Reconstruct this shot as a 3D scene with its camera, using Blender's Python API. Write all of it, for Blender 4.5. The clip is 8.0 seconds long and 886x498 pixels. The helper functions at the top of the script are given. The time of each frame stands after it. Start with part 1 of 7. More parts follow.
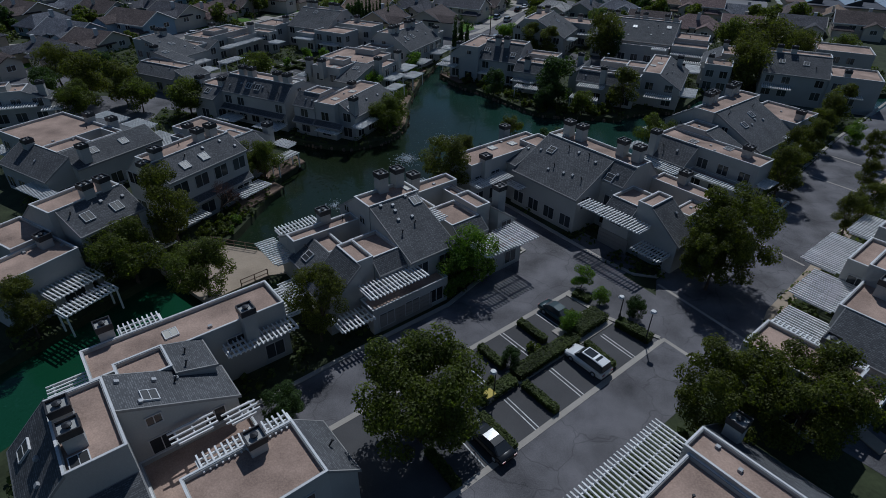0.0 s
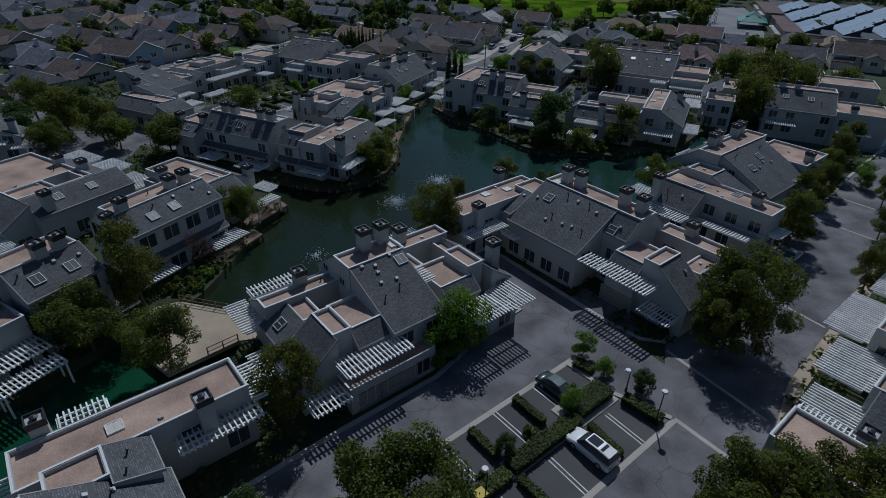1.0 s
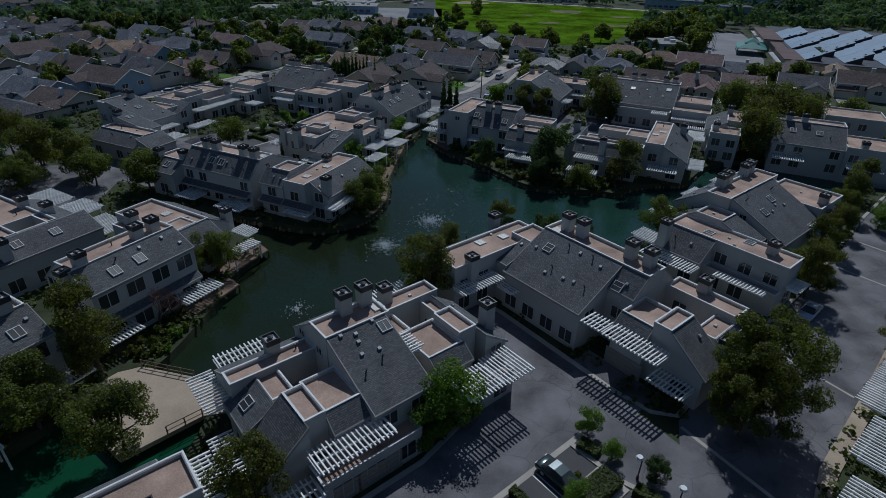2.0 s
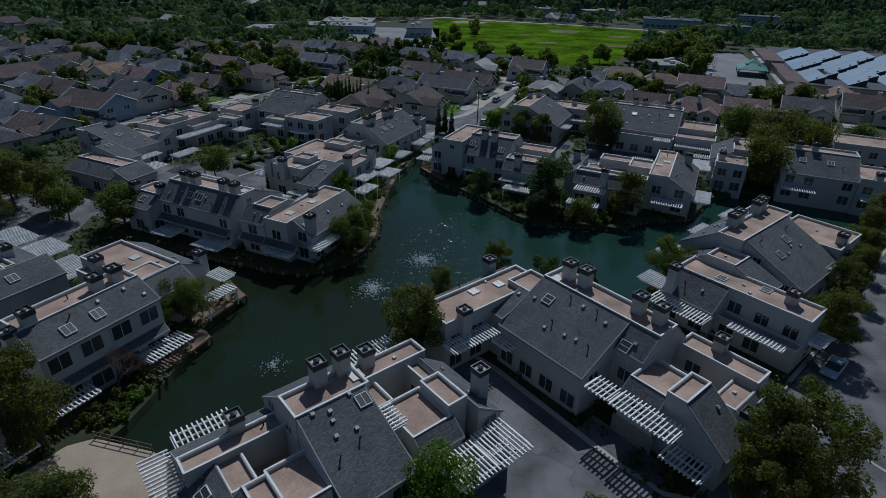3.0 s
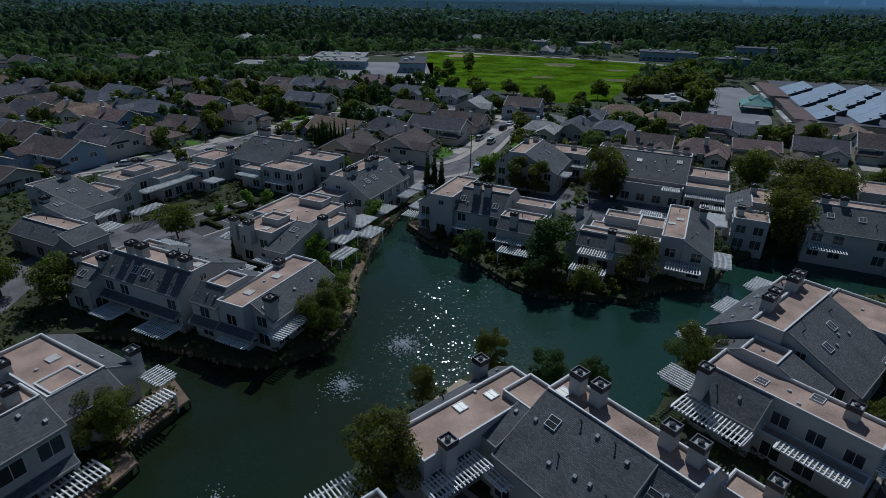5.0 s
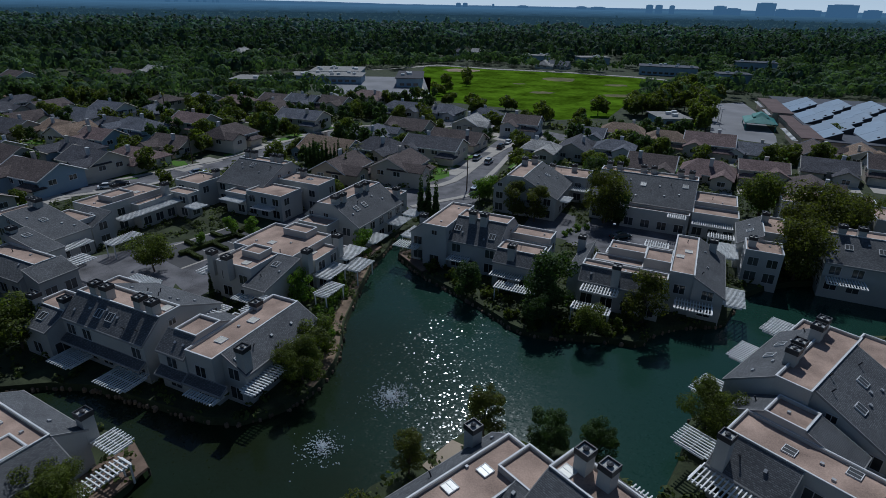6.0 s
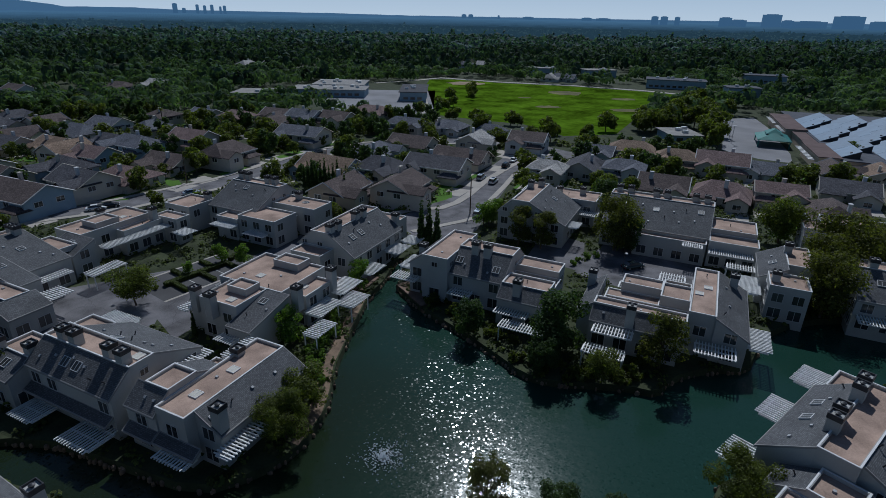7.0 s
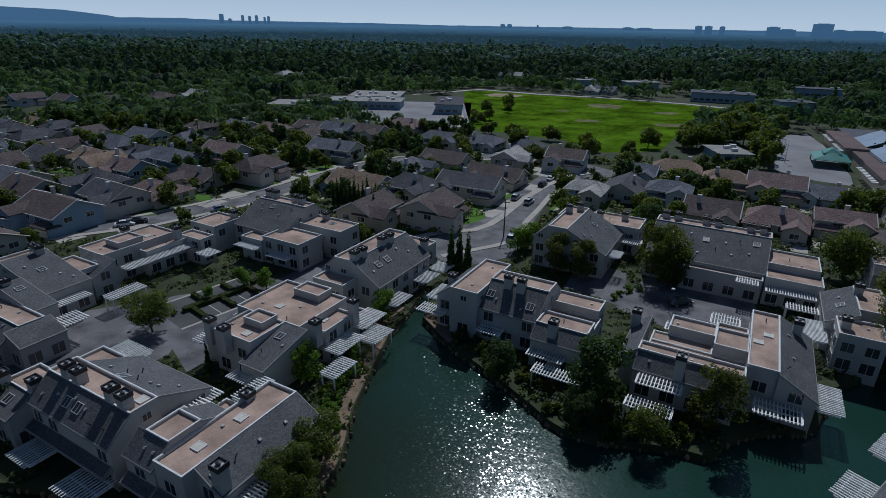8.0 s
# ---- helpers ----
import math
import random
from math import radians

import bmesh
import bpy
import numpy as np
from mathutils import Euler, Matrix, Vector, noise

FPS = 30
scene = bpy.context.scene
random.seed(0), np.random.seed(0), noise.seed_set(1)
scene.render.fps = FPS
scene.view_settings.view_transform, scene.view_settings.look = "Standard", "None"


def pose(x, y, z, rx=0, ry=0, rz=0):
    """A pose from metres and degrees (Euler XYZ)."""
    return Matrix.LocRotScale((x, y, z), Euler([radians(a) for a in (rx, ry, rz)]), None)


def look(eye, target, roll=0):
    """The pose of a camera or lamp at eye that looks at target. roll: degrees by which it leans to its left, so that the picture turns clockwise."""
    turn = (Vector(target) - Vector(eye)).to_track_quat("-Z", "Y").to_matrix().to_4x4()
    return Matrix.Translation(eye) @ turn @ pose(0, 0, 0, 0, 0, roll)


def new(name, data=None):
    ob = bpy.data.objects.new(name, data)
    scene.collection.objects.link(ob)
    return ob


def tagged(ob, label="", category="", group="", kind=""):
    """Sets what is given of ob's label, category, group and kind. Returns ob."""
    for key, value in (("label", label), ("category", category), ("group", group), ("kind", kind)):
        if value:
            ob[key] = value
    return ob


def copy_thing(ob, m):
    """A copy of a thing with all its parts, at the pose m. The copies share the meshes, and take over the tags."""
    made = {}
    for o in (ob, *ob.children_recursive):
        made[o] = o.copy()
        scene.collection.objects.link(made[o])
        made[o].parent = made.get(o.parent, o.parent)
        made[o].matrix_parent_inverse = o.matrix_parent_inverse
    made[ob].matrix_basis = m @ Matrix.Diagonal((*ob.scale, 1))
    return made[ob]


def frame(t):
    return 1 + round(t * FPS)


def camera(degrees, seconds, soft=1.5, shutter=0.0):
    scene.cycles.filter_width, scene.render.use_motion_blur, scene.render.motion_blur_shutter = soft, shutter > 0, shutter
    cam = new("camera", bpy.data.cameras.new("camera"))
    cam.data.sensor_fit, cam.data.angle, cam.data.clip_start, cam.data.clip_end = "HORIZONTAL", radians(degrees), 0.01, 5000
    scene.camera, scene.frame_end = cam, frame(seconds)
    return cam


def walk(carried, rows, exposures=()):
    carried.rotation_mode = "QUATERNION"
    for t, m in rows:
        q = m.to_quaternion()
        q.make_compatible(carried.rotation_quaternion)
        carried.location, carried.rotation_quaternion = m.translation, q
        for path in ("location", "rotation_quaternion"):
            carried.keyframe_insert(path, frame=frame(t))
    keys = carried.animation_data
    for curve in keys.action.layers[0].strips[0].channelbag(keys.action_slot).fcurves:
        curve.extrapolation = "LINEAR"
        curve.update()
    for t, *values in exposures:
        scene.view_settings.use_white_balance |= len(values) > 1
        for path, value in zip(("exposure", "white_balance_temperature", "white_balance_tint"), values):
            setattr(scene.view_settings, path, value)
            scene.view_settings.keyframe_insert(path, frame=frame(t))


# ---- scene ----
cam = camera(77.5, 8.0, soft=0.65)
PATH = [
    (0, (0.14, 0.102, 40.086), (0.152, 1.776, 38.991), 1.0),
    (0.5, (0.637, 3.833, 40.487), (0.656, 5.528, 39.425), 1.2),
    (1, (1.103, 7.521, 40.971), (1.125, 9.233, 39.937), 1.2),
    (1.5, (1.517, 11.249, 41.449), (1.543, 12.979, 40.445), 1.3),
    (3, (3.107, 22.135, 42.804), (3.138, 23.905, 41.873), 1.4),
    (3.5, (3.682, 25.74, 43.183), (3.713, 27.522, 42.277), 1.3),
    (4, (4.214, 29.304, 43.375), (4.245, 31.097, 42.489), 1.2),
    (4.5, (4.631, 32.87, 43.698), (4.665, 34.672, 42.833), 1.1),
    (6, (6.282, 44.025, 45.243), (6.32, 45.853, 44.432), 1.1),
    (6.5, (6.805, 47.791, 45.69), (6.84, 49.626, 44.895), 1.0),
    (7, (7.06, 51.571, 46.359), (7.08, 53.413, 45.579), 1.1),
    (7.5, (7.363, 55.306, 46.947), (7.336, 57.155, 46.183), 1.0),
    (8, (7.507, 58.932, 47.479), (7.405, 60.781, 46.725), 1.0),
]
walk(cam, [(t, look(eye, target, roll)) for t, eye, target, roll in PATH], [(0.0, -1.05, 5550, 7), (3.5, -0.94, 5550, 5), (8.0, -0.90, 5600, 7)])

# ---- daylight ----
SUN_ELEVATION, SUN_AZIMUTH = 49.5, 9.0      # degrees up, degrees east of the way ahead
world = bpy.data.worlds.new("daylight")
scene.world = world
world.use_nodes = True
sky = world.node_tree.nodes.new("ShaderNodeTexSky")
sky.sky_type, sky.sun_disc = "NISHITA", False
sky.sun_elevation, sky.sun_rotation = radians(SUN_ELEVATION), radians(SUN_AZIMUTH)
sky.air_density, sky.dust_density, sky.ozone_density = 1.0, 0.3, 4.0
world.node_tree.nodes["Background"].inputs["Strength"].default_value = 0.063
world.node_tree.links.new(sky.outputs["Color"], world.node_tree.nodes["Background"].inputs["Color"])
sun_data = bpy.data.lights.new("sun", "SUN")
sun_data.energy, sun_data.angle, sun_data.color = 4.25, radians(0.53), (1.0, 0.97, 0.93)
sun = new("sun", sun_data)
sun_way = Vector((math.sin(radians(SUN_AZIMUTH)) * math.cos(radians(SUN_ELEVATION)),
                  math.cos(radians(SUN_AZIMUTH)) * math.cos(radians(SUN_ELEVATION)), math.sin(radians(SUN_ELEVATION))))
sun.matrix_basis = look((0, 0, 80), Vector((0, 0, 80)) - sun_way)

# ---- materials ----
def material(name, colour, rough=0.8, metal=0.0, vary=0.12, scale=1.5, fine=18.0, bump=0.15, spec=0.3, island=0.0, each=0.0, trans=0.0):
    """A surface with stains at one scale, grain at another, fine relief, and a change from piece to piece."""
    m = bpy.data.materials.new(name)
    m.use_nodes = True
    nodes, links = m.node_tree.nodes, m.node_tree.links
    shader = nodes["Principled BSDF"]
    shader.inputs["Roughness"].default_value, shader.inputs["Metallic"].default_value = rough, metal
    shader.inputs["Specular IOR Level"].default_value = spec
    place = nodes.new("ShaderNodeNewGeometry")
    broad, grain = nodes.new("ShaderNodeTexNoise"), nodes.new("ShaderNodeTexNoise")
    broad.inputs["Scale"].default_value, grain.inputs["Scale"].default_value = scale * 0.25, fine * 0.35
    broad.inputs["Detail"].default_value, grain.inputs["Detail"].default_value = 5.0, 3.0
    for n in (broad, grain):
        links.new(place.outputs["Position"], n.inputs["Vector"])
    total = nodes.new("ShaderNodeMath")
    total.operation = "MULTIPLY_ADD"
    links.new(grain.outputs["Fac"], total.inputs[0])
    total.inputs[1].default_value = 0.45
    links.new(broad.outputs["Fac"], total.inputs[2])
    span = nodes.new("ShaderNodeMapRange")
    span.inputs["From Min"].default_value, span.inputs["From Max"].default_value = 0.4, 1.05
    span.inputs["To Min"].default_value, span.inputs["To Max"].default_value = 1 - 2 * vary, 1 + 2 * vary
    links.new(total.outputs[0], span.inputs["Value"])
    value = span.outputs["Result"]
    for amount, source in ((island, "island"), (each, "each")):
        if amount:
            if source == "island":
                pick = place.outputs["Random Per Island"]
            else:
                pick = nodes.new("ShaderNodeObjectInfo").outputs["Random"]
            r = nodes.new("ShaderNodeMapRange")
            r.inputs["To Min"].default_value, r.inputs["To Max"].default_value = 1 - amount, 1 + amount
            links.new(pick, r.inputs["Value"])
            mul = nodes.new("ShaderNodeMath")
            mul.operation = "MULTIPLY"
            links.new(value, mul.inputs[0])
            links.new(r.outputs["Result"], mul.inputs[1])
            value = mul.outputs[0]
    tint = nodes.new("ShaderNodeVectorMath")
    tint.operation = "SCALE"
    tint.inputs[0].default_value = colour
    links.new(value, tint.inputs["Scale"])
    links.new(tint.outputs["Vector"], shader.inputs["Base Color"])
    if bump:
        relief = nodes.new("ShaderNodeBump")
        relief.inputs["Strength"].default_value, relief.inputs["Distance"].default_value = bump, 0.05
        links.new(grain.outputs["Fac"], relief.inputs["Height"])
        links.new(relief.outputs["Normal"], shader.inputs["Normal"])
    if trans:
        glow, both = nodes.new("ShaderNodeBsdfTranslucent"), nodes.new("ShaderNodeMixShader")
        both.inputs["Fac"].default_value = trans
        lift = nodes.new("ShaderNodeVectorMath")
        lift.operation = "MULTIPLY"
        lift.inputs[1].default_value = (1.5, 1.7, 0.6)
        links.new(tint.outputs["Vector"], lift.inputs[0])
        links.new(lift.outputs["Vector"], glow.inputs["Color"])
        links.new(shader.outputs["BSDF"], both.inputs[1])
        links.new(glow.outputs["BSDF"], both.inputs[2])
        links.new(both.outputs["Shader"], nodes["Material Output"].inputs["Surface"])
    return m


def shingled(name, colour, course=0.22, length=0.5):
    """Roof covering in courses: rows of tabs with darker joints and a shade of their own."""
    m = material(name, colour, 0.9, vary=0.14, scale=1.2, fine=30, bump=0.0, spec=0.2)
    nodes, links = m.node_tree.nodes, m.node_tree.links
    shader = nodes["Principled BSDF"]
    place, brick = nodes.new("ShaderNodeTexCoord"), nodes.new("ShaderNodeTexBrick")
    turn = nodes.new("ShaderNodeMapping")
    links.new(place.outputs["UV"], turn.inputs["Vector"])
    links.new(turn.outputs["Vector"], brick.inputs["Vector"])
    brick.inputs["Scale"].default_value, brick.inputs["Mortar Size"].default_value = 1.0, 0.03
    brick.inputs["Brick Width"].default_value, brick.inputs["Row Height"].default_value = length, course
    brick.inputs["Color1"].default_value, brick.inputs["Color2"].default_value = (0.64, 0.64, 0.65, 1), (1.36, 1.36, 1.35, 1)
    brick.inputs["Mortar"].default_value = (0.7, 0.7, 0.7, 1)
    mul = nodes.new("ShaderNodeVectorMath")
    mul.operation = "MULTIPLY"
    old = shader.inputs["Base Color"].links[0].from_socket
    links.new(old, mul.inputs[0])
    links.new(brick.outputs["Color"], mul.inputs[1])
    links.new(mul.outputs["Vector"], shader.inputs["Base Color"])
    relief = nodes.new("ShaderNodeBump")
    relief.inputs["Strength"].default_value, relief.inputs["Distance"].default_value = 0.5, 0.03
    relief.invert = True
    links.new(brick.outputs["Fac"], relief.inputs["Height"])
    links.new(relief.outputs["Normal"], shader.inputs["Normal"])
    return m


STUCCO = material("warm_grey_stucco", (0.435, 0.428, 0.408), 0.9, vary=0.07, scale=0.8, fine=25, each=0.06)
SHINGLE = shingled("grey_shingle", (0.136, 0.137, 0.143), 0.14, 0.3)
GRAVEL = material("tan_gravel_roofing", (0.40, 0.285, 0.225), 0.95, vary=0.27, scale=1.2, fine=22, bump=0.4)
COPING = material("white_coping", (0.72, 0.71, 0.70), 0.6, vary=0.08, scale=2)
TRIM = material("grey_edge_trim", (0.30, 0.29, 0.28), 0.7, vary=0.08, scale=2)
TIMBER = material("white_painted_timber", (0.80, 0.79, 0.77), 0.6, vary=0.09, scale=3, each=0.1)
DARK_METAL = material("dark_flue_metal", (0.05, 0.05, 0.055), 0.5, 0.3, vary=0.2)
GALVANISED = material("galvanised_metal", (0.42, 0.42, 0.43), 0.6, 0.2, vary=0.15)
GLASS = material("dark_window_glass", (0.045, 0.05, 0.055), 0.06, vary=0.05, bump=0.0, spec=0.7, each=0.5)
# glare of sky and sun on skylights, put into a pale base colour
GLARE_PALE = material("skylight_glare_pale", (0.62, 0.58, 0.50), 0.35, vary=0.05, bump=0.0, spec=0.5)
SKYGLASS = material("skylight_glazing", (0.05, 0.05, 0.05), 0.4, vary=0.1, bump=0.0, spec=0.5, each=0.5)
FRAME = material("window_frame_paint", (0.52, 0.51, 0.50), 0.6, vary=0.06)
GARAGE = material("garage_door_paint", (0.28, 0.26, 0.24), 0.7, vary=0.06)
ASPHALT = material("worn_asphalt", (0.148, 0.141, 0.148), 0.9, vary=0.36, scale=0.9, fine=30, bump=0.2)
SEALED = material("sealed_bay_asphalt", (0.085, 0.082, 0.084), 0.85, vary=0.14, scale=0.7, fine=30)
SAND = material("sandy_paving", (0.40, 0.32, 0.24), 0.9, vary=0.15, scale=0.8)
CONCRETE = material("pale_concrete", (0.42, 0.38, 0.335), 0.9, vary=0.1, scale=1.2, fine=20)
PAINT = material("road_line_paint", (0.62, 0.62, 0.60), 0.8, vary=0.2, scale=4)
SOIL = material("planted_earth", (0.045, 0.055, 0.025), 0.95, vary=0.3, scale=1.2, fine=8, bump=0.4)
LAWN = material("mown_lawn", (0.075, 0.165, 0.012), 0.95, vary=0.25, scale=0.4, fine=10, bump=0.4)
FIELD = material("park_turf", (0.074, 0.136, 0.008), 0.95, vary=0.5, scale=0.22, fine=1.0, bump=0.3, spec=0.0)
DIRT = material("bare_infield_dirt", (0.30, 0.22, 0.14), 0.95, vary=0.15, scale=0.3)
WORN = material("worn_dry_turf", (0.125, 0.115, 0.035), 0.95, vary=0.4, scale=0.5, fine=3.0)
YARD = material("pale_yard_paving", (0.24, 0.235, 0.245), 0.9, vary=0.16, scale=0.25, fine=12)
STONE = material("shore_stone", (0.20, 0.14, 0.095), 0.9, vary=0.25, scale=3, island=0.3)
SPRAY_GLINTS = material("white_spray_glints", (0.9, 0.92, 0.93), 0.3, vary=0.02, bump=0, spec=0.6)
DECK = material("weathered_deck", (0.22, 0.15, 0.11), 0.85, vary=0.2, scale=3, each=0.25)
BARK = material("grey_brown_bark", (0.10, 0.075, 0.055), 0.95, vary=0.25, scale=4)
TWIG = material("red_brown_twigs", (0.17, 0.10, 0.08), 0.9, vary=0.2, scale=3)
LEAF = {
    "broad": material("broad_leaves", (0.100, 0.118, 0.022), 0.55, vary=0.18, scale=1.2, bump=0, island=0.55, trans=0.5),
    "bright": material("bright_leaves", (0.120, 0.190, 0.026), 0.5, vary=0.18, scale=1.2, bump=0, island=0.5, trans=0.5),
    "olive": material("olive_leaves", (0.098, 0.104, 0.021), 0.6, vary=0.18, scale=1.2, bump=0, island=0.55, trans=0.5),
    "gold": material("yellow_olive_leaves", (0.098, 0.108, 0.020), 0.6, vary=0.2, scale=0.9, bump=0, island=0.5, trans=0.5),
    "dark": material("dark_leaves", (0.050, 0.082, 0.023), 0.65, vary=0.18, scale=1.2, bump=0, island=0.5, trans=0.4),
    "hedge": material("clipped_hedge_leaves", (0.070, 0.090, 0.020), 0.65, vary=0.25, scale=1.5, bump=0, island=0.5, trans=0.4),
    # some blue mixed into this leaf colour for the haze over the woods
    "wood": material("woodland_leaves", (0.088, 0.132, 0.070), 0.8, vary=0.5, scale=0.45, fine=0.35, bump=0, spec=0.1, island=0.14, trans=0.35),
}
WALLS = [material("house_wall_" + n, c, 0.9, vary=0.06, scale=0.8) for n, c in
         (("cream", (0.56, 0.51, 0.44)), ("blue_grey", (0.30, 0.39, 0.47)), ("pale_grey", (0.56, 0.56, 0.56)), ("tan", (0.46, 0.38, 0.30)))]
ROOFS = [shingled("house_roof_" + n, c, 0.33, 0.33) for n, c in
         (("brown", (0.125, 0.098, 0.092)), ("grey", (0.145, 0.15, 0.175)), ("pink", (0.22, 0.155, 0.145)), ("dark", (0.098, 0.096, 0.108)), ("tan", (0.26, 0.185, 0.135)), ("pale", (0.42, 0.40, 0.38)))]
SOLAR = material("blue_solar_glass", (0.12, 0.19, 0.28), 0.4, vary=0.1, bump=0, spec=0.6, each=0.12)
TEAL_ROOF = material("teal_metal_roof", (0.05, 0.22, 0.19), 0.5, vary=0.12)


def cracked(m, scale, width, depth):
    """Fine dark cracks over a paved surface."""
    nodes, links = m.node_tree.nodes, m.node_tree.links
    shader = nodes["Principled BSDF"]
    place, warp, add, cell, span, mul = (nodes.new(n) for n in ("ShaderNodeNewGeometry", "ShaderNodeTexNoise", "ShaderNodeVectorMath", "ShaderNodeTexVoronoi", "ShaderNodeMapRange", "ShaderNodeVectorMath"))
    warp.inputs["Scale"].default_value = scale * 3
    links.new(place.outputs["Position"], warp.inputs["Vector"])
    add.operation, mul.operation = "MULTIPLY_ADD", "SCALE"
    add.inputs[1].default_value = (1.2 / scale * 0.25,) * 3
    links.new(warp.outputs["Color"], add.inputs[0])
    links.new(place.outputs["Position"], add.inputs[2])
    cell.feature = "DISTANCE_TO_EDGE"
    cell.inputs["Scale"].default_value = scale
    links.new(add.outputs["Vector"], cell.inputs["Vector"])
    span.inputs["From Max"].default_value, span.inputs["To Min"].default_value = width, depth
    links.new(cell.outputs["Distance"], span.inputs["Value"])
    links.new(shader.inputs["Base Color"].links[0].from_socket, mul.inputs[0])
    links.new(span.outputs["Result"], mul.inputs["Scale"])
    links.new(mul.outputs["Vector"], shader.inputs["Base Color"])


cracked(ASPHALT, 0.17, 0.012, 0.68)


def lake_water():
    """Dark green water whose small waves come and go in patches."""
    m = bpy.data.materials.new("green_lake_water")
    m.use_nodes = True
    nodes, links = m.node_tree.nodes, m.node_tree.links
    shader = nodes["Principled BSDF"]
    shader.inputs["Roughness"].default_value, shader.inputs["IOR"].default_value = 0.125, 1.33
    place = nodes.new("ShaderNodeNewGeometry")
    murk, shade, split, sky_sheen, both = (nodes.new(n) for n in ("ShaderNodeTexNoise", "ShaderNodeMix", "ShaderNodeSeparateXYZ", "ShaderNodeMapRange", "ShaderNodeMath"))
    murk.inputs["Scale"].default_value, murk.inputs["Detail"].default_value = 0.05, 3.0
    links.new(place.outputs["Position"], murk.inputs["Vector"])
    # sky reflection painted into the base colour: olive in the channel, teal eastward
    links.new(place.outputs["Position"], split.inputs["Vector"])
    span_xy = nodes.new("ShaderNodeVectorMath")
    span_xy.operation = "DOT_PRODUCT"
    span_xy.inputs[1].default_value = (1.5, 0.5, 0.0)
    links.new(place.outputs["Position"], span_xy.inputs[0])
    links.new(span_xy.outputs["Value"], sky_sheen.inputs["Value"])
    sky_sheen.inputs["From Min"].default_value, sky_sheen.inputs["From Max"].default_value = 34, 92
    sky_sheen.inputs["To Min"].default_value, sky_sheen.inputs["To Max"].default_value = -0.35, 0.65
    both.operation, both.use_clamp = "ADD", True
    links.new(murk.outputs["Fac"], both.inputs[0])
    links.new(sky_sheen.outputs["Result"], both.inputs[1])
    shade.data_type = "RGBA"
    shade.inputs["A"].default_value, shade.inputs["B"].default_value = (0.013, 0.019, 0.007, 1), (0.014, 0.044, 0.032, 1)
    links.new(both.outputs[0], shade.inputs["Factor"])
    # the pool beyond the footbridge is clear and green
    pool, green = nodes.new("ShaderNodeMapRange"), nodes.new("ShaderNodeMix")
    pool.inputs["From Min"].default_value, pool.inputs["From Max"].default_value = 59, 54
    links.new(split.outputs["Y"], pool.inputs["Value"])
    green.data_type = "RGBA"
    links.new(pool.outputs["Result"], green.inputs["Factor"])
    links.new(shade.outputs["Result"], green.inputs["A"])
    green.inputs["B"].default_value = (0.010, 0.060, 0.028, 1)
    links.new(green.outputs["Result"], shader.inputs["Base Color"])
    # small facets with a slope of their own, over a gentle swell, stronger where the wind touches down
    gust, swell, bend = nodes.new("ShaderNodeTexNoise"), nodes.new("ShaderNodeTexNoise"), nodes.new("ShaderNodeBump")
    gust.inputs["Scale"].default_value, swell.inputs["Scale"].default_value = 0.07, 0.9
    span = nodes.new("ShaderNodeMapRange")
    span.inputs["From Min"].default_value, span.inputs["From Max"].default_value = 0.35, 0.65
    span.inputs["To Min"].default_value, span.inputs["To Max"].default_value = 0.6, 1.4
    links.new(place.outputs["Position"], gust.inputs["Vector"])
    links.new(place.outputs["Position"], swell.inputs["Vector"])
    links.new(gust.outputs["Fac"], span.inputs["Value"])
    bend.inputs["Strength"].default_value, bend.inputs["Distance"].default_value = 1.0, 0.014
    links.new(swell.outputs["Fac"], bend.inputs["Height"])
    total = bend.outputs["Normal"]
    for scale, leans, power in ((5.0, (0.32, 0.040, 0.0), 3.0), (8.6, (0.052, 0.030, 0.0), 0.7)):
        cell, slope, add = nodes.new("ShaderNodeTexVoronoi"), nodes.new("ShaderNodeVectorMath"), nodes.new("ShaderNodeVectorMath")
        stretch, turn = nodes.new("ShaderNodeVectorMath"), nodes.new("ShaderNodeVectorRotate")
        cell.inputs["Scale"].default_value = scale
        links.new(place.outputs["Position"], cell.inputs["Vector"])
        slope.operation, add.operation = "SUBTRACT", "MULTIPLY_ADD"
        slope.inputs[1].default_value = (0.5, 0.5, 0.5)
        links.new(cell.outputs["Color"], slope.inputs[0])
        # waves lean further along the wind than across it
        stretch.operation, turn.rotation_type = "MULTIPLY", "Z_AXIS"
        stretch.inputs[1].default_value = leans
        turn.inputs["Angle"].default_value = radians(113)
        # most facets lie nearly flat, a few lean far
        lean, steep, sized = nodes.new("ShaderNodeSeparateXYZ"), nodes.new("ShaderNodeMath"), nodes.new("ShaderNodeVectorMath")
        links.new(cell.outputs["Color"], lean.inputs["Vector"])
        steep.operation, sized.operation = "POWER", "SCALE"
        links.new(lean.outputs["Z"], steep.inputs[0])
        steep.inputs[1].default_value = power
        links.new(slope.outputs["Vector"], sized.inputs[0])
        links.new(steep.outputs[0], sized.inputs["Scale"])
        links.new(sized.outputs["Vector"], stretch.inputs[0])
        links.new(stretch.outputs["Vector"], turn.inputs["Vector"])
        links.new(turn.outputs["Vector"], add.inputs[0])
        links.new(span.outputs["Result"], add.inputs[1])
        links.new(total, add.inputs[2])
        total = add.outputs["Vector"]
    unit = nodes.new("ShaderNodeVectorMath")
    unit.operation = "NORMALIZE"
    links.new(total, unit.inputs[0])
    links.new(unit.outputs["Vector"], shader.inputs["Normal"])
    return m


WATER = lake_water()

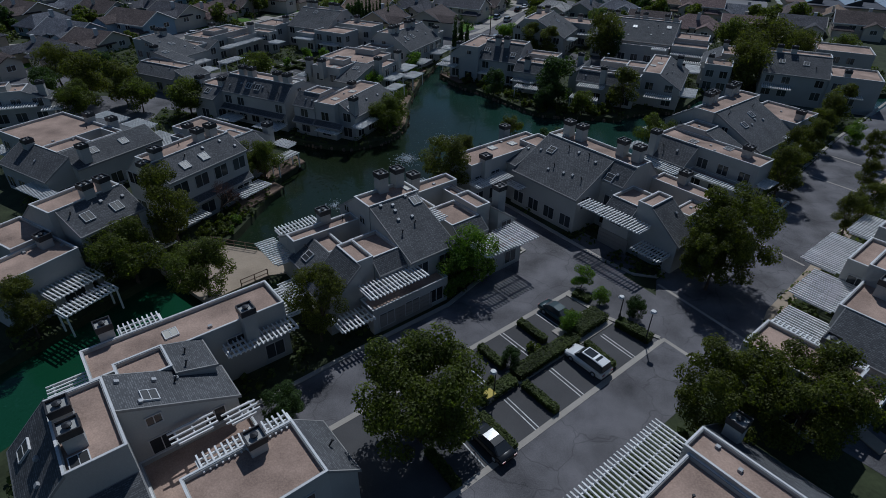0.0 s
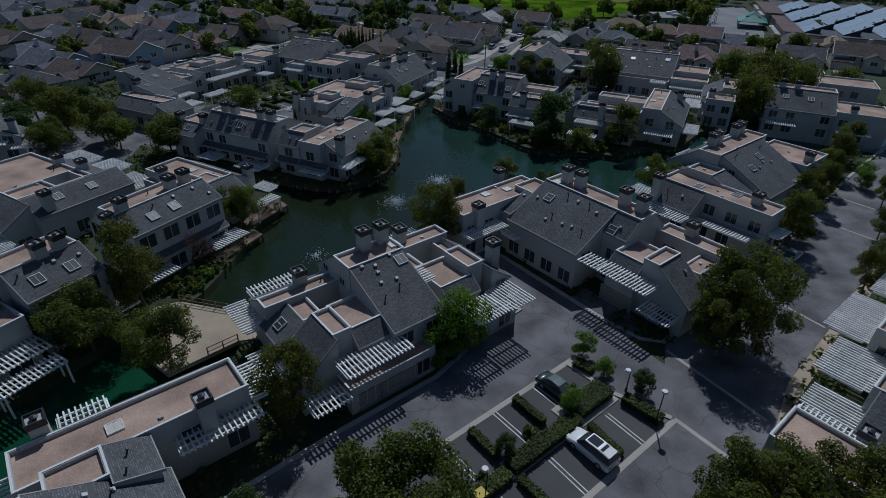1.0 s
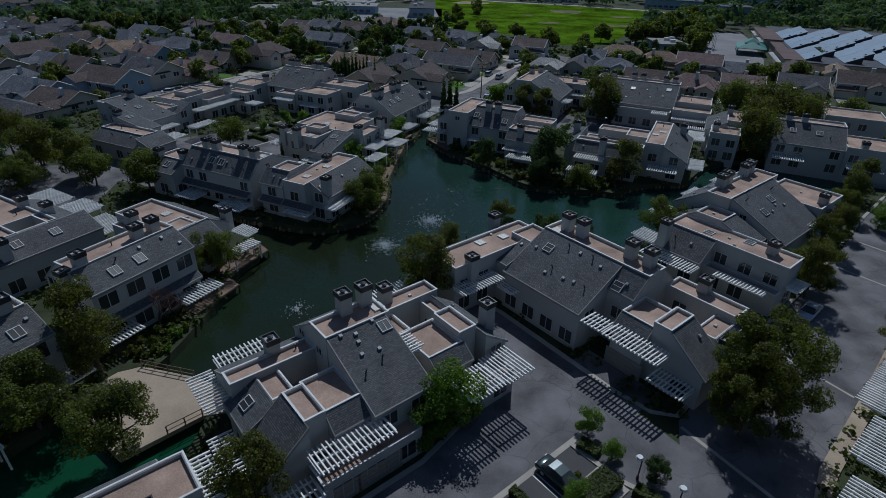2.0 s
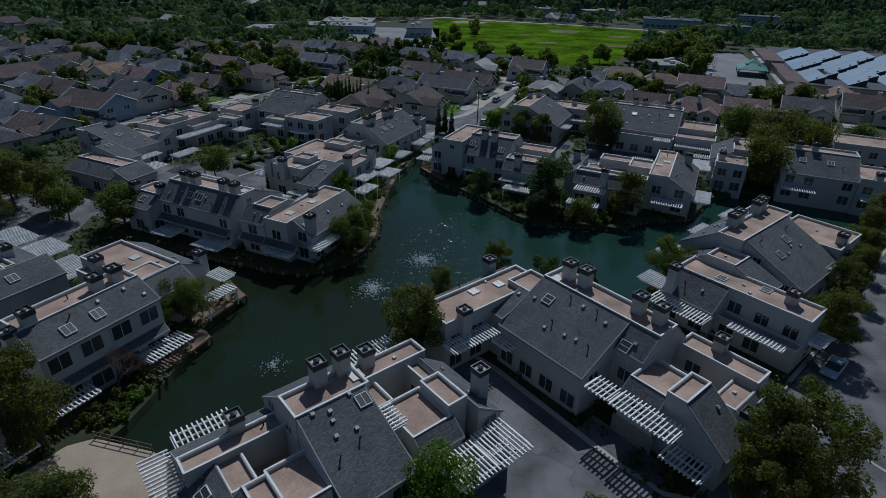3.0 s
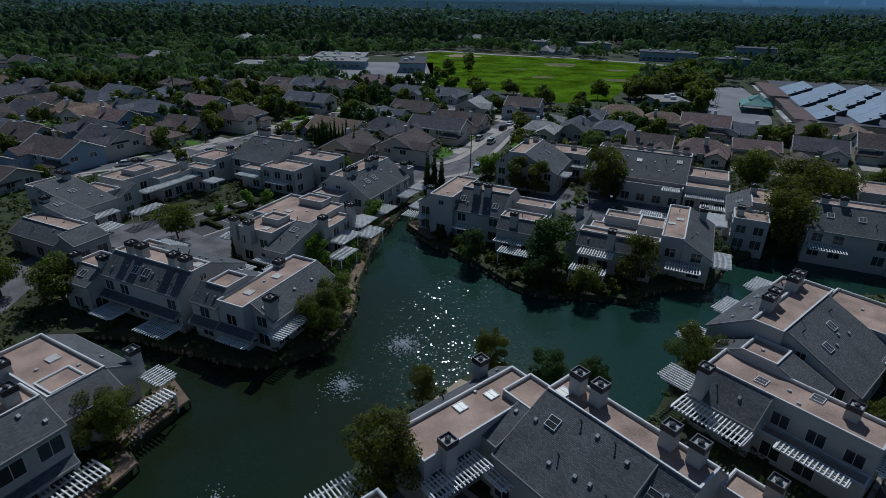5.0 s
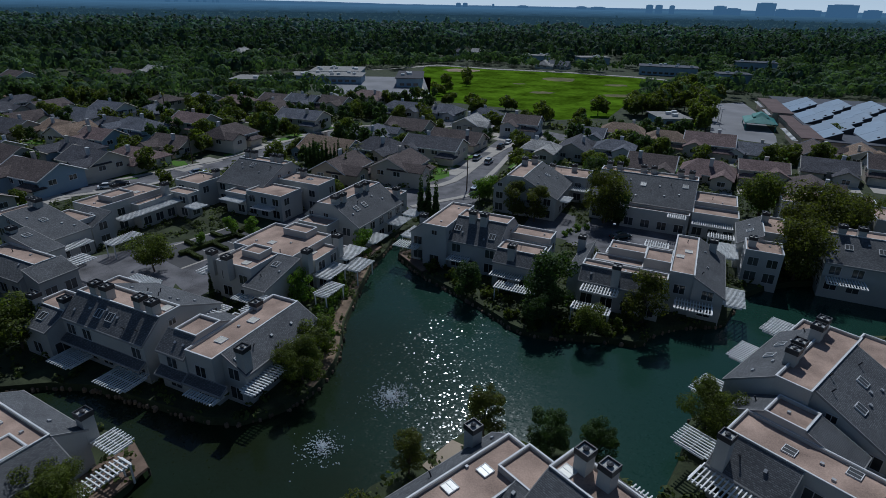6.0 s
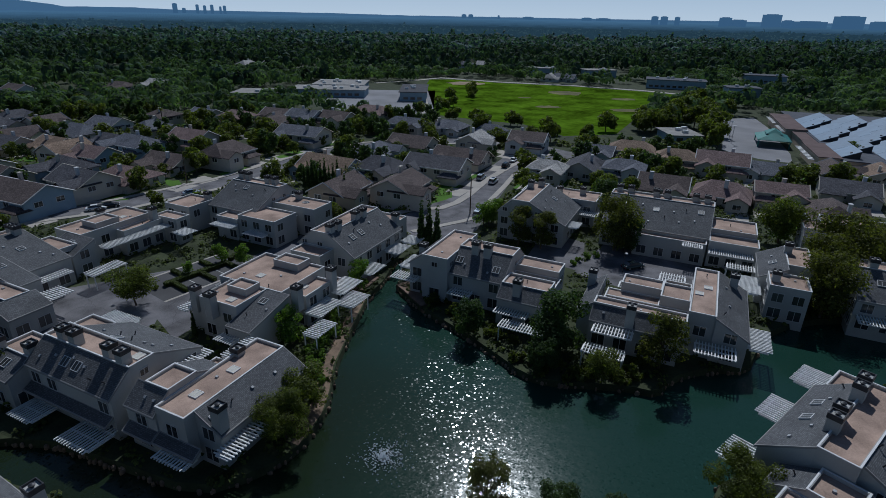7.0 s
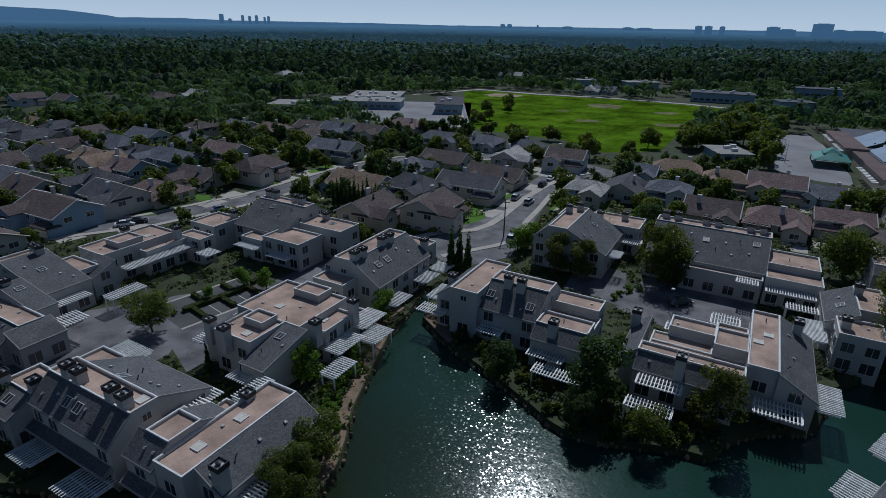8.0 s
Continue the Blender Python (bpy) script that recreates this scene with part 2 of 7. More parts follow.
# ---- helpers for meshes ----
def part(name, bm, mat, parent=None, label="", m=None):
    """Links a bmesh as one mesh object under a thing or under a part."""
    data = bpy.data.meshes.new(name)
    bm.to_mesh(data)
    bm.free()
    data.materials.append(mat)
    return child(name, data, parent, label, m)


def child(name, data, parent=None, label="", m=None):
    ob = new(name, data)
    ob.parent = parent
    if m is not None:
        ob.matrix_basis = m
    if label:
        tagged(ob, label)
    return ob


def meshed(name, verts, faces, mat, smooth=False):
    data = bpy.data.meshes.new(name)
    data.from_pydata([tuple(v) for v in verts], [], faces)
    data.materials.append(mat)
    if smooth:
        data.polygons.foreach_set("use_smooth", [True] * len(data.polygons))
    data.update()
    return data


def box(bm, x0, y0, z0, x1, y1, z1, turn=None):
    pts = [(x0, y0, z0), (x1, y0, z0), (x1, y1, z0), (x0, y1, z0), (x0, y0, z1), (x1, y0, z1), (x1, y1, z1), (x0, y1, z1)]
    v = [bm.verts.new(turn @ Vector(p) if turn else p) for p in pts]
    for f in ((0, 3, 2, 1), (4, 5, 6, 7), (0, 1, 5, 4), (1, 2, 6, 5), (2, 3, 7, 6), (3, 0, 4, 7)):
        bm.faces.new([v[i] for i in f])
    return v


def boxes(*lots):
    bm = bmesh.new()
    for lot in lots:
        box(bm, *lot)
    return bm


def ring(bm, u0, v0, u1, v1, z0, z1, w):
    """A closed rim round a rectangle, in one piece."""
    rows = []
    for d, z in ((0, z0), (0, z1), (w, z1), (w, z0)):
        rows.append([bm.verts.new((u, v, z)) for u, v in ((u0 + d, v0 + d), (u1 - d, v0 + d), (u1 - d, v1 - d), (u0 + d, v1 - d))])
    for a, b in zip(rows, rows[1:] + rows[:1]):
        for i in range(4):
            j = (i + 1) % 4
            bm.faces.new((a[i], a[j], b[j], b[i]))


def tube(bm, p, q, r0, r1, sides=7):
    p, q = Vector(p), Vector(q)
    turn = (q - p).to_track_quat("Z", "Y").to_matrix()
    rings = []
    for c, r in ((p, r0), (q, r1)):
        rings.append([bm.verts.new(c + turn @ Vector((r * math.cos(a), r * math.sin(a), 0))) for a in (2 * math.pi * i / sides for i in range(sides))])
    for i in range(sides):
        j = (i + 1) % sides
        bm.faces.new((rings[0][i], rings[0][j], rings[1][j], rings[1][i]))
    bm.faces.new(rings[1])


def prism(pts, z0, z1):
    """An upright slab over an outline."""
    bm = bmesh.new()
    low, high = [bm.verts.new((x, y, z0)) for x, y in pts], [bm.verts.new((x, y, z1)) for x, y in pts]
    n = len(pts)
    bmesh.ops.triangle_fill(bm, use_beauty=True, edges=[bm.edges.new((high[i], high[(i + 1) % n])) for i in range(n)])
    for i in range(n):
        j = (i + 1) % n
        bm.faces.new((low[i], low[j], high[j], high[i]))
    bmesh.ops.recalc_face_normals(bm, faces=bm.faces)
    return bm


def at(ox, oy, th):
    """From a local plan to the world."""
    c, s = math.cos(radians(th)), math.sin(radians(th))
    return lambda u, v: (ox + u * c - v * s, oy + u * s + v * c)


def band(points, width):
    """The outline of a strip of that width along a line of points."""
    p = [Vector(q) for q in points]
    left, right = [], []
    for i, q in enumerate(p):
        way = (p[min(i + 1, len(p) - 1)] - p[max(i - 1, 0)]).normalized()
        side = Vector((-way.y, way.x)) * width / 2
        left.append((q + side)[:]), right.append((q - side)[:])
    return left + right[::-1]


def uv_roof(bm, down):
    """Lays courses across a sloping roof; down is the way the water runs."""
    uv = bm.loops.layers.uv.new("courses")
    d = Vector(down).normalized()
    across = Vector((0, 0, 1)).cross(d)
    for f in bm.faces:
        for loop in f.loops:
            loop[uv].uv = (loop.vert.co.dot(across), loop.vert.co.dot(d))


# ---- the townhouse kit ----
WINDOW_DATA = {}


def window_mesh(w, h, frame_mat, glazed):
    """A two-light window in one piece: a frame with a mullion, its panes set back."""
    t = 0.09
    xs, zs = (-w / 2, -w / 2 + t, -0.035, 0.035, w / 2 - t, w / 2), (-h / 2, -h / 2 + t, h / 2 - t, h / 2)
    bm = bmesh.new()
    grid = [[bm.verts.new((x, 0.08, z)) for z in zs] for x in xs]
    panes = []
    for i in range(5):
        for k in range(3):
            f = bm.faces.new((grid[i][k], grid[i][k + 1], grid[i + 1][k + 1], grid[i + 1][k]))
            if k == 1 and i in (1, 3):
                panes.append(f)
    rim = [e for e in bm.edges if e.is_boundary]
    back = bmesh.ops.extrude_edge_only(bm, edges=rim)["geom"]
    bmesh.ops.translate(bm, verts=[g for g in back if isinstance(g, bmesh.types.BMVert)], vec=(0, -0.11, 0))
    inner = bmesh.ops.extrude_discrete_faces(bm, faces=panes)["faces"]
    for f in inner:
        f.material_index = 1
        bmesh.ops.translate(bm, verts=list(f.verts), vec=(0, -0.055, 0))
    if not glazed:
        bmesh.ops.delete(bm, geom=inner, context="FACES_ONLY")
    data = bpy.data.meshes.new("window")
    bm.to_mesh(data)
    bm.free()
    data.materials.append(frame_mat)
    data.materials.append(GLASS)
    return data


def window_data(w, h, pale=False):
    """Frame, pane, and both in one piece for walls far off."""
    if (w, h, pale) not in WINDOW_DATA:
        paint = COPING if pale else FRAME
        b = bpy.data.meshes.new("pane")
        bm = boxes((-w / 2 + 0.08, -0.02, -h / 2 + 0.08, w / 2 - 0.08, 0.026, h / 2 - 0.08))
        bm.to_mesh(b)
        bm.free()
        b.materials.append(GLASS)
        WINDOW_DATA[w, h, pale] = window_mesh(w, h, paint, False), b, window_mesh(w, h, paint, True)
    return WINDOW_DATA[w, h, pale]


SLATS = {}


def slat_data(length):
    length = round(length * 4) / 4
    if length not in SLATS:
        bm = boxes((-length / 2, -0.065, 0, length / 2, 0.065, 0.14))
        data = bpy.data.meshes.new("slat")
        bm.to_mesh(data)
        bm.free()
        data.materials.append(TIMBER)
        SLATS[length] = data
    return SLATS[length]


BEAMS = {}


def beam_data(length):
    length = round(length * 4) / 4
    if length not in BEAMS:
        data = bpy.data.meshes.new("beam")
        bm = boxes((-length / 2 + 0.1, -0.05, 0, length / 2 - 0.1, 0.05, 0.2))
        bm.to_mesh(data)
        bm.free()
        data.materials.append(TIMBER)
        BEAMS[length] = data
    return BEAMS[length]


def post_data():
    data = bpy.data.meshes.new("post")
    bm = boxes((-0.08, -0.08, 0, 0.08, 0.08, 1))
    bm.to_mesh(data)
    bm.free()
    data.materials.append(TIMBER)
    return data


POST = post_data()


def chimney_meshes():
    shaft = boxes((-0.62, -0.62, 0, 0.62, 0.62, 4.0))
    bm = bmesh.new()
    ring(bm, -0.7, -0.7, 0.7, 0.7, 3.62, 4.24, 0.1)
    cap = bmesh.new()
    tube(cap, (0, 0, 4.0), (0, 0, 4.2), 0.16, 0.16, 10)
    tube(cap, (0, 0, 4.2), (0, 0, 4.28), 0.3, 0.3, 12)
    tube(cap, (0, 0, 4.28), (0, 0, 4.38), 0.3, 0.08, 12)
    out = []
    for n, b, mat in (("shaft", shaft, STUCCO), ("shroud", bm, DARK_METAL), ("flue_cap", cap, DARK_METAL)):
        d = bpy.data.meshes.new(n)
        b.to_mesh(d)
        b.free()
        d.materials.append(mat)
        out.append(d)
    return out


CHIMNEY = chimney_meshes()


def skylight_meshes():
    bm = bmesh.new()
    ring(bm, -0.62, -0.62, 0.62, 0.62, -0.1, 0.16, 0.07)
    box(bm, -0.025, -0.55, 0.05, 0.025, 0.55, 0.15)
    a = bpy.data.meshes.new("skylight")
    bm.to_mesh(a)
    bm.free()
    a.materials.append(COPING)
    b = bpy.data.meshes.new("pane")
    bm = boxes((-0.55, -0.55, -0.1, -0.04, 0.55, 0.13), (0.04, -0.55, -0.1, 0.55, 0.55, 0.13))
    bm.to_mesh(b)
    bm.free()
    b.materials.append(SKYGLASS)
    bm = bmesh.new()
    box(bm, -0.15, -0.17, -0.1, 0.15, 0.17, 0.2)
    c = bpy.data.meshes.new("roof_vent")
    bm.to_mesh(c)
    bm.free()
    c.materials.append(GALVANISED)
    bm = bmesh.new()
    tube(bm, (0, 0, -0.2), (0, 0, 0.5), 0.07, 0.07, 8)
    tube(bm, (0, 0, 0.5), (0, 0, 0.56), 0.13, 0.1, 8)
    d = bpy.data.meshes.new("vent_pipe")
    bm.to_mesh(d)
    bm.free()
    d.materials.append(DARK_METAL)
    e = b.copy()
    e.materials[0] = GLARE_PALE
    return a, b, c, d, e


SKYLIGHT, SKYPANE, ROOF_VENT, VENT_PIPE, GLAREPANE = skylight_meshes()
SIDES = {"-v": (0, -1), "+v": (0, 1), "-u": (-1, 0), "+u": (1, 0)}


FOOTPRINTS = []


class Townhouse:
    """A row of town houses: stucco volumes with flat gravel roofs behind white copings, or shingled slopes."""

    def __init__(self, ox, oy, th, label, seed=1, near=False, group="lakeside townhouses"):
        self.root = tagged(new("townhouse"), label, "townhouse", group)
        self.root.matrix_basis = pose(ox, oy, 0, 0, 0, th)
        self.masses, self.rng, self.near, self.th = [], random.Random(seed), near, th
        FOOTPRINTS.append((at(ox, oy, th), self.masses))

    def flat(self, u0, v0, u1, v1, h, rim=0.35, low=-1.2):
        bm = bmesh.new()
        t = h + rim
        rows = []
        for d, z in ((0, low), (0, t), (0.22, t), (0.22, h - 0.05)):
            rows.append([bm.verts.new((u, v, z)) for u, v in ((u0 + d, v0 + d), (u1 - d, v0 + d), (u1 - d, v1 - d), (u0 + d, v1 - d))])
        for a, b in zip(rows[:-1], rows[1:]):
            for i in range(4):
                bm.faces.new((a[i], a[(i + 1) % 4], b[(i + 1) % 4], b[i]))
        bm.faces.new(rows[-1])
        part("wall", bm, STUCCO, self.root)
        bm = boxes((u0 + 0.22, v0 + 0.22, h - 0.04, u1 - 0.22, v1 - 0.22, h + 0.02))
        part("roof", bm, GRAVEL, self.root, "tan gravel flat roof")
        bm = bmesh.new()
        ring(bm, u0 - 0.03, v0 - 0.03, u1 + 0.03, v1 + 0.03, t, t + 0.06, 0.17)
        part("coping", bm, COPING, self.root, "white metal coping")
        self.masses.append((u0, v0, u1, v1, h, 0.0, 0.0, t))
        return self

    def shed(self, u0, v0, u1, v1, lo, hi, down, low=-1.2):
        """A volume under one shingled slope that falls from hi to lo on the side named."""
        du, dv = SIDES[down]
        run = (u1 - u0) if du else (v1 - v0)
        gu, gv = du * (lo - hi) / run, dv * (lo - hi) / run
        cu, cv, cz = (u0 + u1) / 2, (v0 + v1) / 2, (lo + hi) / 2

        def z(u, v):
            return cz + gu * (u - cu) + gv * (v - cv)
        bm = bmesh.new()
        c = [(u0, v0), (u1, v0), (u1, v1), (u0, v1)]
        a = [bm.verts.new((u, v, low)) for u, v in c]
        b = [bm.verts.new((u, v, z(u, v))) for u, v in c]
        for i in range(4):
            j = (i + 1) % 4
            bm.faces.new((a[i], a[j], b[j], b[i]))
        bm.faces.new(b)
        part("wall", bm, STUCCO, self.root)
        bm = bmesh.new()
        e = 0.25
        ends = [(u0 - e * (down == "-u"), v0 - e * (down == "-v")), (u1 + e * (down == "+u"), v0 - e * (down == "-v")),
                (u1 + e * (down == "+u"), v1 + e * (down == "+v")), (u0 - e * (down == "-u"), v1 + e * (down == "+v"))]
        p = [bm.verts.new((u, v, z(u, v) + 0.01)) for u, v in ends]
        q = [bm.verts.new((u, v, z(u, v) + 0.14)) for u, v in ends]
        bm.faces.new(p[::-1])
        bm.faces.new(q)
        for i in range(4):
            j = (i + 1) % 4
            bm.faces.new((p[i], p[j], q[j], q[i]))
        uv_roof(bm, (du, dv, 0))
        part("roof", bm, SHINGLE, self.root, "grey shingle sloping roof")
        # pale trim round the edge of the slope
        bm = bmesh.new()
        rows = []
        for d, dz in ((0.05, -0.1), (0.05, 0.165), (-0.05, 0.165), (-0.05, -0.1)):
            rows.append([bm.verts.new((u + d * su, v + d * sv, z(u + d * su, v + d * sv) + dz)) for (u, v), (su, sv) in zip(ends, ((-1, -1), (1, -1), (1, 1), (-1, 1)))])
        for a, b in zip(rows, rows[1:] + rows[:1]):
            for i in range(4):
                bm.faces.new((a[i], a[(i + 1) % 4], b[(i + 1) % 4], b[i]))
        bmesh.ops.recalc_face_normals(bm, faces=bm.faces)
        part("rake_trim", bm, TRIM, self.root, "grey painted edge trim")
        self.masses.append((u0, v0, u1, v1, cz - gu * cu - gv * cv, gu, gv, 0.0))
        return self

    def top(self, u, v):
        best = (0.0, 0.0, 0.0)
        for u0, v0, u1, v1, c, gu, gv, _ in self.masses:
            if u0 <= u <= u1 and v0 <= v <= v1:
                z = c + gu * u + gv * v
                if z > best[0]:
                    best = (z, gu, gv)
        return best

    def lay(self, u, v, turn=0.0):
        z, gu, gv = self.top(u, v)
        tilt = Vector((0, 0, 1)).rotation_difference(Vector((-gu, -gv, 1))).to_matrix().to_4x4()
        return Matrix.Translation((u, v, z + 0.13 * bool(gu or gv) + 0.02)) @ tilt @ pose(0, 0, 0, 0, 0, turn)

    def chimneys(self, *spots):
        for u, v, z in spots:
            names = ("shaft", "shroud", "flue_cap")
            first = child("chimney", CHIMNEY[0], self.root, "stucco chimney with dark metal shroud", pose(u, v, z - 4.3))
            for n, d in zip(names[1:], CHIMNEY[1:]):
                child(n, d, first)
        return self

    def skylights(self, *spots):
        for u, v in spots:
            s = child("skylight", SKYLIGHT, self.root, "white-framed roof skylight", self.lay(u, v))
            # some panes on flat roofs carry the painted glare
            flat = not any(self.top(u, v)[1:])
            child("pane", GLAREPANE if flat and v > 0 or v < -12 and flat else SKYPANE, s)
        return self

    def vents(self, *spots):
        for k, (u, v) in enumerate(spots):
            child("roof_vent" if k % 3 < 2 else "vent_pipe", ROOF_VENT if k % 3 < 2 else VENT_PIPE, self.root, "", self.lay(u, v, 90 * self.rng.randrange(2)))
        return self

    def pergola(self, u0, v0, u1, v1, z, along="v", posts=True, foot=0.0):
        """White slats that run the way named, on three beams and two or three posts."""
        du, dv = u1 - u0, v1 - v0
        length, across = (dv, du) if along == "v" else (du, dv)
        bm = bmesh.new()
        if along == "v":
            ring(bm, u0, v0 + dv * 0.1, u1, v1 - dv * 0.1, z - 0.2, z, 0.12)
        else:
            ring(bm, u0 + du * 0.1, v0, u1 - du * 0.1, v1, z - 0.2, z, 0.12)
        p = part("pergola", bm, TIMBER, self.root, "white timber slatted pergola")
        if along == "v":
            child("beam", beam_data(du), p, "", pose((u0 + u1) / 2, (v0 + v1) / 2, z - 0.21))
        else:
            child("beam", beam_data(dv), p, "", pose((u0 + u1) / 2, (v0 + v1) / 2, z - 0.21, 0, 0, 90))
        borne = any(a0 - 0.9 < u1 and u0 < a1 + 0.9 and b0 - 0.9 < v1 and v0 < b1 + 0.9 and c + gu * (a0 + a1) / 2 + gv * (b0 + b1) / 2 > z - 0.5
                    for a0, b0, a1, b1, c, gu, gv, _ in self.masses)
        if posts and not borne:
            for k in (0.04, 0.96):
                for side in (0.12, 0.88):
                    pu, pv = (u0 + du * k, v0 + dv * side) if along == "v" else (u0 + du * side, v0 + dv * k)
                    f = max(foot, self.top(pu, pv)[0])
                    if f < z - 0.6:
                        child("post", POST, p, "", pose(pu, pv, f) @ Matrix.Diagonal((1, 1, z - 0.2 - f, 1)))
        n = max(3, int(across / 0.42))
        if self.near:
            for i in range(n):
                k = (i + 0.5) / n
                wob = self.rng.uniform(-0.03, 0.03)
                if along == "v":
                    m = pose(u0 + du * k, (v0 + v1) / 2 + wob, z + 0.001, 0, 0, 90 + self.rng.uniform(-0.8, 0.8))
                else:
                    m = pose((u0 + u1) / 2 + wob, v0 + dv * k, z + 0.001, 0, 0, self.rng.uniform(-0.8, 0.8))
                child("slat", slat_data(length + 0.3), p, "", m)
        else:
            bm = bmesh.new()
            for i in range(n):
                k = (i + 0.5) / n
                if along == "v":
                    box(bm, u0 + du * k - 0.065, v0 - 0.15, z, u0 + du * k + 0.065, v1 + 0.15, z + 0.14)
                else:
                    box(bm, u0 - 0.15, v0 + dv * k - 0.065, z, u1 + 0.15, v0 + dv * k + 0.065, z + 0.14)
            tagged(part("slats", bm, TIMBER, p), kind="stuff")
        return self

    def opening(self, u, v, z, side, w, h):
        turn = {"-v": 180, "+v": 0, "-u": 90, "+u": -90}[side]
        a, b, both = window_data(w, h)
        f = child("window", a if self.near else both, self.root, "", pose(u, v, z, 0, 0, turn))
        if self.near:
            child("pane", b, f)

    def garage(self, u, v, side, w=4.6, h=2.2, n=4):
        turn = {"-v": 180, "+v": 0, "-u": 90, "+u": -90}[side]
        bm = bmesh.new()
        for i in range(n):
            box(bm, -w / 2, -0.05, h * i / n + 0.015, w / 2, 0.06, h * (i + 1) / n - 0.015)
        part("garage_door", bm, GARAGE, self.root, "panelled garage door", pose(u, v, 0, 0, 0, turn))
        return self

    def windows(self, skip=0.15, sides="-v -u +v +u", pitch=3.0, rows=((1.5, 2.0, 1.9), (4.3, 1.8, 1.7), (6.9, 1.2, 1.0))):
        """Sets windows in the free stretches of the walls, storey by storey."""
        for u0, v0, u1, v1, c, gu, gv, _ in list(self.masses):
            for side in sides.split():
                du, dv = SIDES[side]
                if du * math.sin(radians(self.th)) + dv * math.cos(radians(self.th)) > 0.5:
                    continue        # walls turned away stay plain
                span = (u1 - u0) if dv else (v1 - v0)
                n = int(span / pitch)
                for i in range(n):
                    k = (i + 0.5) / n
                    u = u0 + span * k if dv else (u1 if du > 0 else u0)
                    v = v0 + span * k if du else (v1 if dv > 0 else v0)
                    for z, w, h in rows:
                        if c + gu * u + gv * v < z + h / 2 + 0.25:
                            continue
                        uo, vo = u + du * 0.35, v + dv * 0.35
                        blocked = any(a0 - 0.6 * abs(dv) <= uo <= a1 + 0.6 * abs(dv) and b0 - 0.6 * abs(du) <= vo <= b1 + 0.6 * abs(du) and cc + g1 * uo + g2 * vo > z - h / 2 - 0.2
                                      for a0, b0, a1, b1, cc, g1, g2, _ in self.masses)
                        if not blocked and self.rng.random() > skip:
                            self.opening(u, v, z, side, w, h)
        return self


# ---- trees and planting ----
def leaf_cloud(blobs, count, size, rng, squash=0.9, hollow=0.55):
    """Small bent leaf sprays over clumps; blobs are centre x, y, z and radius."""
    verts, faces = [], []
    weights = [b[3] ** 2 for b in blobs]
    for b in rng.choices(blobs, weights, k=count):
        d = Vector((rng.gauss(0, 1), rng.gauss(0, 1), rng.gauss(0, 1))).normalized()
        r = b[3] * (hollow + (1 - hollow) * rng.random() ** 0.6) * rng.uniform(0.85, 1.12)
        c = Vector((b[0] + d.x * r, b[1] + d.y * r, b[2] + d.z * r * squash))
        face = (d + Vector((rng.uniform(-1, 1), rng.uniform(-1, 1), rng.uniform(-0.2, 1.2))) * 0.8).normalized()
        q = face.to_track_quat("Z", "Y").to_matrix() @ Matrix.Rotation(rng.uniform(0, 6.28), 3, "Z")
        s = size * rng.uniform(0.55, 1.35)
        k = len(verts)
        for x, y, z in ((-0.5, -0.1, 0), (0.1, -0.38, 0.1), (0.62, 0.05, -0.12), (-0.05, 0.38, 0.1)):
            verts.append(c + q @ Vector((x * s, y * s, z * s)))
        faces.append(tuple(range(k, k + 4)))
    return verts, faces


def crown_blobs(rng, n, radius, height, z0, flat=1.0, clump=(0.26, 0.46)):
    out = []
    for i in range(n):
        a, r = rng.uniform(0, 6.28), radius * math.sqrt(rng.random()) * (1.08 - 0.9 * (clump[0] + clump[1]) / 2)
        z = z0 + height * rng.uniform(0.08, 0.92)
        slim = 1 - 0.45 * abs((z - z0) / height - 0.4)
        out.append((r * slim * math.cos(a), r * slim * math.sin(a) * flat, z, radius * rng.uniform(*clump)))
    return out


def tree_kind(name, mat, label, category, radius, crown, clear, count, size, seed, blobs=14, trunk=0.22, clump=(0.26, 0.46)):
    """One tree: a tapered trunk with limbs, and a crown of leaf sprays in uneven clumps. Its base is the origin."""
    rng = random.Random(seed)
    root = tagged(new(name), label, category)
    bm = bmesh.new()
    bl = crown_blobs(rng, blobs, radius, crown, clear, 1.0, clump)
    lean = Vector((rng.uniform(-0.3, 0.3), rng.uniform(-0.3, 0.3), 0))
    fork = lean + Vector((0, 0, clear + crown * 0.12))
    tube(bm, (0, 0, -0.2), lean * 0.5 + Vector((0, 0, clear * 0.55)), trunk, trunk * 0.8, 8)
    tube(bm, lean * 0.5 + Vector((0, 0, clear * 0.55)), fork, trunk * 0.8, trunk * 0.62, 8)
    for b in bl[:8 if count > 2000 else 3]:
        mid = fork.lerp(Vector(b[:3]), 0.5) + Vector((0, 0, -0.2))
        tube(bm, fork, mid, trunk * 0.5, trunk * 0.3, 6)
        tube(bm, mid, b[:3], trunk * 0.3, trunk * 0.1, 5)
    part("trunk", bm, BARK, root)
    v, f = leaf_cloud(bl, count, size, rng)
    child("crown", meshed("crown", v, f, mat), root)
    return root


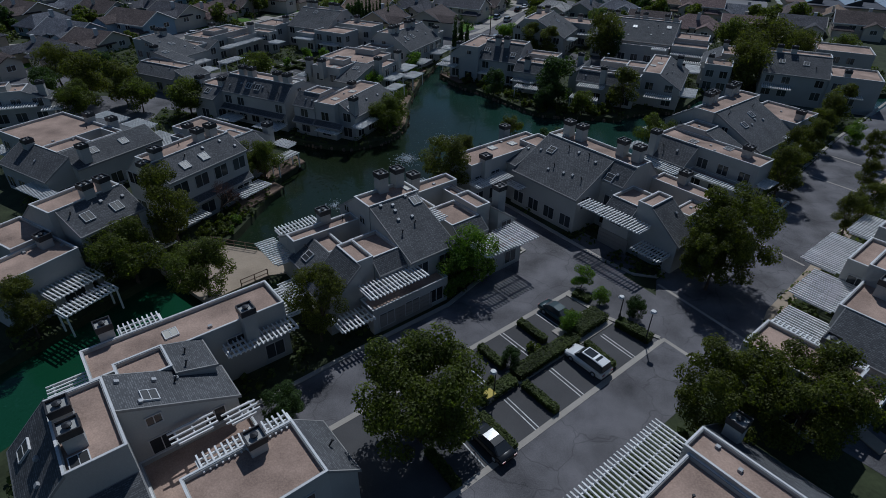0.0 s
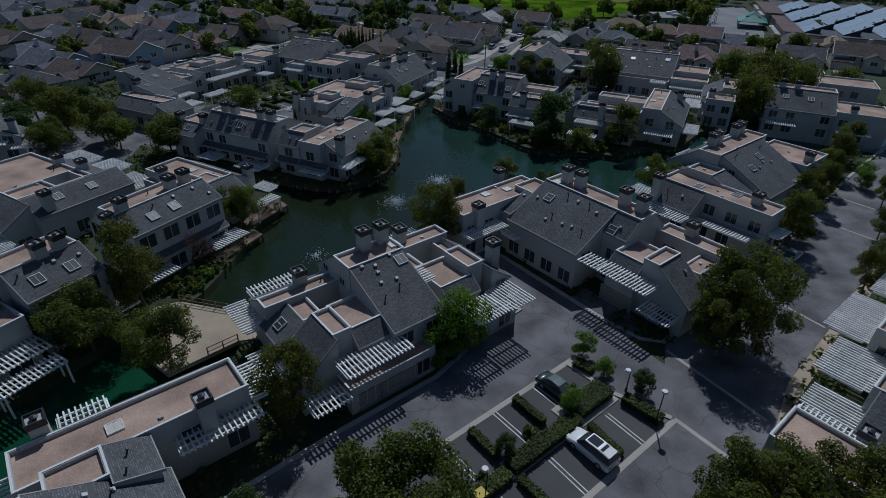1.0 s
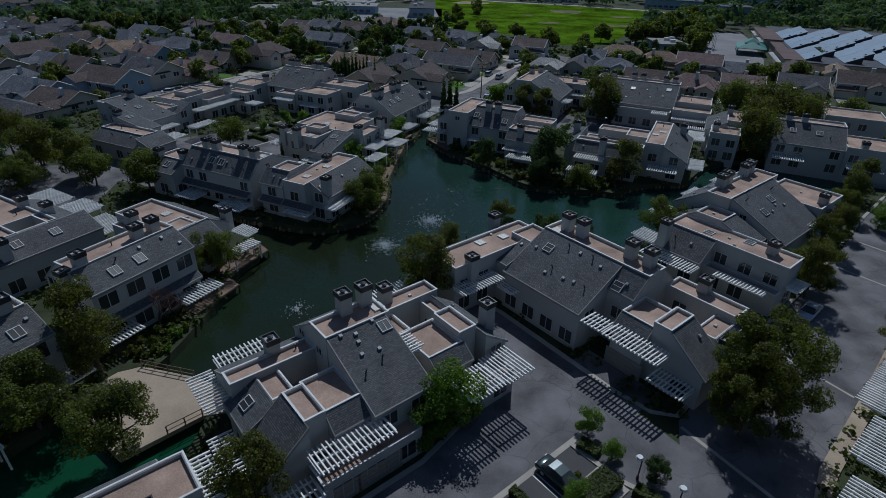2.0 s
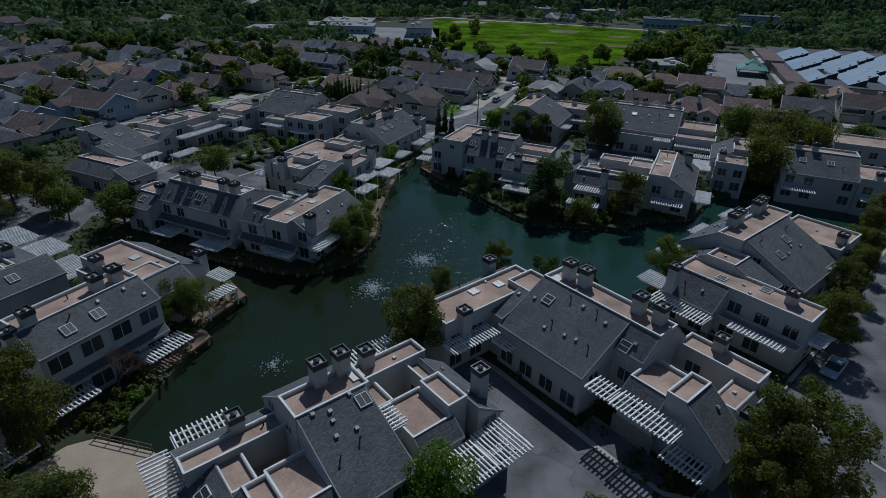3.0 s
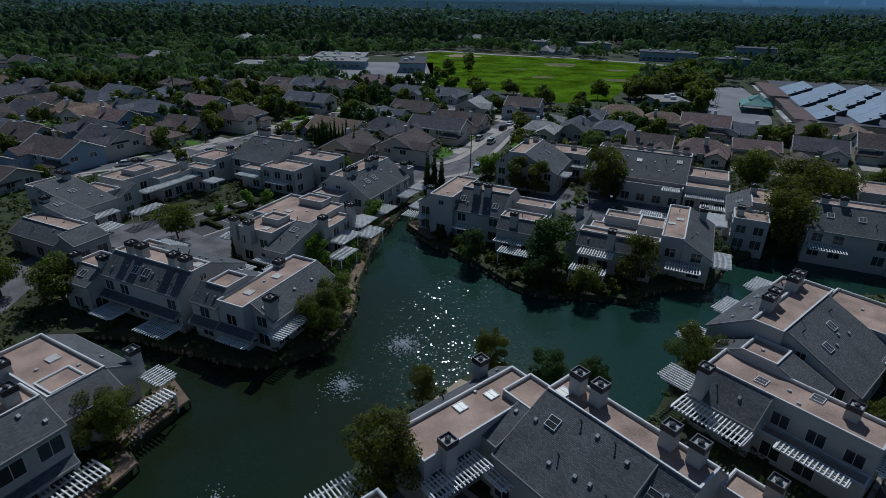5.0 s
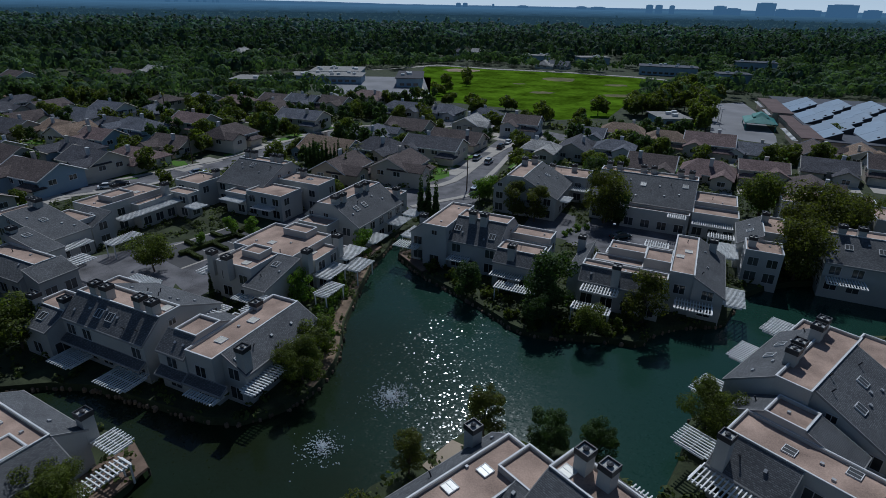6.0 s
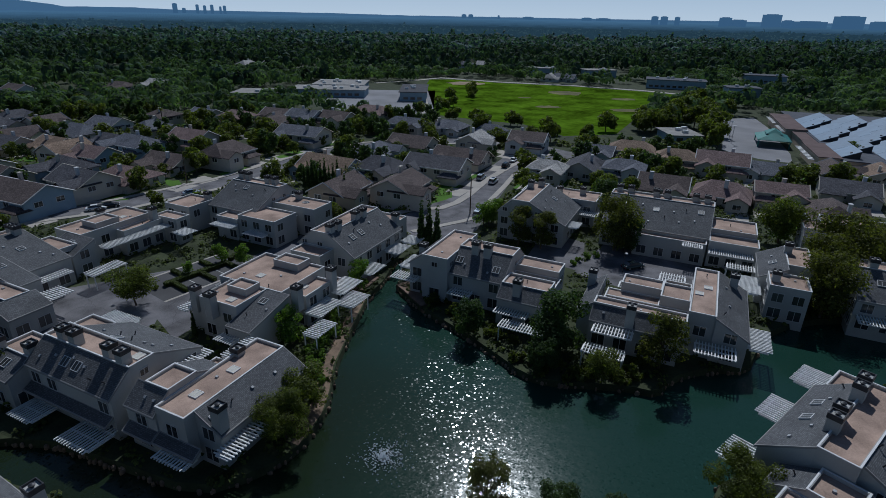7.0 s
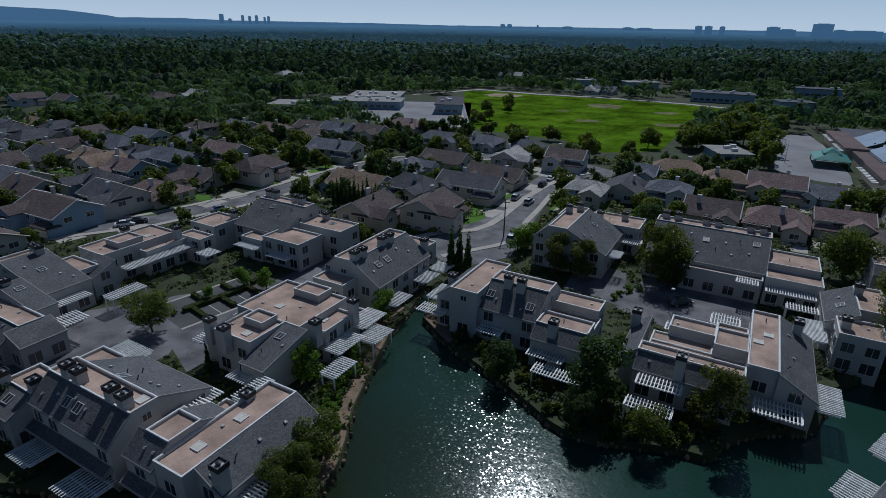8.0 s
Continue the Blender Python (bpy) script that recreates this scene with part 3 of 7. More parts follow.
def cypress_kind(seed):
    rng = random.Random(seed)
    root = tagged(new("cypress_tree"), "tall slim dark green Italian cypress", "tree")
    bm = bmesh.new()
    tube(bm, (0, 0, -0.2), (0, 0, 5.5), 0.14, 0.04, 7)
    part("trunk", bm, BARK, root)
    bl = [(rng.uniform(-0.1, 0.1), rng.uniform(-0.1, 0.1), z, 0.62 * (1 - 0.85 * max(0, (z - 2.2) / 6.2)) * min(1, 0.5 + z / 3)) for z in [0.6 + 0.35 * i for i in range(21)]]
    v, f = leaf_cloud(bl, 1100, 0.34, rng, 1.0, 0.75)
    child("crown", meshed("crown", v, f, LEAF["dark"]), root)
    return root


def palm_kind(seed):
    rng = random.Random(seed)
    root = tagged(new("palm_tree"), "slender palm with drooping green fronds", "tree")
    bm = bmesh.new()
    tube(bm, (0, 0, -0.2), (0.1, 0, 3.2), 0.2, 0.15, 8)
    tube(bm, (0.1, 0, 3.2), (0.2, 0.1, 6.6), 0.15, 0.12, 8)
    part("trunk", bm, BARK, root)
    verts, faces = [], []
    for i in range(26):
        a, up = rng.uniform(0, 6.28), rng.uniform(-0.3, 1.1)
        for s in range(7):
            for k in (0, 1):
                r = 0.3 * (s + k * 0.95)
                z = 6.6 + up * r * 0.8 - 0.16 * r * r
                w = 0.26 * (1 - (s + k) / 8)
                for side in (-1, 1):
                    verts.append((0.2 + r * math.cos(a) - side * w * math.sin(a), 0.1 + r * math.sin(a) + side * w * math.cos(a), z - abs(w) * 0.4))
            n = len(verts)
            faces.append((n - 4, n - 3, n - 1, n - 2))
    child("fronds", meshed("fronds", verts, faces, LEAF["olive"]), root)
    return root


def bare_tree(x, y, tall, seed):
    """A leafless tree: limbs that fork four times into thin red-brown twigs."""
    rng = random.Random(seed)
    root = tagged(new("bare_tree"), "leafless tree with thin red-brown twigs beside the house", "tree", "trees round the lake")
    root.matrix_basis = pose(x, y, 0)
    limbs, twigs = bmesh.new(), bmesh.new()

    def grow(p, way, length, r, level):
        q = p + way * length
        tube(limbs if level < 3 else twigs, p, q, r, r * 0.7, 6 if level < 3 else 3)
        if level < 6:
            for _ in range(3 if level < 4 else 4):
                turn = Vector((rng.gauss(0, 1), rng.gauss(0, 1), rng.gauss(0.25, 0.7))).normalized()
                grow(q, (way + turn * 0.85).normalized(), length * rng.uniform(0.6, 0.82), r * 0.6, level + 1)

    grow(Vector((0, 0, -0.1)), Vector((0.05, 0, 1)), tall * 0.27, 0.16, 0)
    part("trunk", limbs, BARK, root)
    part("twigs", twigs, TWIG, root, "thin red-brown twigs")


def hedge(pts, width, height, seed, label="clipped green box hedge"):
    """A clipped hedge along a line: a dense body covered with leaf sprays."""
    rng = random.Random(seed)
    ob = None
    verts, faces = [], []
    for a, b in zip(pts[:-1], pts[1:]):
        a, b = Vector(a), Vector(b)
        way = (b - a).normalized()
        side = Vector((-way.y, way.x))
        for _ in range(int((b - a).length * 130 * (width + height))):
            k, s, h = rng.random(), rng.uniform(-1, 1), rng.random()
            if rng.random() < 0.55:
                h = 1.0
            else:
                s = 1.0 if s > 0 else -1.0
            c = a.lerp(b, k) + side * s * width / 2
            z = height * h * rng.uniform(0.88, 1.06)
            q = Matrix.Rotation(rng.uniform(0, 6.28), 3, "Z") @ Matrix.Rotation(rng.uniform(-0.9, 0.9), 3, "X")
            n = len(verts)
            sz = rng.uniform(0.09, 0.18)
            for x, y in ((-0.5, -0.35), (0.5, -0.3), (0.6, 0.3), (-0.45, 0.4)):
                verts.append(Vector((c.x, c.y, z)) + q @ Vector((x * sz, y * sz, 0)))
            faces.append((n, n + 1, n + 2, n + 3))
        ends = [a + side * width * 0.42, b + side * width * 0.42, b - side * width * 0.42, a - side * width * 0.42]
        n = len(verts)
        for z in (0.0, height * 0.9):
            verts += [Vector((e.x, e.y, z)) for e in ends]
        faces += [(n, n + 1, n + 5, n + 4), (n + 1, n + 2, n + 6, n + 5), (n + 2, n + 3, n + 7, n + 6), (n + 3, n, n + 4, n + 7), (n + 4, n + 5, n + 6, n + 7)]
    ob = child("hedge", meshed("hedge", verts, faces, LEAF["hedge"]))
    return tagged(ob, label, "hedge", "hedges")

# ---- the lake and the ground ----
WATER_Z = -1.0
LAKE = [(-62, 8), (-50, 26), (-43.5, 39), (-40.6, 43.8), (-37.9, 49.3), (-35.8, 53.2), (-32, 59), (-29, 61.5), (-27.9, 64.5), (-26.5, 74), (-25, 79),
        (-27, 81), (-23.8, 88), (-27, 92.4), (-31, 94), (-48, 98.5), (-52, 101), (-39.4, 103), (-28.1, 99), (-17.8, 95.2), (-12, 98), (-8.6, 101.8),
        (-7.0, 107.5), (-6.9, 112), (-7.4, 118), (-6.6, 126), (-5.8, 134), (-5.2, 139), (-2.6, 147), (-1.6, 156), (1.2, 156), (-0.2, 146), (0.2, 142), (4.8, 135), (12.3, 126.3)]
LAKE += [(16, 121.5), (19.3, 116.6), (23.2, 114.8), (29.4, 114.4), (33.4, 114), (37.3, 112.5), (39.9, 116), (47, 118.6), (52.4, 118.2), (56.2, 123.3), (62, 130), (75, 134), (95, 132), (112, 133), (150, 140), (152, 126), (112, 119),
         (98, 117), (87, 115), (68, 115), (57, 110.5), (47.5, 103.6), (40.5, 97.9), (37.6, 96.5), (35, 91.5), (32, 87.5), (29.5, 84.5), (27.5, 84.5), (26.2, 87.5), (25.6, 90), (23.5, 90.6), (21, 91.6), (18, 91.8),
         (14.5, 93.2), (12.5, 95), (10.5, 94), (8.9, 92.6), (5.6, 89.6), (2, 87.2), (-0.5, 85.4), (-2.8, 79.5), (-2.9, 73.5),
         (-7, 69.4), (-13.4, 64.4), (-19.5, 60), (-20.5, 57.5), (-20.5, 53.5), (-20.8, 49.5), (-22.6, 46.8), (-26, 43.4), (-30, 39.6), (-33.8, 34.8), (-37, 28), (-43, 20), (-54, 6)]


def rounded(pts, rounds=1):
    """Corner cutting, so that a shore runs in curves."""
    for _ in range(rounds):
        out = []
        for i, p in enumerate(pts):
            q = pts[(i + 1) % len(pts)]
            out += [(0.75 * p[0] + 0.25 * q[0], 0.75 * p[1] + 0.25 * q[1]), (0.25 * p[0] + 0.75 * q[0], 0.25 * p[1] + 0.75 * q[1])]
        pts = out
    return pts


SHORE = rounded(LAKE)


def build_ground():
    bm = bmesh.new()
    far = [(-4500, -400), (4500, -400), (4500, 4700), (-4500, 4700)]
    loops = []
    for pts in (far, SHORE):
        v = [bm.verts.new((x, y, 0)) for x, y in pts]
        loops.append(v)
    edges = [bm.edges.new((v[i], v[(i + 1) % len(v)])) for v in loops for i in range(len(v))]
    bmesh.ops.triangle_fill(bm, use_beauty=True, edges=edges)
    n = len(SHORE)
    area = sum(SHORE[i][0] * SHORE[(i + 1) % n][1] - SHORE[(i + 1) % n][0] * SHORE[i][1] for i in range(n))
    sign = 1 if area < 0 else -1
    low = []
    for i in range(n):
        p, q = Vector(SHORE[i - 1]), Vector(SHORE[(i + 1) % n])
        w = (q - p).normalized()
        low.append(bm.verts.new((SHORE[i][0] + sign * w.y * 0.5, SHORE[i][1] - sign * w.x * 0.5, -2.4)))
    for i in range(n):
        j = (i + 1) % n
        bm.faces.new((loops[1][i], loops[1][j], low[j], low[i]))
    bmesh.ops.recalc_face_normals(bm, faces=bm.faces)
    if sum(f.normal.z for f in bm.faces) < 0:
        bmesh.ops.reverse_faces(bm, faces=bm.faces)
    tagged(part("ground", bm, SOIL), "dark planted earth round the houses and lake", "ground", kind="structure")


build_ground()


def sheet(name, pts, z, mat, label, category):
    bm = bmesh.new()
    v = [bm.verts.new((x, y, z)) for x, y in pts]
    bmesh.ops.triangle_fill(bm, use_beauty=True, edges=[bm.edges.new((v[i], v[(i + 1) % len(v)])) for i in range(len(v))])
    for f in bm.faces:
        if f.normal.z < 0:
            f.normal_flip()
    return tagged(part(name, bm, mat), label, category, kind="structure")


sheet("water", SHORE, WATER_Z, WATER, "still dark green lake water with sun glitter", "lake")
LOT = at(5.4, 29.1, 39)
sheet("road", [LOT(u, v) for u, v in ((-30, -6.4), (24, -6.4), (24.4, 0.6), (30.2, 4.4), (31.0, 15), (31.6, 31), (30.5, 38), (25.4, 38), (25, 21), (18.6, 20.4), (9.6, 18.4), (-2, 18.4), (-14, 18), (-30, 17))], 0.02, ASPHALT, "worn grey asphalt of the parking court", "road")
sheet("road", [LOT(u, v) for u, v in ((23.9, -30), (24, 1), (33, 6.6), (50, 7.6), (75, 8.6), (103, 11.5), (160, 14), (160, 3.5), (103, 0.5), (75, -2.2), (50, -4.2), (38, -4.9), (31, -6.4), (27, -30))], 0.024, ASPHALT, "grey asphalt street beside the townhouses", "road")
sheet("road", [(-6, 180), (-1.7, 182), (2.5, 189.1), (9.6, 196), (21, 224), (34, 254.8), (48, 266), (60, 252), (47, 240), (36.5, 237), (27, 207.8), (19, 182), (16, 172), (6, 166), (-2, 168)], 0.02, ASPHALT, "grey asphalt residential street with a bend", "road")
sheet("road", band([(-150, 150), (-100, 172), (-75, 187), (-56, 209), (-42, 234), (-34, 250), (-20, 262), (20, 275)], 8), 0.022, ASPHALT, "grey asphalt residential street", "road")
sheet("road", band([(-92, 270), (-70, 275), (-45, 282), (-12, 300), (10, 318)], 8), 0.021, ASPHALT, "grey asphalt residential street", "road")
sheet("road", [(-42, 134), (-34, 150), (-24, 168), (-14, 162), (-26, 140), (-33, 124)], 0.02, ASPHALT, "grey asphalt parking court between townhouses", "road")
sheet("road", [(-70, 118), (-52, 112), (-38, 128), (-42, 150), (-60, 140)], 0.018, ASPHALT, "grey asphalt parking court between townhouses", "road")
sheet("road", [(34, 150), (44, 165), (62, 160), (58, 142), (48, 138)], 0.02, ASPHALT, "pale grey asphalt parking court", "road")
sheet("road", [(26, 158), (32, 172), (40, 166), (36, 150)], 0.022, ASPHALT, "pale grey asphalt parking court", "road")
sheet("pavement", [(147, 335), (171, 343), (163, 315), (149, 280), (141, 259), (133, 244), (124, 250), (117, 264), (130, 290), (138, 310)], 0.02, YARD, "pale grey paved yard beside the sheds", "pavement")
sheet("pavement", [(-60, 375), (-45, 345), (-16, 322), (4, 345), (4, 430), (-60, 430)], 0.02, YARD, "pale school yard paving", "pavement")
sheet("lawn", [(-3, 462), (1, 400), (5, 335), (29, 320), (46, 313), (60, 286), (84, 292), (102, 326), (132, 384), (176, 410), (178, 421), (148, 446), (104, 470), (53, 484), (18, 503), (-1, 500)], 0.02, FIELD, "bright green mown park field with worn patches", "field")
rough_edge = random.Random(12)
for cx, cy, rx, ry in ((27, 478, 15, 12), (90, 431, 13, 12), (68, 368, 8, 5), (111, 360, 11, 6), (60, 405, 5, 3), (122, 405, 9, 5)):
    sheet("dirt", [(cx + rx * rough_edge.uniform(0.7, 1.1) * math.cos(a), cy + ry * rough_edge.uniform(0.7, 1.1) * math.sin(a)) for a in [i * 0.2856 for i in range(22)]], 0.026, DIRT if cx == 27 else WORN, "bare worn patch in the park field", "dirt")
sheet("path", band([(-40, 470), (-18, 486), (8, 514), (52, 491), (104, 476), (150, 452), (182, 424)], 5), 0.024, CONCRETE, "pale path round the park field", "path")
sheet("path", [(-12, 440), (-3, 430), (0, 380), (3, 338), (-4, 338), (-8, 385)], 0.024, CONCRETE, "pale path beside the park field", "path")

# kerbs and paths round the parking court
def kerb(pts, width, height, label="pale concrete kerb", mat=None):
    outline = band(pts, width)
    return tagged(part("kerb", prism(outline, -0.05, height), mat or CONCRETE), label, "kerb", kind="structure")


sheet("road", [(-135, 128), (-108, 137), (-96, 148), (-84, 136), (-78, 122), (-60, 122), (-58, 104), (-70, 98), (-84, 104), (-103, 128), (-130, 112)], 0.026, ASPHALT, "grey asphalt street and parking court behind the townhouses", "road")

# a mulched strip with stones between the west shore and its planting
sheet("mulch", [(-8.8, 101.8), (-7.2, 107.5), (-7.1, 112), (-7.6, 118), (-6.8, 126), (-6.0, 134), (-5.4, 138.6), (-6.8, 138.8), (-7.6, 134), (-8.6, 126), (-9.4, 118), (-8.9, 112), (-9.0, 107.5), (-10.4, 102.6)], 0.012, STONE, "brown mulched strip along the lake shore", "mulch")

# pale pavements along the residential streets
def footway(pts, width=1.6):
    return tagged(part("kerb", prism(band(pts, width), -0.05, 0.13), CONCRETE), "pale concrete pavement along a residential street", "pavement", kind="structure")


footway([(-7, 181), (0, 186.5), (8, 188.5), (12, 193), (15.5, 200), (22, 216), (31, 233), (40, 246), (48, 251)], 2.2)
footway([(1, 171), (13, 178.5), (18.5, 183), (21.5, 196), (26.5, 209), (31, 222), (44, 240), (49.5, 246)], 1.6)
WEST_STREET = [(-150, 150), (-100, 172), (-75, 187), (-56, 209), (-42, 234), (-34, 250), (-20, 262), (20, 275)]
for side in (0, 1):
    edge = band(WEST_STREET, 10.2)
    footway(edge[:8] if side == 0 else edge[8:], 1.7)
edge = band([(-92, 270), (-70, 275), (-45, 282), (-12, 300), (10, 318)], 10)
footway(edge[:5], 1.6)
footway(edge[5:], 1.6)

# ---- townhouses round the parking court ----
h = Townhouse(-15, 40, 39, "grey stucco townhouse block with flat gravel roofs beside the channel", 11, True)
h.flat(-15.4, 1.1, 1.2, 5.4, 6.3).shed(-13.0, 5.4, -0.6, 7.0, 5.3, 6.5, "+v").flat(-13.6, -2.0, -9.8, 1.1, 7.05).shed(-9.8, -2.9, -6.9, 1.1, 6.3, 7.2, "+u")
h.flat(-18.2, -9.8, -14.5, -2.3, 9.0).shed(-21.2, -9.8, -18.2, -2.0, 6.2, 9.1, "-u").shed(-14.5, -6.2, -6.5, -2.0, 5.2, 9.1, "+u")
h.flat(-14.5, -12.0, -6.0, -6.2, 3.0).flat(-12.6, -17.6, -4.4, -12.0, 6.0).shed(-4.4, -17.6, -2.2, -12.0, 4.4, 6.2, "+u").shed(-18.0, -14.0, -14.5, -9.8, 5.2, 6.4, "-v").flat(-21, -18, -12.6, -14.0, 5.2)
h.chimneys((-13.1, 6.2, 8.2), (-2.5, 0.7, 8.2), (-17.3, -5.0, 11.0), (-17.1, -7.4, 11.0), (-7.4, -12.6, 7.6))
h.skylights((-8.6, 3.4), (-17.2, -9.0), (-12.2, -5.0), (-20.2, -4.0)).vents((-13.8, -3.0), (-11.5, -3.2), (-10.2, -3.6), (-10.0, -3.2), (-12.9, -5.6), (-8.5, -0.5), (-19.5, -6.0), (-19.8, -8.0), (-3.0, -15.0), (-5.5, 2.2), (-14.8, -1.9), (-8.9, -2.2))
h.pergola(-12.0, -8.2, -8.8, -6.6, 5.4, "u", foot=3.4).pergola(-8.1, -8.4, -5.6, -6.9, 4.9, "u", foot=3.4).pergola(-11.3, -12.2, -4.3, -10.8, 6.1, "v", foot=3.4)
h.pergola(-5.3, -0.9, 1.6, 1.0, 4.6, "v", foot=3.2).pergola(-12.2, 6.9, -8.4, 8.8, 5.2, "v").pergola(-18.4, 3.0, -15.5, 5.2, 4.6, "u").pergola(1.3, 1.4, 3.0, 6.4, 4.4, "u")
h.windows(0.2)

h = Townhouse(0, 60, 39, "grey stucco townhouse block with steep shingle slopes facing the parking court", 12, True)
h.flat(-9.0, 1.7, -1.9, 4.9, 9.0).shed(-9.0, 4.9, -1.9, 8.9, 6.3, 9.1, "+v").shed(-8.9, -6.1, -2.4, 1.7, 5.8, 9.1, "-v")
h.flat(-1.9, 4.2, 6.4, 6.6, 7.0).flat(-17.5, 4.2, -9.0, 6.2, 6.3).shed(-17.5, 6.2, -9.05, 8.6, 5.1, 6.4, "+v").flat(-15.2, 0.6, -13.0, 4.6, 5.8).flat(-12.5, -4.0, -8.9, 0.6, 6.4)
h.flat(-13.0, 1.0, -8.9, 4.6, 3.4).shed(-18.0, -0.2, -15.2, 4.6, 4.6, 6.1, "-u").flat(-14.5, -4.4, -12.5, -0.2, 6.9).shed(-18.6, -5.2, -14.5, -0.2, 3.6, 7.1, "-u")
h.shed(-12.5, -5.4, -8.9, -4.0, 5.4, 6.6, "-v").flat(-15.0, -7.9, -5.0, -5.4, 2.9).flat(-1.2, -4.0, 3.0, 0.8, 6.4).flat(3.0, -3.6, 5.2, 0.6, 7.2).flat(-1.9, 0.8, 0.1, 4.2, 6.4).flat(0.1, 0.8, 3.9, 4.2, 2.9, 0.1).flat(3.9, 0.6, 5.4, 4.2, 6.4).shed(5.4, -5.0, 8.4, 4.0, 4.8, 6.9, "+u").shed(-1.2, -5.4, 3.2, -4.0, 5.5, 6.6, "-v")
h.flat(0.0, -7.4, 7.4, -4.6, 2.8)
h.chimneys((-5.3, 4.6, 11.7), (-2.9, 4.7, 11.6), (0.6, 6.2, 9.3), (-12.4, 6.6, 8.2), (7.9, -2.4, 8.8))
h.skylights((-3.2, 0.6), (-2.2, 3.4), (-16.8, 2.4)).vents((-6.2, 1.0), (-6.8, -1.0), (-5.2, -2.0), (-4.0, 1.6), (-6.4, 0.2), (-7.4, -2.6), (-5.0, -1.2), (-7.6, 1.4), (-16.2, 3.6), (3.4, 5.4), (6.8, 2.0), (-10.4, 5.6), (6.4, -2.4))
h.pergola(-15.2, -8.2, -7.8, -5.5, 4.9, "v").pergola(-19.0, -8.7, -15.1, -6.2, 2.9, "v").pergola(-19.9, 4.4, -17.6, 10.2, 4.3, "u").pergola(-17.0, 8.7, -11.6, 11.2, 4.8, "v").pergola(0.4, 8.4, 6.8, 11.9, 4.4, "v")
h.pergola(-0.5, -9.8, 3.7, -6.1, 4.9, "v").pergola(3.9, -9.8, 7.8, -5.6, 4.7, "v").pergola(-2.6, -2.4, -0.6, 0.6, 6.9, "u", False).pergola(-20.6, -3.4, -18.7, 2.8, 3.0, "u")
h.garage(-9.6, -7.92, "-v").garage(-12.9, -7.92, "-v", 2.6).garage(-4.6, -6.12, "-v", 3.6).windows(0.2)

h = Townhouse(20, 70, 39, "grey stucco townhouse block with a broad shingle slope and paired chimneys", 13, True)
h.flat(3.2, -5.9, 6.5, 9.6, 9.0).shed(6.5, -5.9, 9.2, 9.6, 6.5, 9.1, "+u").shed(-3.9, -2.4, 3.2, 9.6, 5.3, 9.1, "-u").shed(1.0, -5.9, 3.2, -2.4, 7.2, 9.1, "-u")
h.flat(-10.6, 11.5, 5.3, 16.2, 6.7).shed(-9.8, 16.2, 5.3, 18.2, 5.6, 6.8, "+v").shed(-3.4, 9.6, 1.3, 11.5, 5.8, 7.3, "-u").flat(1.3, 9.6, 5.5, 13.7, 7.1)
h.flat(-1.6, -11.9, 2.8, -9.9, 7.3).shed(-1.6, -16.2, 2.8, -11.9, 4.1, 7.4, "-v").flat(-1.2, -9.9, 3.3, -5.9, 6.3).shed(-2.4, -9.9, -1.2, -5.9, 5.4, 6.5, "-u")
h.flat(7.8, -14.4, 10.6, -5.9, 6.2).flat(3.3, -12.2, 7.8, -5.9, 3.2).flat(3.3, -14.5, 7.8, -12.2, 5.6, 0.2).shed(3.3, -16.6, 8.2, -14.5, 4.0, 5.7, "-v")
h.chimneys((5.4, 7.7, 11.5), (5.5, 5.4, 11.5), (5.7, -1.7, 11.5), (5.8, -4.2, 11.4), (2.6, 18.4, 8.2), (-8.0, 11.4, 8.3), (10.4, -9.2, 8.2), (3.4, -15.7, 6.6))
h.skylights((1.0, 6.9), (1.2, -3.4), (-3.3, 15.0), (0.4, 14.4), (4.2, 8.4), (7.2, -15.6)).vents((0.4, 8.4), (2.2, 2.9), (2.4, 4.8), (1.8, -0.4), (1.8, -4.2), (2.4, 1.2), (-0.6, 15.8), (-1.8, 4.8), (-0.9, 4.5), (-1.4, 2.3), (-1.2, 0.9), (-1.2, -0.7), (0.3, 10.8), (4.1, 17.2), (-3.6, 17.2), (5.8, -13.2), (1.6, -13.4), (6.2, -15.2))
h.pergola(-11.2, 9.0, -4.4, 11.4, 4.6, "v").pergola(-5.2, 6.8, -1.5, 9.8, 3.5, "v").pergola(1.2, -4.8, 3.8, -2.6, 5.9, "u", False).pergola(-5.0, -6.0, -2.5, -3.2, 5.4, "u").pergola(-5.2, -12.8, -2.4, -6.2, 5.5, "u").pergola(-4.4, -15.8, -1.4, -11.6, 2.6, "u")
h.pergola(9.4, -5.4, 11.6, 6.0, 4.6, "u").pergola(10.9, -13.4, 12.6, -5.6, 4.4, "u").pergola(-1.9, 8.4, 0.6, 10.6, 6.0, "v", False)
h.garage(-3.62, 6.4, "-u").garage(-3.62, 1.0, "-u").garage(-2.42, -7.9, "-u").windows(0.2)

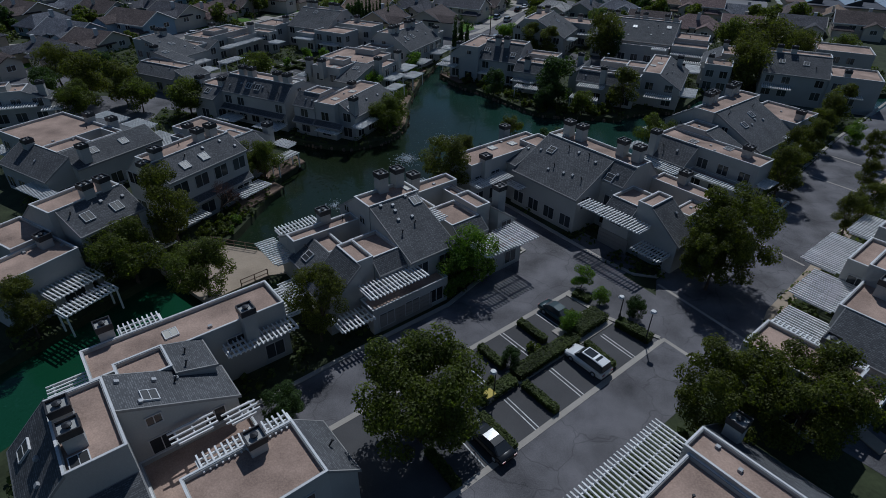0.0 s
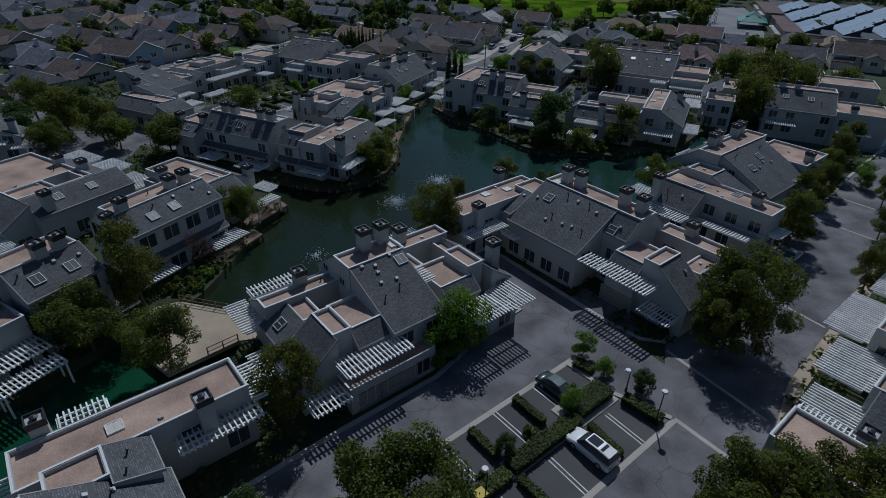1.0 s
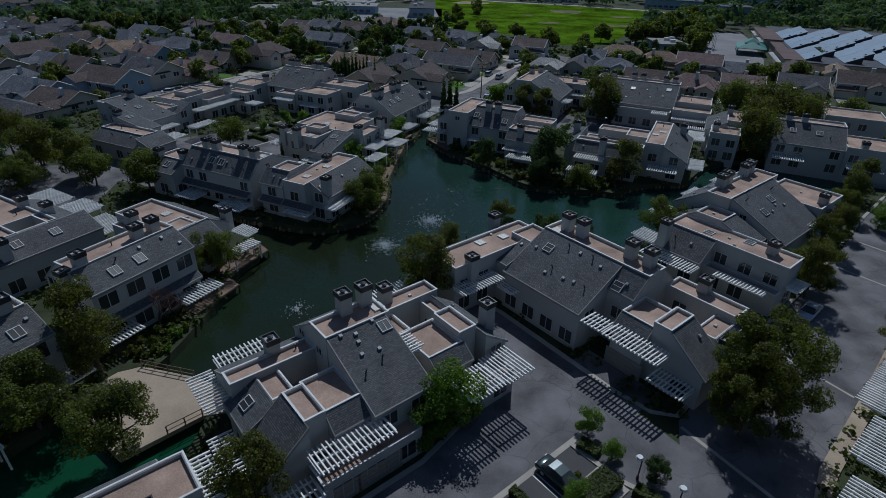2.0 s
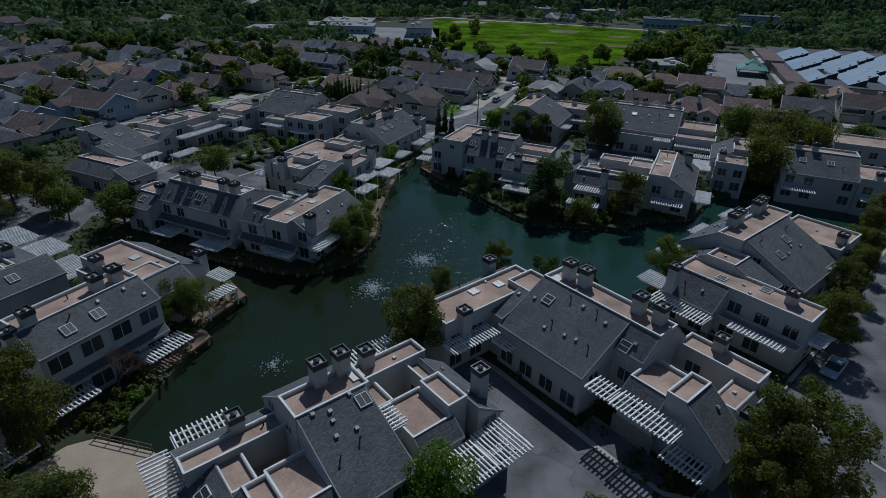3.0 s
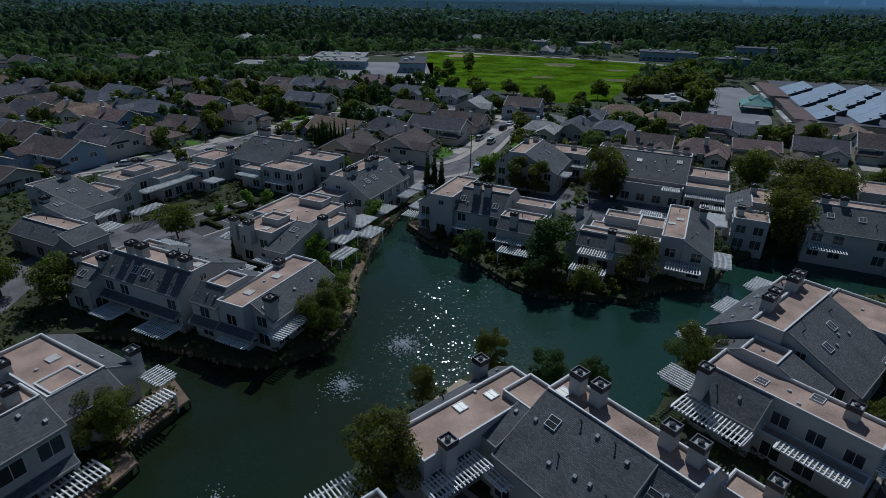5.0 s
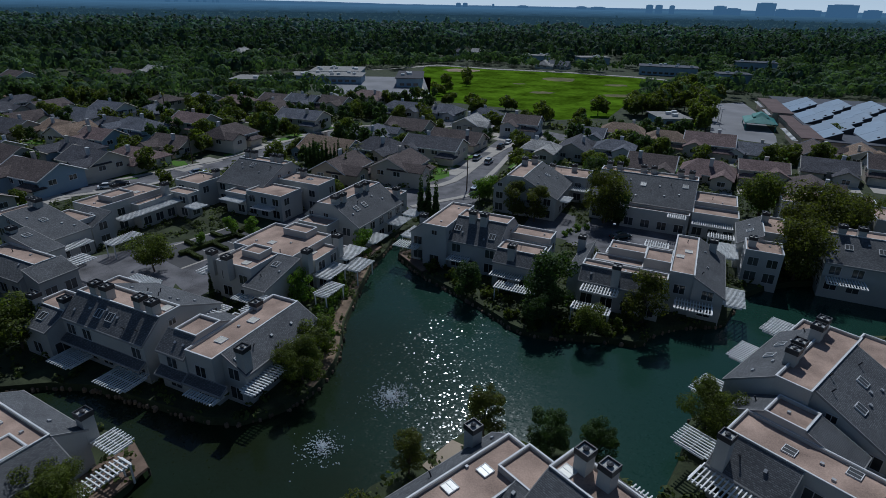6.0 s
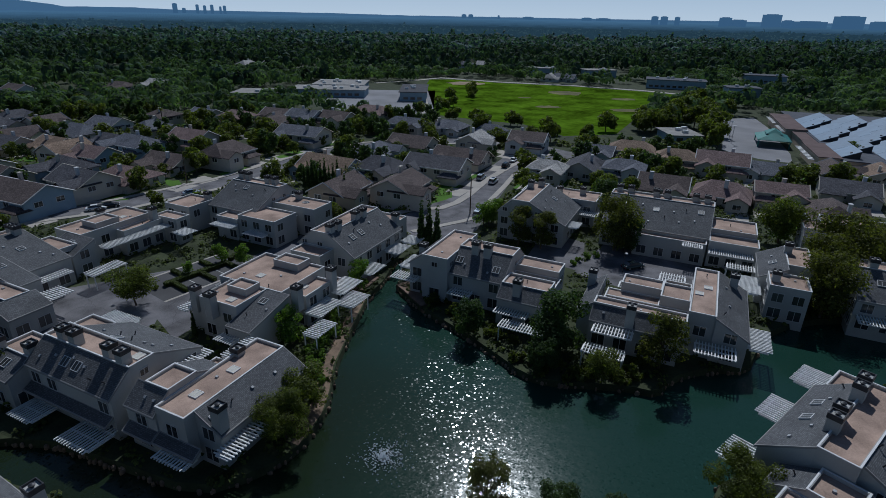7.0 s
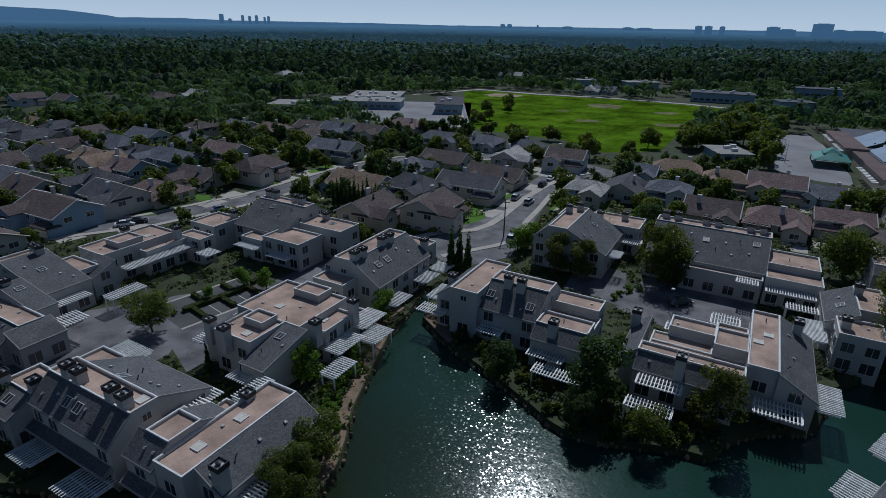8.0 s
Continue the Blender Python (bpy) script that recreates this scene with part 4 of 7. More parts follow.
h = Townhouse(20, 70, 39, "grey stucco townhouse block with tan flat roofs beside the street", 14, True)
h.flat(23.4, -13.6, 28.0, 3.2, 6.3).shed(20.4, -4.0, 23.4, 3.2, 4.0, 6.4, "-u").flat(21.6, -13.6, 23.4, -4.0, 2.9).flat(28.0, -2.3, 32.0, 1.7, 7.2).shed(28.0, -7.0, 32.0, -2.3, 5.4, 7.3, "-v").shed(28.0, 1.7, 32.0, 4.8, 5.6, 7.3, "+v")
h.flat(32.2, -0.9, 48.4, 2.7, 9.0).shed(33.0, -9.4, 46.4, -0.9, 5.0, 9.1, "-v").shed(32.2, 2.7, 48.4, 7.4, 6.0, 9.1, "+v").flat(48.4, 0.2, 53.0, 6.6, 6.4).flat(46.6, -9.0, 55.6, 0.2, 6.3).flat(28.0, -10.0, 33.0, -7.0, 3.2)
h.chimneys((20.8, 2.2, 8.2), (26.4, -10.2, 8.2), (36.4, 2.7, 11.2), (38.6, 2.9, 11.2), (44.2, 2.8, 11.2), (46.4, 3.0, 11.2), (50.0, -8.0, 8.2))
h.skylights((25.4, -2.0), (40.6, -3.4), (36.2, -4.6), (27.0, -7.0), (42.9, 5.7), (39.1, 5.5)).vents((24.6, -6.0), (26.0, -4.6), (35.0, -2.0), (38.0, -5.0), (42.0, -5.0), (37.0, -1.0), (40.0, -4.4), (22.0, -1.4), (22.0, 1.0), (30.0, 0.0), (52.0, -4.0), (43.0, -2.2), (36.8, 4.4), (43.9, 4.9), (47.1, 4.6), (34.2, 5.4), (40.6, 4.0), (30.2, 3.2))
h.pergola(17.2, -4.2, 20.4, 3.6, 3.6, "u").pergola(21.0, 3.4, 24.6, 7.4, 3.6, "v").pergola(30.6, 7.6, 35.2, 10.5, 3.6, "v").pergola(41.2, 7.5, 46.4, 10.9, 3.6, "v").pergola(51.4, 7.0, 56.6, 10.9, 3.6, "v").pergola(20.0, -12.6, 21.5, -6.0, 3.3, "u").pergola(45.0, -11.0, 50.0, -9.1, 3.4, "v").pergola(24.0, -15.4, 27.6, -13.7, 3.6, "v").pergola(42.2, -9.6, 44.6, -7.0, 5.2, "u", False)
h.windows(0.2)

# the two blocks on the near and far side of the street
h = Townhouse(5.4, 29.1, 39, "grey stucco townhouse with a wide white pergola beside the street", 15, True)
h.flat(8.0, -19.5, 10.6, -10.4, 6.0).flat(1.5, -19.5, 8.0, -10.9, 5.6).shed(10.6, -19.5, 14.6, -10.4, 3.6, 6.2, "+u").flat(-6, -19.5, 1.5, -12.0, 5.2)
h.pergola(-1.2, -10.6, 11.2, -6.9, 3.4, "v").windows(0.2)
h.chimneys((12.6, -12.0, 7.4)).vents((10, -12), (9.4, -14), (5, -13))
h = Townhouse(5.4, 29.1, 39, "grey stucco townhouses with white pergolas across the street", 16, True)
h.flat(22.6, -16.0, 27.4, -7.6, 5.8).flat(34.6, -18.0, 44.0, -11.0, 6.3).flat(44.0, -18.0, 51.2, -8.4, 6.4).shed(31.0, -18.0, 34.6, -11.6, 4.4, 6.5, "-u").flat(41.0, -15.0, 46.0, -10.8, 8.2).flat(55.0, -18.0, 66.0, -8.0, 6.3).flat(27.4, -18, 31.0, -12.0, 3.0)
h.pergola(31.2, -11.4, 35.0, -7.2, 3.8, "v").pergola(37.0, -10.8, 44.0, -6.2, 4.0, "v").pergola(44.6, -8.3, 54.0, -4.2, 4.2, "v").pergola(56.0, -8.0, 63.0, -5.0, 4.2, "v").pergola(27.5, -16.0, 28.8, -7.6, 5.6, "u", False).pergola(67, -12, 74, -6, 4.2, "v")
h.chimneys((29.0, -12.6, 6.6), (40.0, -13.0, 8.4)).windows(0.2)

# ---- townhouses on the far bank ----
h = Townhouse(-30, 75, 60, "grey stucco townhouses with sun-bleached shingle roofs above the channel", 17, True)
h.flat(-25.5, 0.5, -17.0, 4.4, 9.0).shed(-24.8, -2.9, -16.8, 0.5, 7.0, 9.1, "-v").flat(-30, 1.4, -25.5, 8.0, 6.4).flat(-34, -3.5, -25.6, 1.4, 5.9).shed(-25.5, 4.4, -17.0, 8.4, 6.0, 9.1, "+v")
h.chimneys((-20.7, 0.9, 11.0), (-18.6, 1.0, 11.0), (-27.0, 0.4, 7.6)).skylights((-22.6, -1.4), (-19.2, -1.6)).vents((-20.2, -0.4), (-17.8, -0.8), (-23.8, -0.4), (-26, -1), (-29, 1))
h.pergola(-19.6, -5.3, -15.2, -3.0, 2.1, "v").pergola(-31.0, -6.6, -25.4, -3.7, 3.6, "v").pergola(-31.5, -9.0, -25.5, -6.8, 2.8, "v").windows(0.1, "-v +u", 3.7, ((1.4, 2.4, 1.9), (5.7, 2.3, 1.9)))
h = Townhouse(-30, 75, 60, "grey stucco townhouses with paired chimneys and a lakeside deck", 18, True)
h.flat(-11.0, 2.8, 1.8, 6.2, 9.0).shed(-11.4, -0.4, 1.8, 2.8, 7.3, 9.1, "-v").shed(-11.0, 6.2, 1.8, 9.6, 6.2, 9.1, "+v").flat(3.4, 6.0, 9.3, 18.4, 6.2).shed(9.3, 5.8, 12.2, 18.0, 4.8, 6.3, "+u").shed(1.8, 3.4, 9.3, 6.0, 4.9, 6.3, "-v").flat(1.8, 9.6, 3.4, 17.0, 5.4).flat(3.8, 6.1, 7.4, 9.3, 6.5, 0.15)
h.chimneys((-2.2, 4.2, 11.0), (0.1, 4.3, 11.0), (-9.7, 3.4, 11.0), (-11.6, 3.6, 9.6), (12.7, 6.4, 6.8), (3.3, 14.2, 8.0)).skylights((-4.4, 0.9), (-7.6, 0.8), (7.4, 12.6)).vents((-0.5, 2.1), (-3.5, 2.1), (-6.6, 2.0), (0.8, 0.6), (5.4, 12.0), (-5, 5.0), (8.2, 9.0), (10.6, 9.0), (6.0, 4.8))
h.pergola(-2.6, -3.4, 3.1, -0.6, 1.9, "v").pergola(-13.2, -3.1, -8.0, -0.8, 2.0, "v").pergola(12.3, 2.2, 14.8, 5.8, 3.2, "u").pergola(8.0, 0.0, 13.0, 2.0, 2.6, "v")
h.windows(0.05, "-v +u -u", 3.3, ((1.5, 2.4, 1.9), (5.8, 2.3, 1.9))).shed(-11.0, -1.0, 1.6, -0.4, 3.3, 3.8, "-v", 3.2)
h = Townhouse(-30, 75, 60, "grey stucco townhouses with many flat gravel roofs behind white copings", 19, True)
h.flat(-12.5, 27.4, -2.0, 40.0, 6.2).flat(-12.5, 23.5, -7.2, 27.4, 6.2).flat(-3.3, 23.5, -2.0, 27.4, 6.2).flat(-7.2, 23.5, -3.3, 27.4, 3.0, 0.1).flat(-7.2, 22.9, -3.3, 23.6, 6.2).shed(-16.5, 20.5, -12.5, 33.0, 4.2, 6.4, "-u").shed(-12.5, 19.4, 1.6, 22.9, 4.8, 6.5, "-v").shed(-2.0, 22.9, 1.7, 36.0, 4.9, 6.4, "+u")
h.chimneys((-1.2, 27.1, 8.0), (-2.0, 32.1, 8.0), (-10.4, 20.2, 8.0), (-13.0, 30.0, 7.6)).skylights((-3.6, 21.2), (-8.4, 21.4)).vents((-8, 27), (-6, 26), (-4, 30), (-10, 29), (-14.6, 26))
h.pergola(2.0, 35.0, 6.4, 42.0, 3.8, "u").pergola(2.6, 28.0, 7.0, 33.6, 3.8, "u").pergola(1.4, 20.6, 6.4, 27.2, 3.0, "u").pergola(-13.4, 33.3, -9.2, 44, 2.8, "u").pergola(-18.8, 18, -16.6, 25, 3, "u").windows(0.15)

h = Townhouse(-25, 100, -26, "grey stucco lakeside townhouses with blue-shaded pergolas over the water", 20, True)
h.flat(-20.8, 2.9, -5.0, 6.2, 8.1).shed(-20.8, 0.0, -5.0, 2.9, 5.9, 8.2, "-v").shed(-19.0, 6.2, -5.4, 13.0, 5.2, 8.2, "+v").flat(-27.0, 0.6, -20.8, 4.6, 5.9).shed(-26.4, -2.4, -20.8, 0.6, 4.6, 6.0, "-v").flat(-24, 4.6, -19, 11, 6.0)
h.flat(1.4, 0.8, 5.8, 16.4, 6.4).flat(-2.2, 2.7, 1.4, 6.7, 7.3).shed(-3.4, 0.6, 1.4, 2.7, 5.6, 7.4, "-v").shed(-2.2, 6.7, 1.4, 10.4, 5.8, 7.4, "+v").shed(5.8, 2.2, 9.2, 16.4, 4.6, 6.6, "+u").flat(-5.0, 3.4, -2.2, 9.0, 5.0).flat(-4.0, 11.6, 1.4, 14.0, 3.2)
h.chimneys((-17.6, 3.6, 10.3), (-15.4, 3.6, 10.3), (-9.0, 3.6, 10.3), (-6.6, 3.5, 10.3), (8.6, 3.0, 8.2), (-21.6, 1.4, 8.0), (-26.4, 0.2, 8.0), (1.6, 12.8, 7.6))
h.skylights((-14.6, 1.4), (-12.4, 1.4), (3.4, 4.6), (3.6, 10.0), (-6.4, 5.2), (-12.6, 6.9), (7.6, 3.4), (-23.6, -0.8)).vents((-13.6, 2.0), (-11.2, 1.6), (-9.2, 0.8), (-16.6, 1.6), (-19.0, 1.0), (-7.0, 1.0), (-1.0, 1.6), (0.4, 1.6), (7.2, 6.0), (7.4, 9.0), (7.6, 12.6), (-11.0, 7.6), (-8.0, 8.2), (-9.2, 8.0), (-13.4, 7.8), (-16.0, 7.4), (-7.0, 10.0), (-13, 9.4), (3.0, 8.0))
h.pergola(-10.2, -4.1, -4.8, -0.15, 1.5, "v").pergola(2.6, -1.6, 7.3, 0.7, 2.2, "v").pergola(9.2, 1.0, 11.4, 7.2, 3.2, "u").pergola(-19.6, -4.0, -15.2, -0.2, 1.5, "v").pergola(-26.6, 12.6, -20.6, 15.6, 4.0, "v").pergola(-7.4, 11.0, -4.2, 14.0, 4.4, "u").pergola(-29.4, -3.4, -26.6, 1.4, 3.2, "u").pergola(-3.2, 14.0, -1.0, 19.4, 4.0, "u").pergola(-5.0, 9.4, -2.4, 11.4, 5.0, "u", False)
h.windows(0.08)
h.shed(-20.6, -0.95, -5.2, 0.0, 2.75, 3.3, "-v", 2.6).shed(-3.2, -0.3, 1.4, 0.6, 2.75, 3.3, "-v", 2.6).shed(1.5, -0.15, 7.6, 0.75, 2.75, 3.3, "-v", 2.6)

h = Townhouse(-25, 100, -26, "grey stucco townhouse block with stepped flat roofs and open roof wells", 21, True)
h.flat(-17.4, 28.0, -4.6, 38.8, 6.3).flat(-14.8, 21.4, -7.4, 28.0, 6.3).shed(-7.4, 19.4, -3.0, 28.0, 4.6, 6.5, "-v").flat(-8.0, 30.0, -1.6, 36.6, 5.4).flat(-12.8, 35.6, -7.6, 38.8, 7.2).shed(-17.6, 22.0, -14.8, 28.0, 5.0, 6.6, "-u").flat(-12.6, 25.0, -8.8, 28.0, 7.1).flat(-4.6, 36.6, -2.0, 42.0, 3.0)
h.chimneys((-2.0, 28.6, 8.4), (-1.7, 36.8, 8.2), (-11.4, 20.6, 8.6), (-15.6, 21.6, 8.2)).skylights((-10.0, 23.2), (-5.8, 25.4), (-12.0, 31.6), (-4.4, 33.0)).vents((-15, 31), (-9, 33), (-6, 22), (-4, 24), (-13.8, 24), (-8, 29))
h.pergola(-1.5, 29.0, 1.8, 35.0, 3.4, "u").pergola(-3.0, 36.4, 0.6, 42.4, 3.6, "u").pergola(1.4, 25.0, 4.2, 30.0, 2.6, "u").pergola(0.4, 34.6, 3.8, 39.8, 2.8, "u").pergola(-18.8, 20.4, -16.6, 24.0, 4.0, "u").pergola(-8.6, 17.6, -5.0, 19.3, 3.0, "v").pergola(-18.8, 28, -17.5, 38, 4.4, "u")
h.windows(0.15)

h = Townhouse(-25, 100, -26, "grey stucco townhouses with a shingle slope above the lake inlet", 22)
h.flat(-13.0, 46.0, -9.0, 63.0, 9.0).shed(-9.0, 46.0, -3.6, 63.0, 5.6, 9.1, "+u").shed(-16.0, 46.0, -13.0, 60.0, 6.4, 9.1, "-u").flat(-13.0, 63.0, -5.0, 68.0, 6.2).flat(-14.6, 42.0, -8.0, 46.0, 6.2)
h.chimneys((-9.4, 47.2, 11.0), (-9.2, 49.2, 11.0), (-9.4, 55.4, 11.0), (-9.2, 57.6, 11.0), (-5.4, 64.0, 8.6)).skylights((-6.6, 50.2), (-6.6, 53.0)).vents((-7.4, 57.0), (-6, 59), (-7.6, 52), (-6, 48), (-11, 50))
h.pergola(-3.2, 46.0, 0.2, 51.0, 3.0, "u").pergola(-3.4, 56.0, 0.0, 61.0, 3.2, "u").pergola(-3.0, 62.0, 0.4, 66.0, 3.2, "u").windows(0.1)

h = Townhouse(0, 170, -26, "grey stucco townhouses with a steep shingle roof behind the court", 23)
h.flat(-42.4, -9.4, -28.4, -6.4, 9.0).shed(-42.4, -17.6, -28.4, -9.4, 5.4, 9.1, "-v").shed(-42.4, -6.4, -28.4, -3.0, 6.6, 9.1, "+v").flat(-28.4, -12.0, -16.6, -5.6, 6.2).flat(-30.0, -21.0, -20.0, -14.0, 5.6).flat(-36.0, -21.4, -30.0, -17.6, 4.6).flat(-50.0, -23.0, -42.4, -15.4, 5.8)
h.chimneys((-41.6, -7.0, 11.0), (-39.6, -7.0, 11.0), (-33.4, -7.2, 11.0), (-31.4, -7.2, 11.0), (-25.0, -6.6, 8.2), (-44.0, -16.0, 7.8)).skylights((-36.6, -11.0), (-22.0, -8.0)).vents((-38.6, -12.4), (-33.0, -13.0), (-31, -11), (-40, -11), (-26, -9), (-46, -18))
h.pergola(-35.6, -24.0, -29.6, -21.6, 3.8, "v").pergola(-27.0, -23.4, -21.6, -21.1, 3.0, "v").pergola(-48.0, -25.4, -43.6, -23.1, 3.4, "v").pergola(-24, -16, -21, -12.2, 4.6, "u").windows(0.15)

h = Townhouse(0, 170, -26, "grey stucco townhouses with a long white pergola facing the court", 24)
h.flat(-54.0, -45.0, -46.0, -29.6, 6.2).flat(-46.0, -38.0, -43.6, -29.0, 5.0).flat(-51.6, -41.0, -47.2, -36.0, 7.0).shed(-50.0, -49.6, -42.0, -45.0, 4.4, 6.4, "-v").flat(-46.0, -29.0, -39.4, -25.6, 5.4)
h.chimneys((-53.0, -36.0, 8.2), (-44.6, -30.2, 8.2)).vents((-48, -33), (-50, -43), (-44.6, -33)).skylights((-46.0, -47.0), (-49, -34))
h.pergola(-43.5, -43.6, -40.8, -27.4, 4.2, "u").pergola(-38.6, -31.0, -35.0, -27.6, 3.6, "u").pergola(-37.4, -51.0, -34.4, -44.4, 2.9, "u").windows(0.15)
h = Townhouse(0, 170, -26, "grey stucco townhouses with shingle slopes beside the parking court", 25)
h.flat(-46.0, -65.4, -33.0, -61.8, 5.1).shed(-46.0, -68.2, -33.0, -65.4, 3.6, 5.2, "-v").shed(-33.0, -67.4, -29.4, -61.0, 3.8, 5.2, "+u").shed(-47.0, -61.8, -37.0, -58.0, 5.0, 6.8, "+u").shed(-54.0, -58.0, -41.0, -50.4, 5.2, 8.0, "+u").flat(-57.0, -58.0, -54.0, -50.0, 7.4).flat(-52.0, -50.4, -44.0, -47.0, 5.6)
h.chimneys((-53.0, -52.0, 9.6), (-55.4, -51.6, 9.4), (-46.6, -60.6, 8.0)).skylights((-47.9, -54.4), (-44.0, -59.8)).vents((-50, -56), (-45, -53), (-42, -63.6), (-38, -63), (-36, -66), (-41, -66.6), (-43, -52)).pergola(-34.6, -60.8, -30.6, -56.6, 3.6, "u").pergola(-40.6, -57.8, -38.0, -52.0, 3.6, "u").windows(0.15)

h = Townhouse(0, 170, -26, "grey stucco lakeside townhouses with twin chimneys on the planted point", 26, True)
h.flat(17.6, -26.0, 22.4, -12.6, 8.0).flat(22.4, -20.6, 32.2, -16.8, 8.6).shed(22.4, -25.0, 32.2, -20.6, 5.6, 8.7, "-v").shed(22.4, -16.8, 32.2, -13.0, 5.8, 8.7, "+v").flat(32.2, -18.4, 39.8, -14.2, 6.2).flat(32.2, -22.2, 40.2, -18.4, 5.0).flat(32.4, -26.2, 40.2, -22.2, 6.2).shed(32.4, -28.2, 40.2, -26.2, 4.8, 6.3, "-v").shed(14.6, -25.0, 17.6, -13.4, 5.8, 8.1, "-u")
h.chimneys((25.6, -21.0, 10.6), (27.9, -21.2, 10.6), (35.4, -27.2, 8.2), (14.8, -20.0, 7.8)).skylights((30.3, -23.3), (23.4, -22.8)).vents((20, -23), (24.6, -23.4), (36, -24), (38, -16), (27, -18), (35, -27.4), (20, -15), (29, -24))
h.pergola(32.4, -30.2, 38.0, -27.8, 3.0, "v").pergola(34.4, -33.4, 41.4, -31.0, 2.6, "v").pergola(11.6, -27.2, 16.6, -24.2, 3.2, "v").pergola(10.6, -22.0, 13.4, -16.0, 3.0, "u").pergola(23.0, -27.6, 27, -25.1, 2.8, "v").windows(0.08)

h = Townhouse(0, 170, -26, "grey stucco townhouse block with tan flat roofs above the water", 27, True)
h.flat(60.5, -23.6, 64.2, -6.4, 6.8).shed(64.2, -24.0, 68.8, -6.0, 4.3, 6.9, "+u").flat(56.2, -20.4, 60.5, -15.2, 6.8).flat(50.0, -17.6, 56.2, -14.0, 6.5).flat(47.2, -26.0, 60.5, -23.6, 6.2).flat(48.0, -23.6, 60.5, -20.4, 5.2, 0.2).flat(48.0, -20.4, 56.2, -17.6, 5.2, 0.2).shed(45.0, -26.0, 47.2, -15.0, 4.8, 6.3, "-u").shed(47.2, -28.0, 60.0, -26.0, 4.6, 6.2, "-v").flat(56.2, -15.2, 60.5, -9.0, 4.6)
h.chimneys((52.9, -27.6, 8.3), (45.2, -17.0, 8.0), (66.6, -8.0, 8.0)).skylights((61.6, -16.1), (62.8, -13.4), (57.6, -27.0)).vents((65.4, -11.0), (66, -17), (62.4, -9), (51, -16), (54, -25), (65.2, -21), (49, -27))
h.pergola(48.0, -31.0, 53.8, -28.2, 4.2, "v").pergola(47.4, -34.0, 53.4, -31.6, 2.4, "v").pergola(62.0, -27.8, 67.6, -24.4, 3.0, "v").pergola(68.9, -23.4, 72.0, -16.6, 3.0, "u").pergola(55.0, -8.0, 59.4, -4.0, 4.0, "v").pergola(49, -13.8, 55, -11, 4, "v").windows(0.1)

h = Townhouse(0, 170, -26, "grey stucco townhouses with a wide shingle gable behind the court", 28)
h.flat(22.0, 8.0, 26.0, 24.0, 9.0).shed(26.0, 8.0, 34.0, 24.0, 5.2, 9.1, "+u").shed(19.0, 8.0, 22.0, 24.0, 6.4, 9.1, "-u").flat(26.0, 24.0, 37.4, 32.0, 6.2).flat(19, 24, 26, 30, 6.4)
h.chimneys((22.6, 20.0, 11.0), (24.4, 22.6, 11.0), (28.0, 27.0, 8.4), (33, 30, 8.2)).skylights((29.0, 18.0)).vents((28, 14), (30, 12), (27.4, 20), (29, 10), (31, 20), (30, 28)).pergola(33.0, 20.6, 38.6, 23.8, 4.0, "v").pergola(34.2, 10.0, 36.6, 14.0, 4.4, "u").windows(0.12)
h = Townhouse(0, 170, -26, "grey stucco townhouse block with a broad shingle roof, white coping", 29)
h.flat(40.6, 24.4, 62.4, 28.0, 9.0).shed(40.6, 14.8, 62.4, 24.4, 5.2, 9.1, "-v").shed(40.6, 28.0, 62.4, 31.0, 6.4, 9.1, "+v").flat(62.4, 18.0, 71.0, 26.0, 6.2).flat(62.4, 13.0, 71.4, 18.0, 5.2).flat(48, 12.4, 62, 14.8, 4.4)
h.chimneys((42.0, 27.6, 10.8), (44.4, 27.8, 10.8), (50.0, 27.8, 10.8), (52.4, 27.8, 10.8), (58.4, 27.8, 10.8), (60.8, 27.8, 10.8)).skylights((44.0, 21.6), (51.0, 21.0), (60.0, 22.0)).vents((46, 20), (48, 22), (53, 19), (54.6, 21), (56, 18), (57, 22), (50, 17), (59, 19), (66, 22), (68, 20))
h.pergola(62.6, 10.4, 70.6, 12.9, 3.8, "v").pergola(66.0, 7.0, 71.0, 9.6, 2.8, "v").pergola(44.6, 12.0, 47.8, 14.7, 5.2, "v").pergola(57.6, 10.0, 61.4, 12.2, 4.6, "v").windows(0.15)
h = Townhouse(0, 170, -26, "grey stucco townhouse with a side pergola among tall trees", 30)
h.flat(75.0, 2.0, 79.0, 12.0, 7.0).shed(71.0, 0.0, 75.0, 12.0, 5.0, 7.1, "-u").flat(72, -6, 78, 0, 6.0)
h.chimneys((75.4, 9.0, 9.2), (73, -3, 8.0)).skylights((73.0, 5.0)).vents((73, 8), (76, -2)).pergola(67.6, -5.0, 71.2, 2.6, 3.6, "u").windows(0.12)
h = Townhouse(0, 170, -26, "grey stucco lakeside townhouses with twin chimneys and a fountain inlet", 31)
h.flat(84.6, 2.6, 98.0, 6.6, 8.6).shed(84.6, -3.6, 98.0, 2.6, 5.6, 8.7, "-v").shed(84.6, 6.6, 98, 10, 6, 8.7, "+v").flat(98.0, -4.0, 108.0, 6.0, 6.2)
h.chimneys((87.0, 3.4, 10.6), (90.0, 3.4, 10.6), (101, -3, 8)).skylights((88, 0), (93, 0)).vents((86, -1), (91, 1), (95, -1)).pergola(85.0, -7.0, 91.0, -3.9, 3.0, "v").pergola(98.6, -7.0, 105.0, -4.2, 3.0, "v").windows(0.12)
h = Townhouse(0, 170, -26, "grey stucco townhouses with flat roofs and pergolas behind trees", 32)
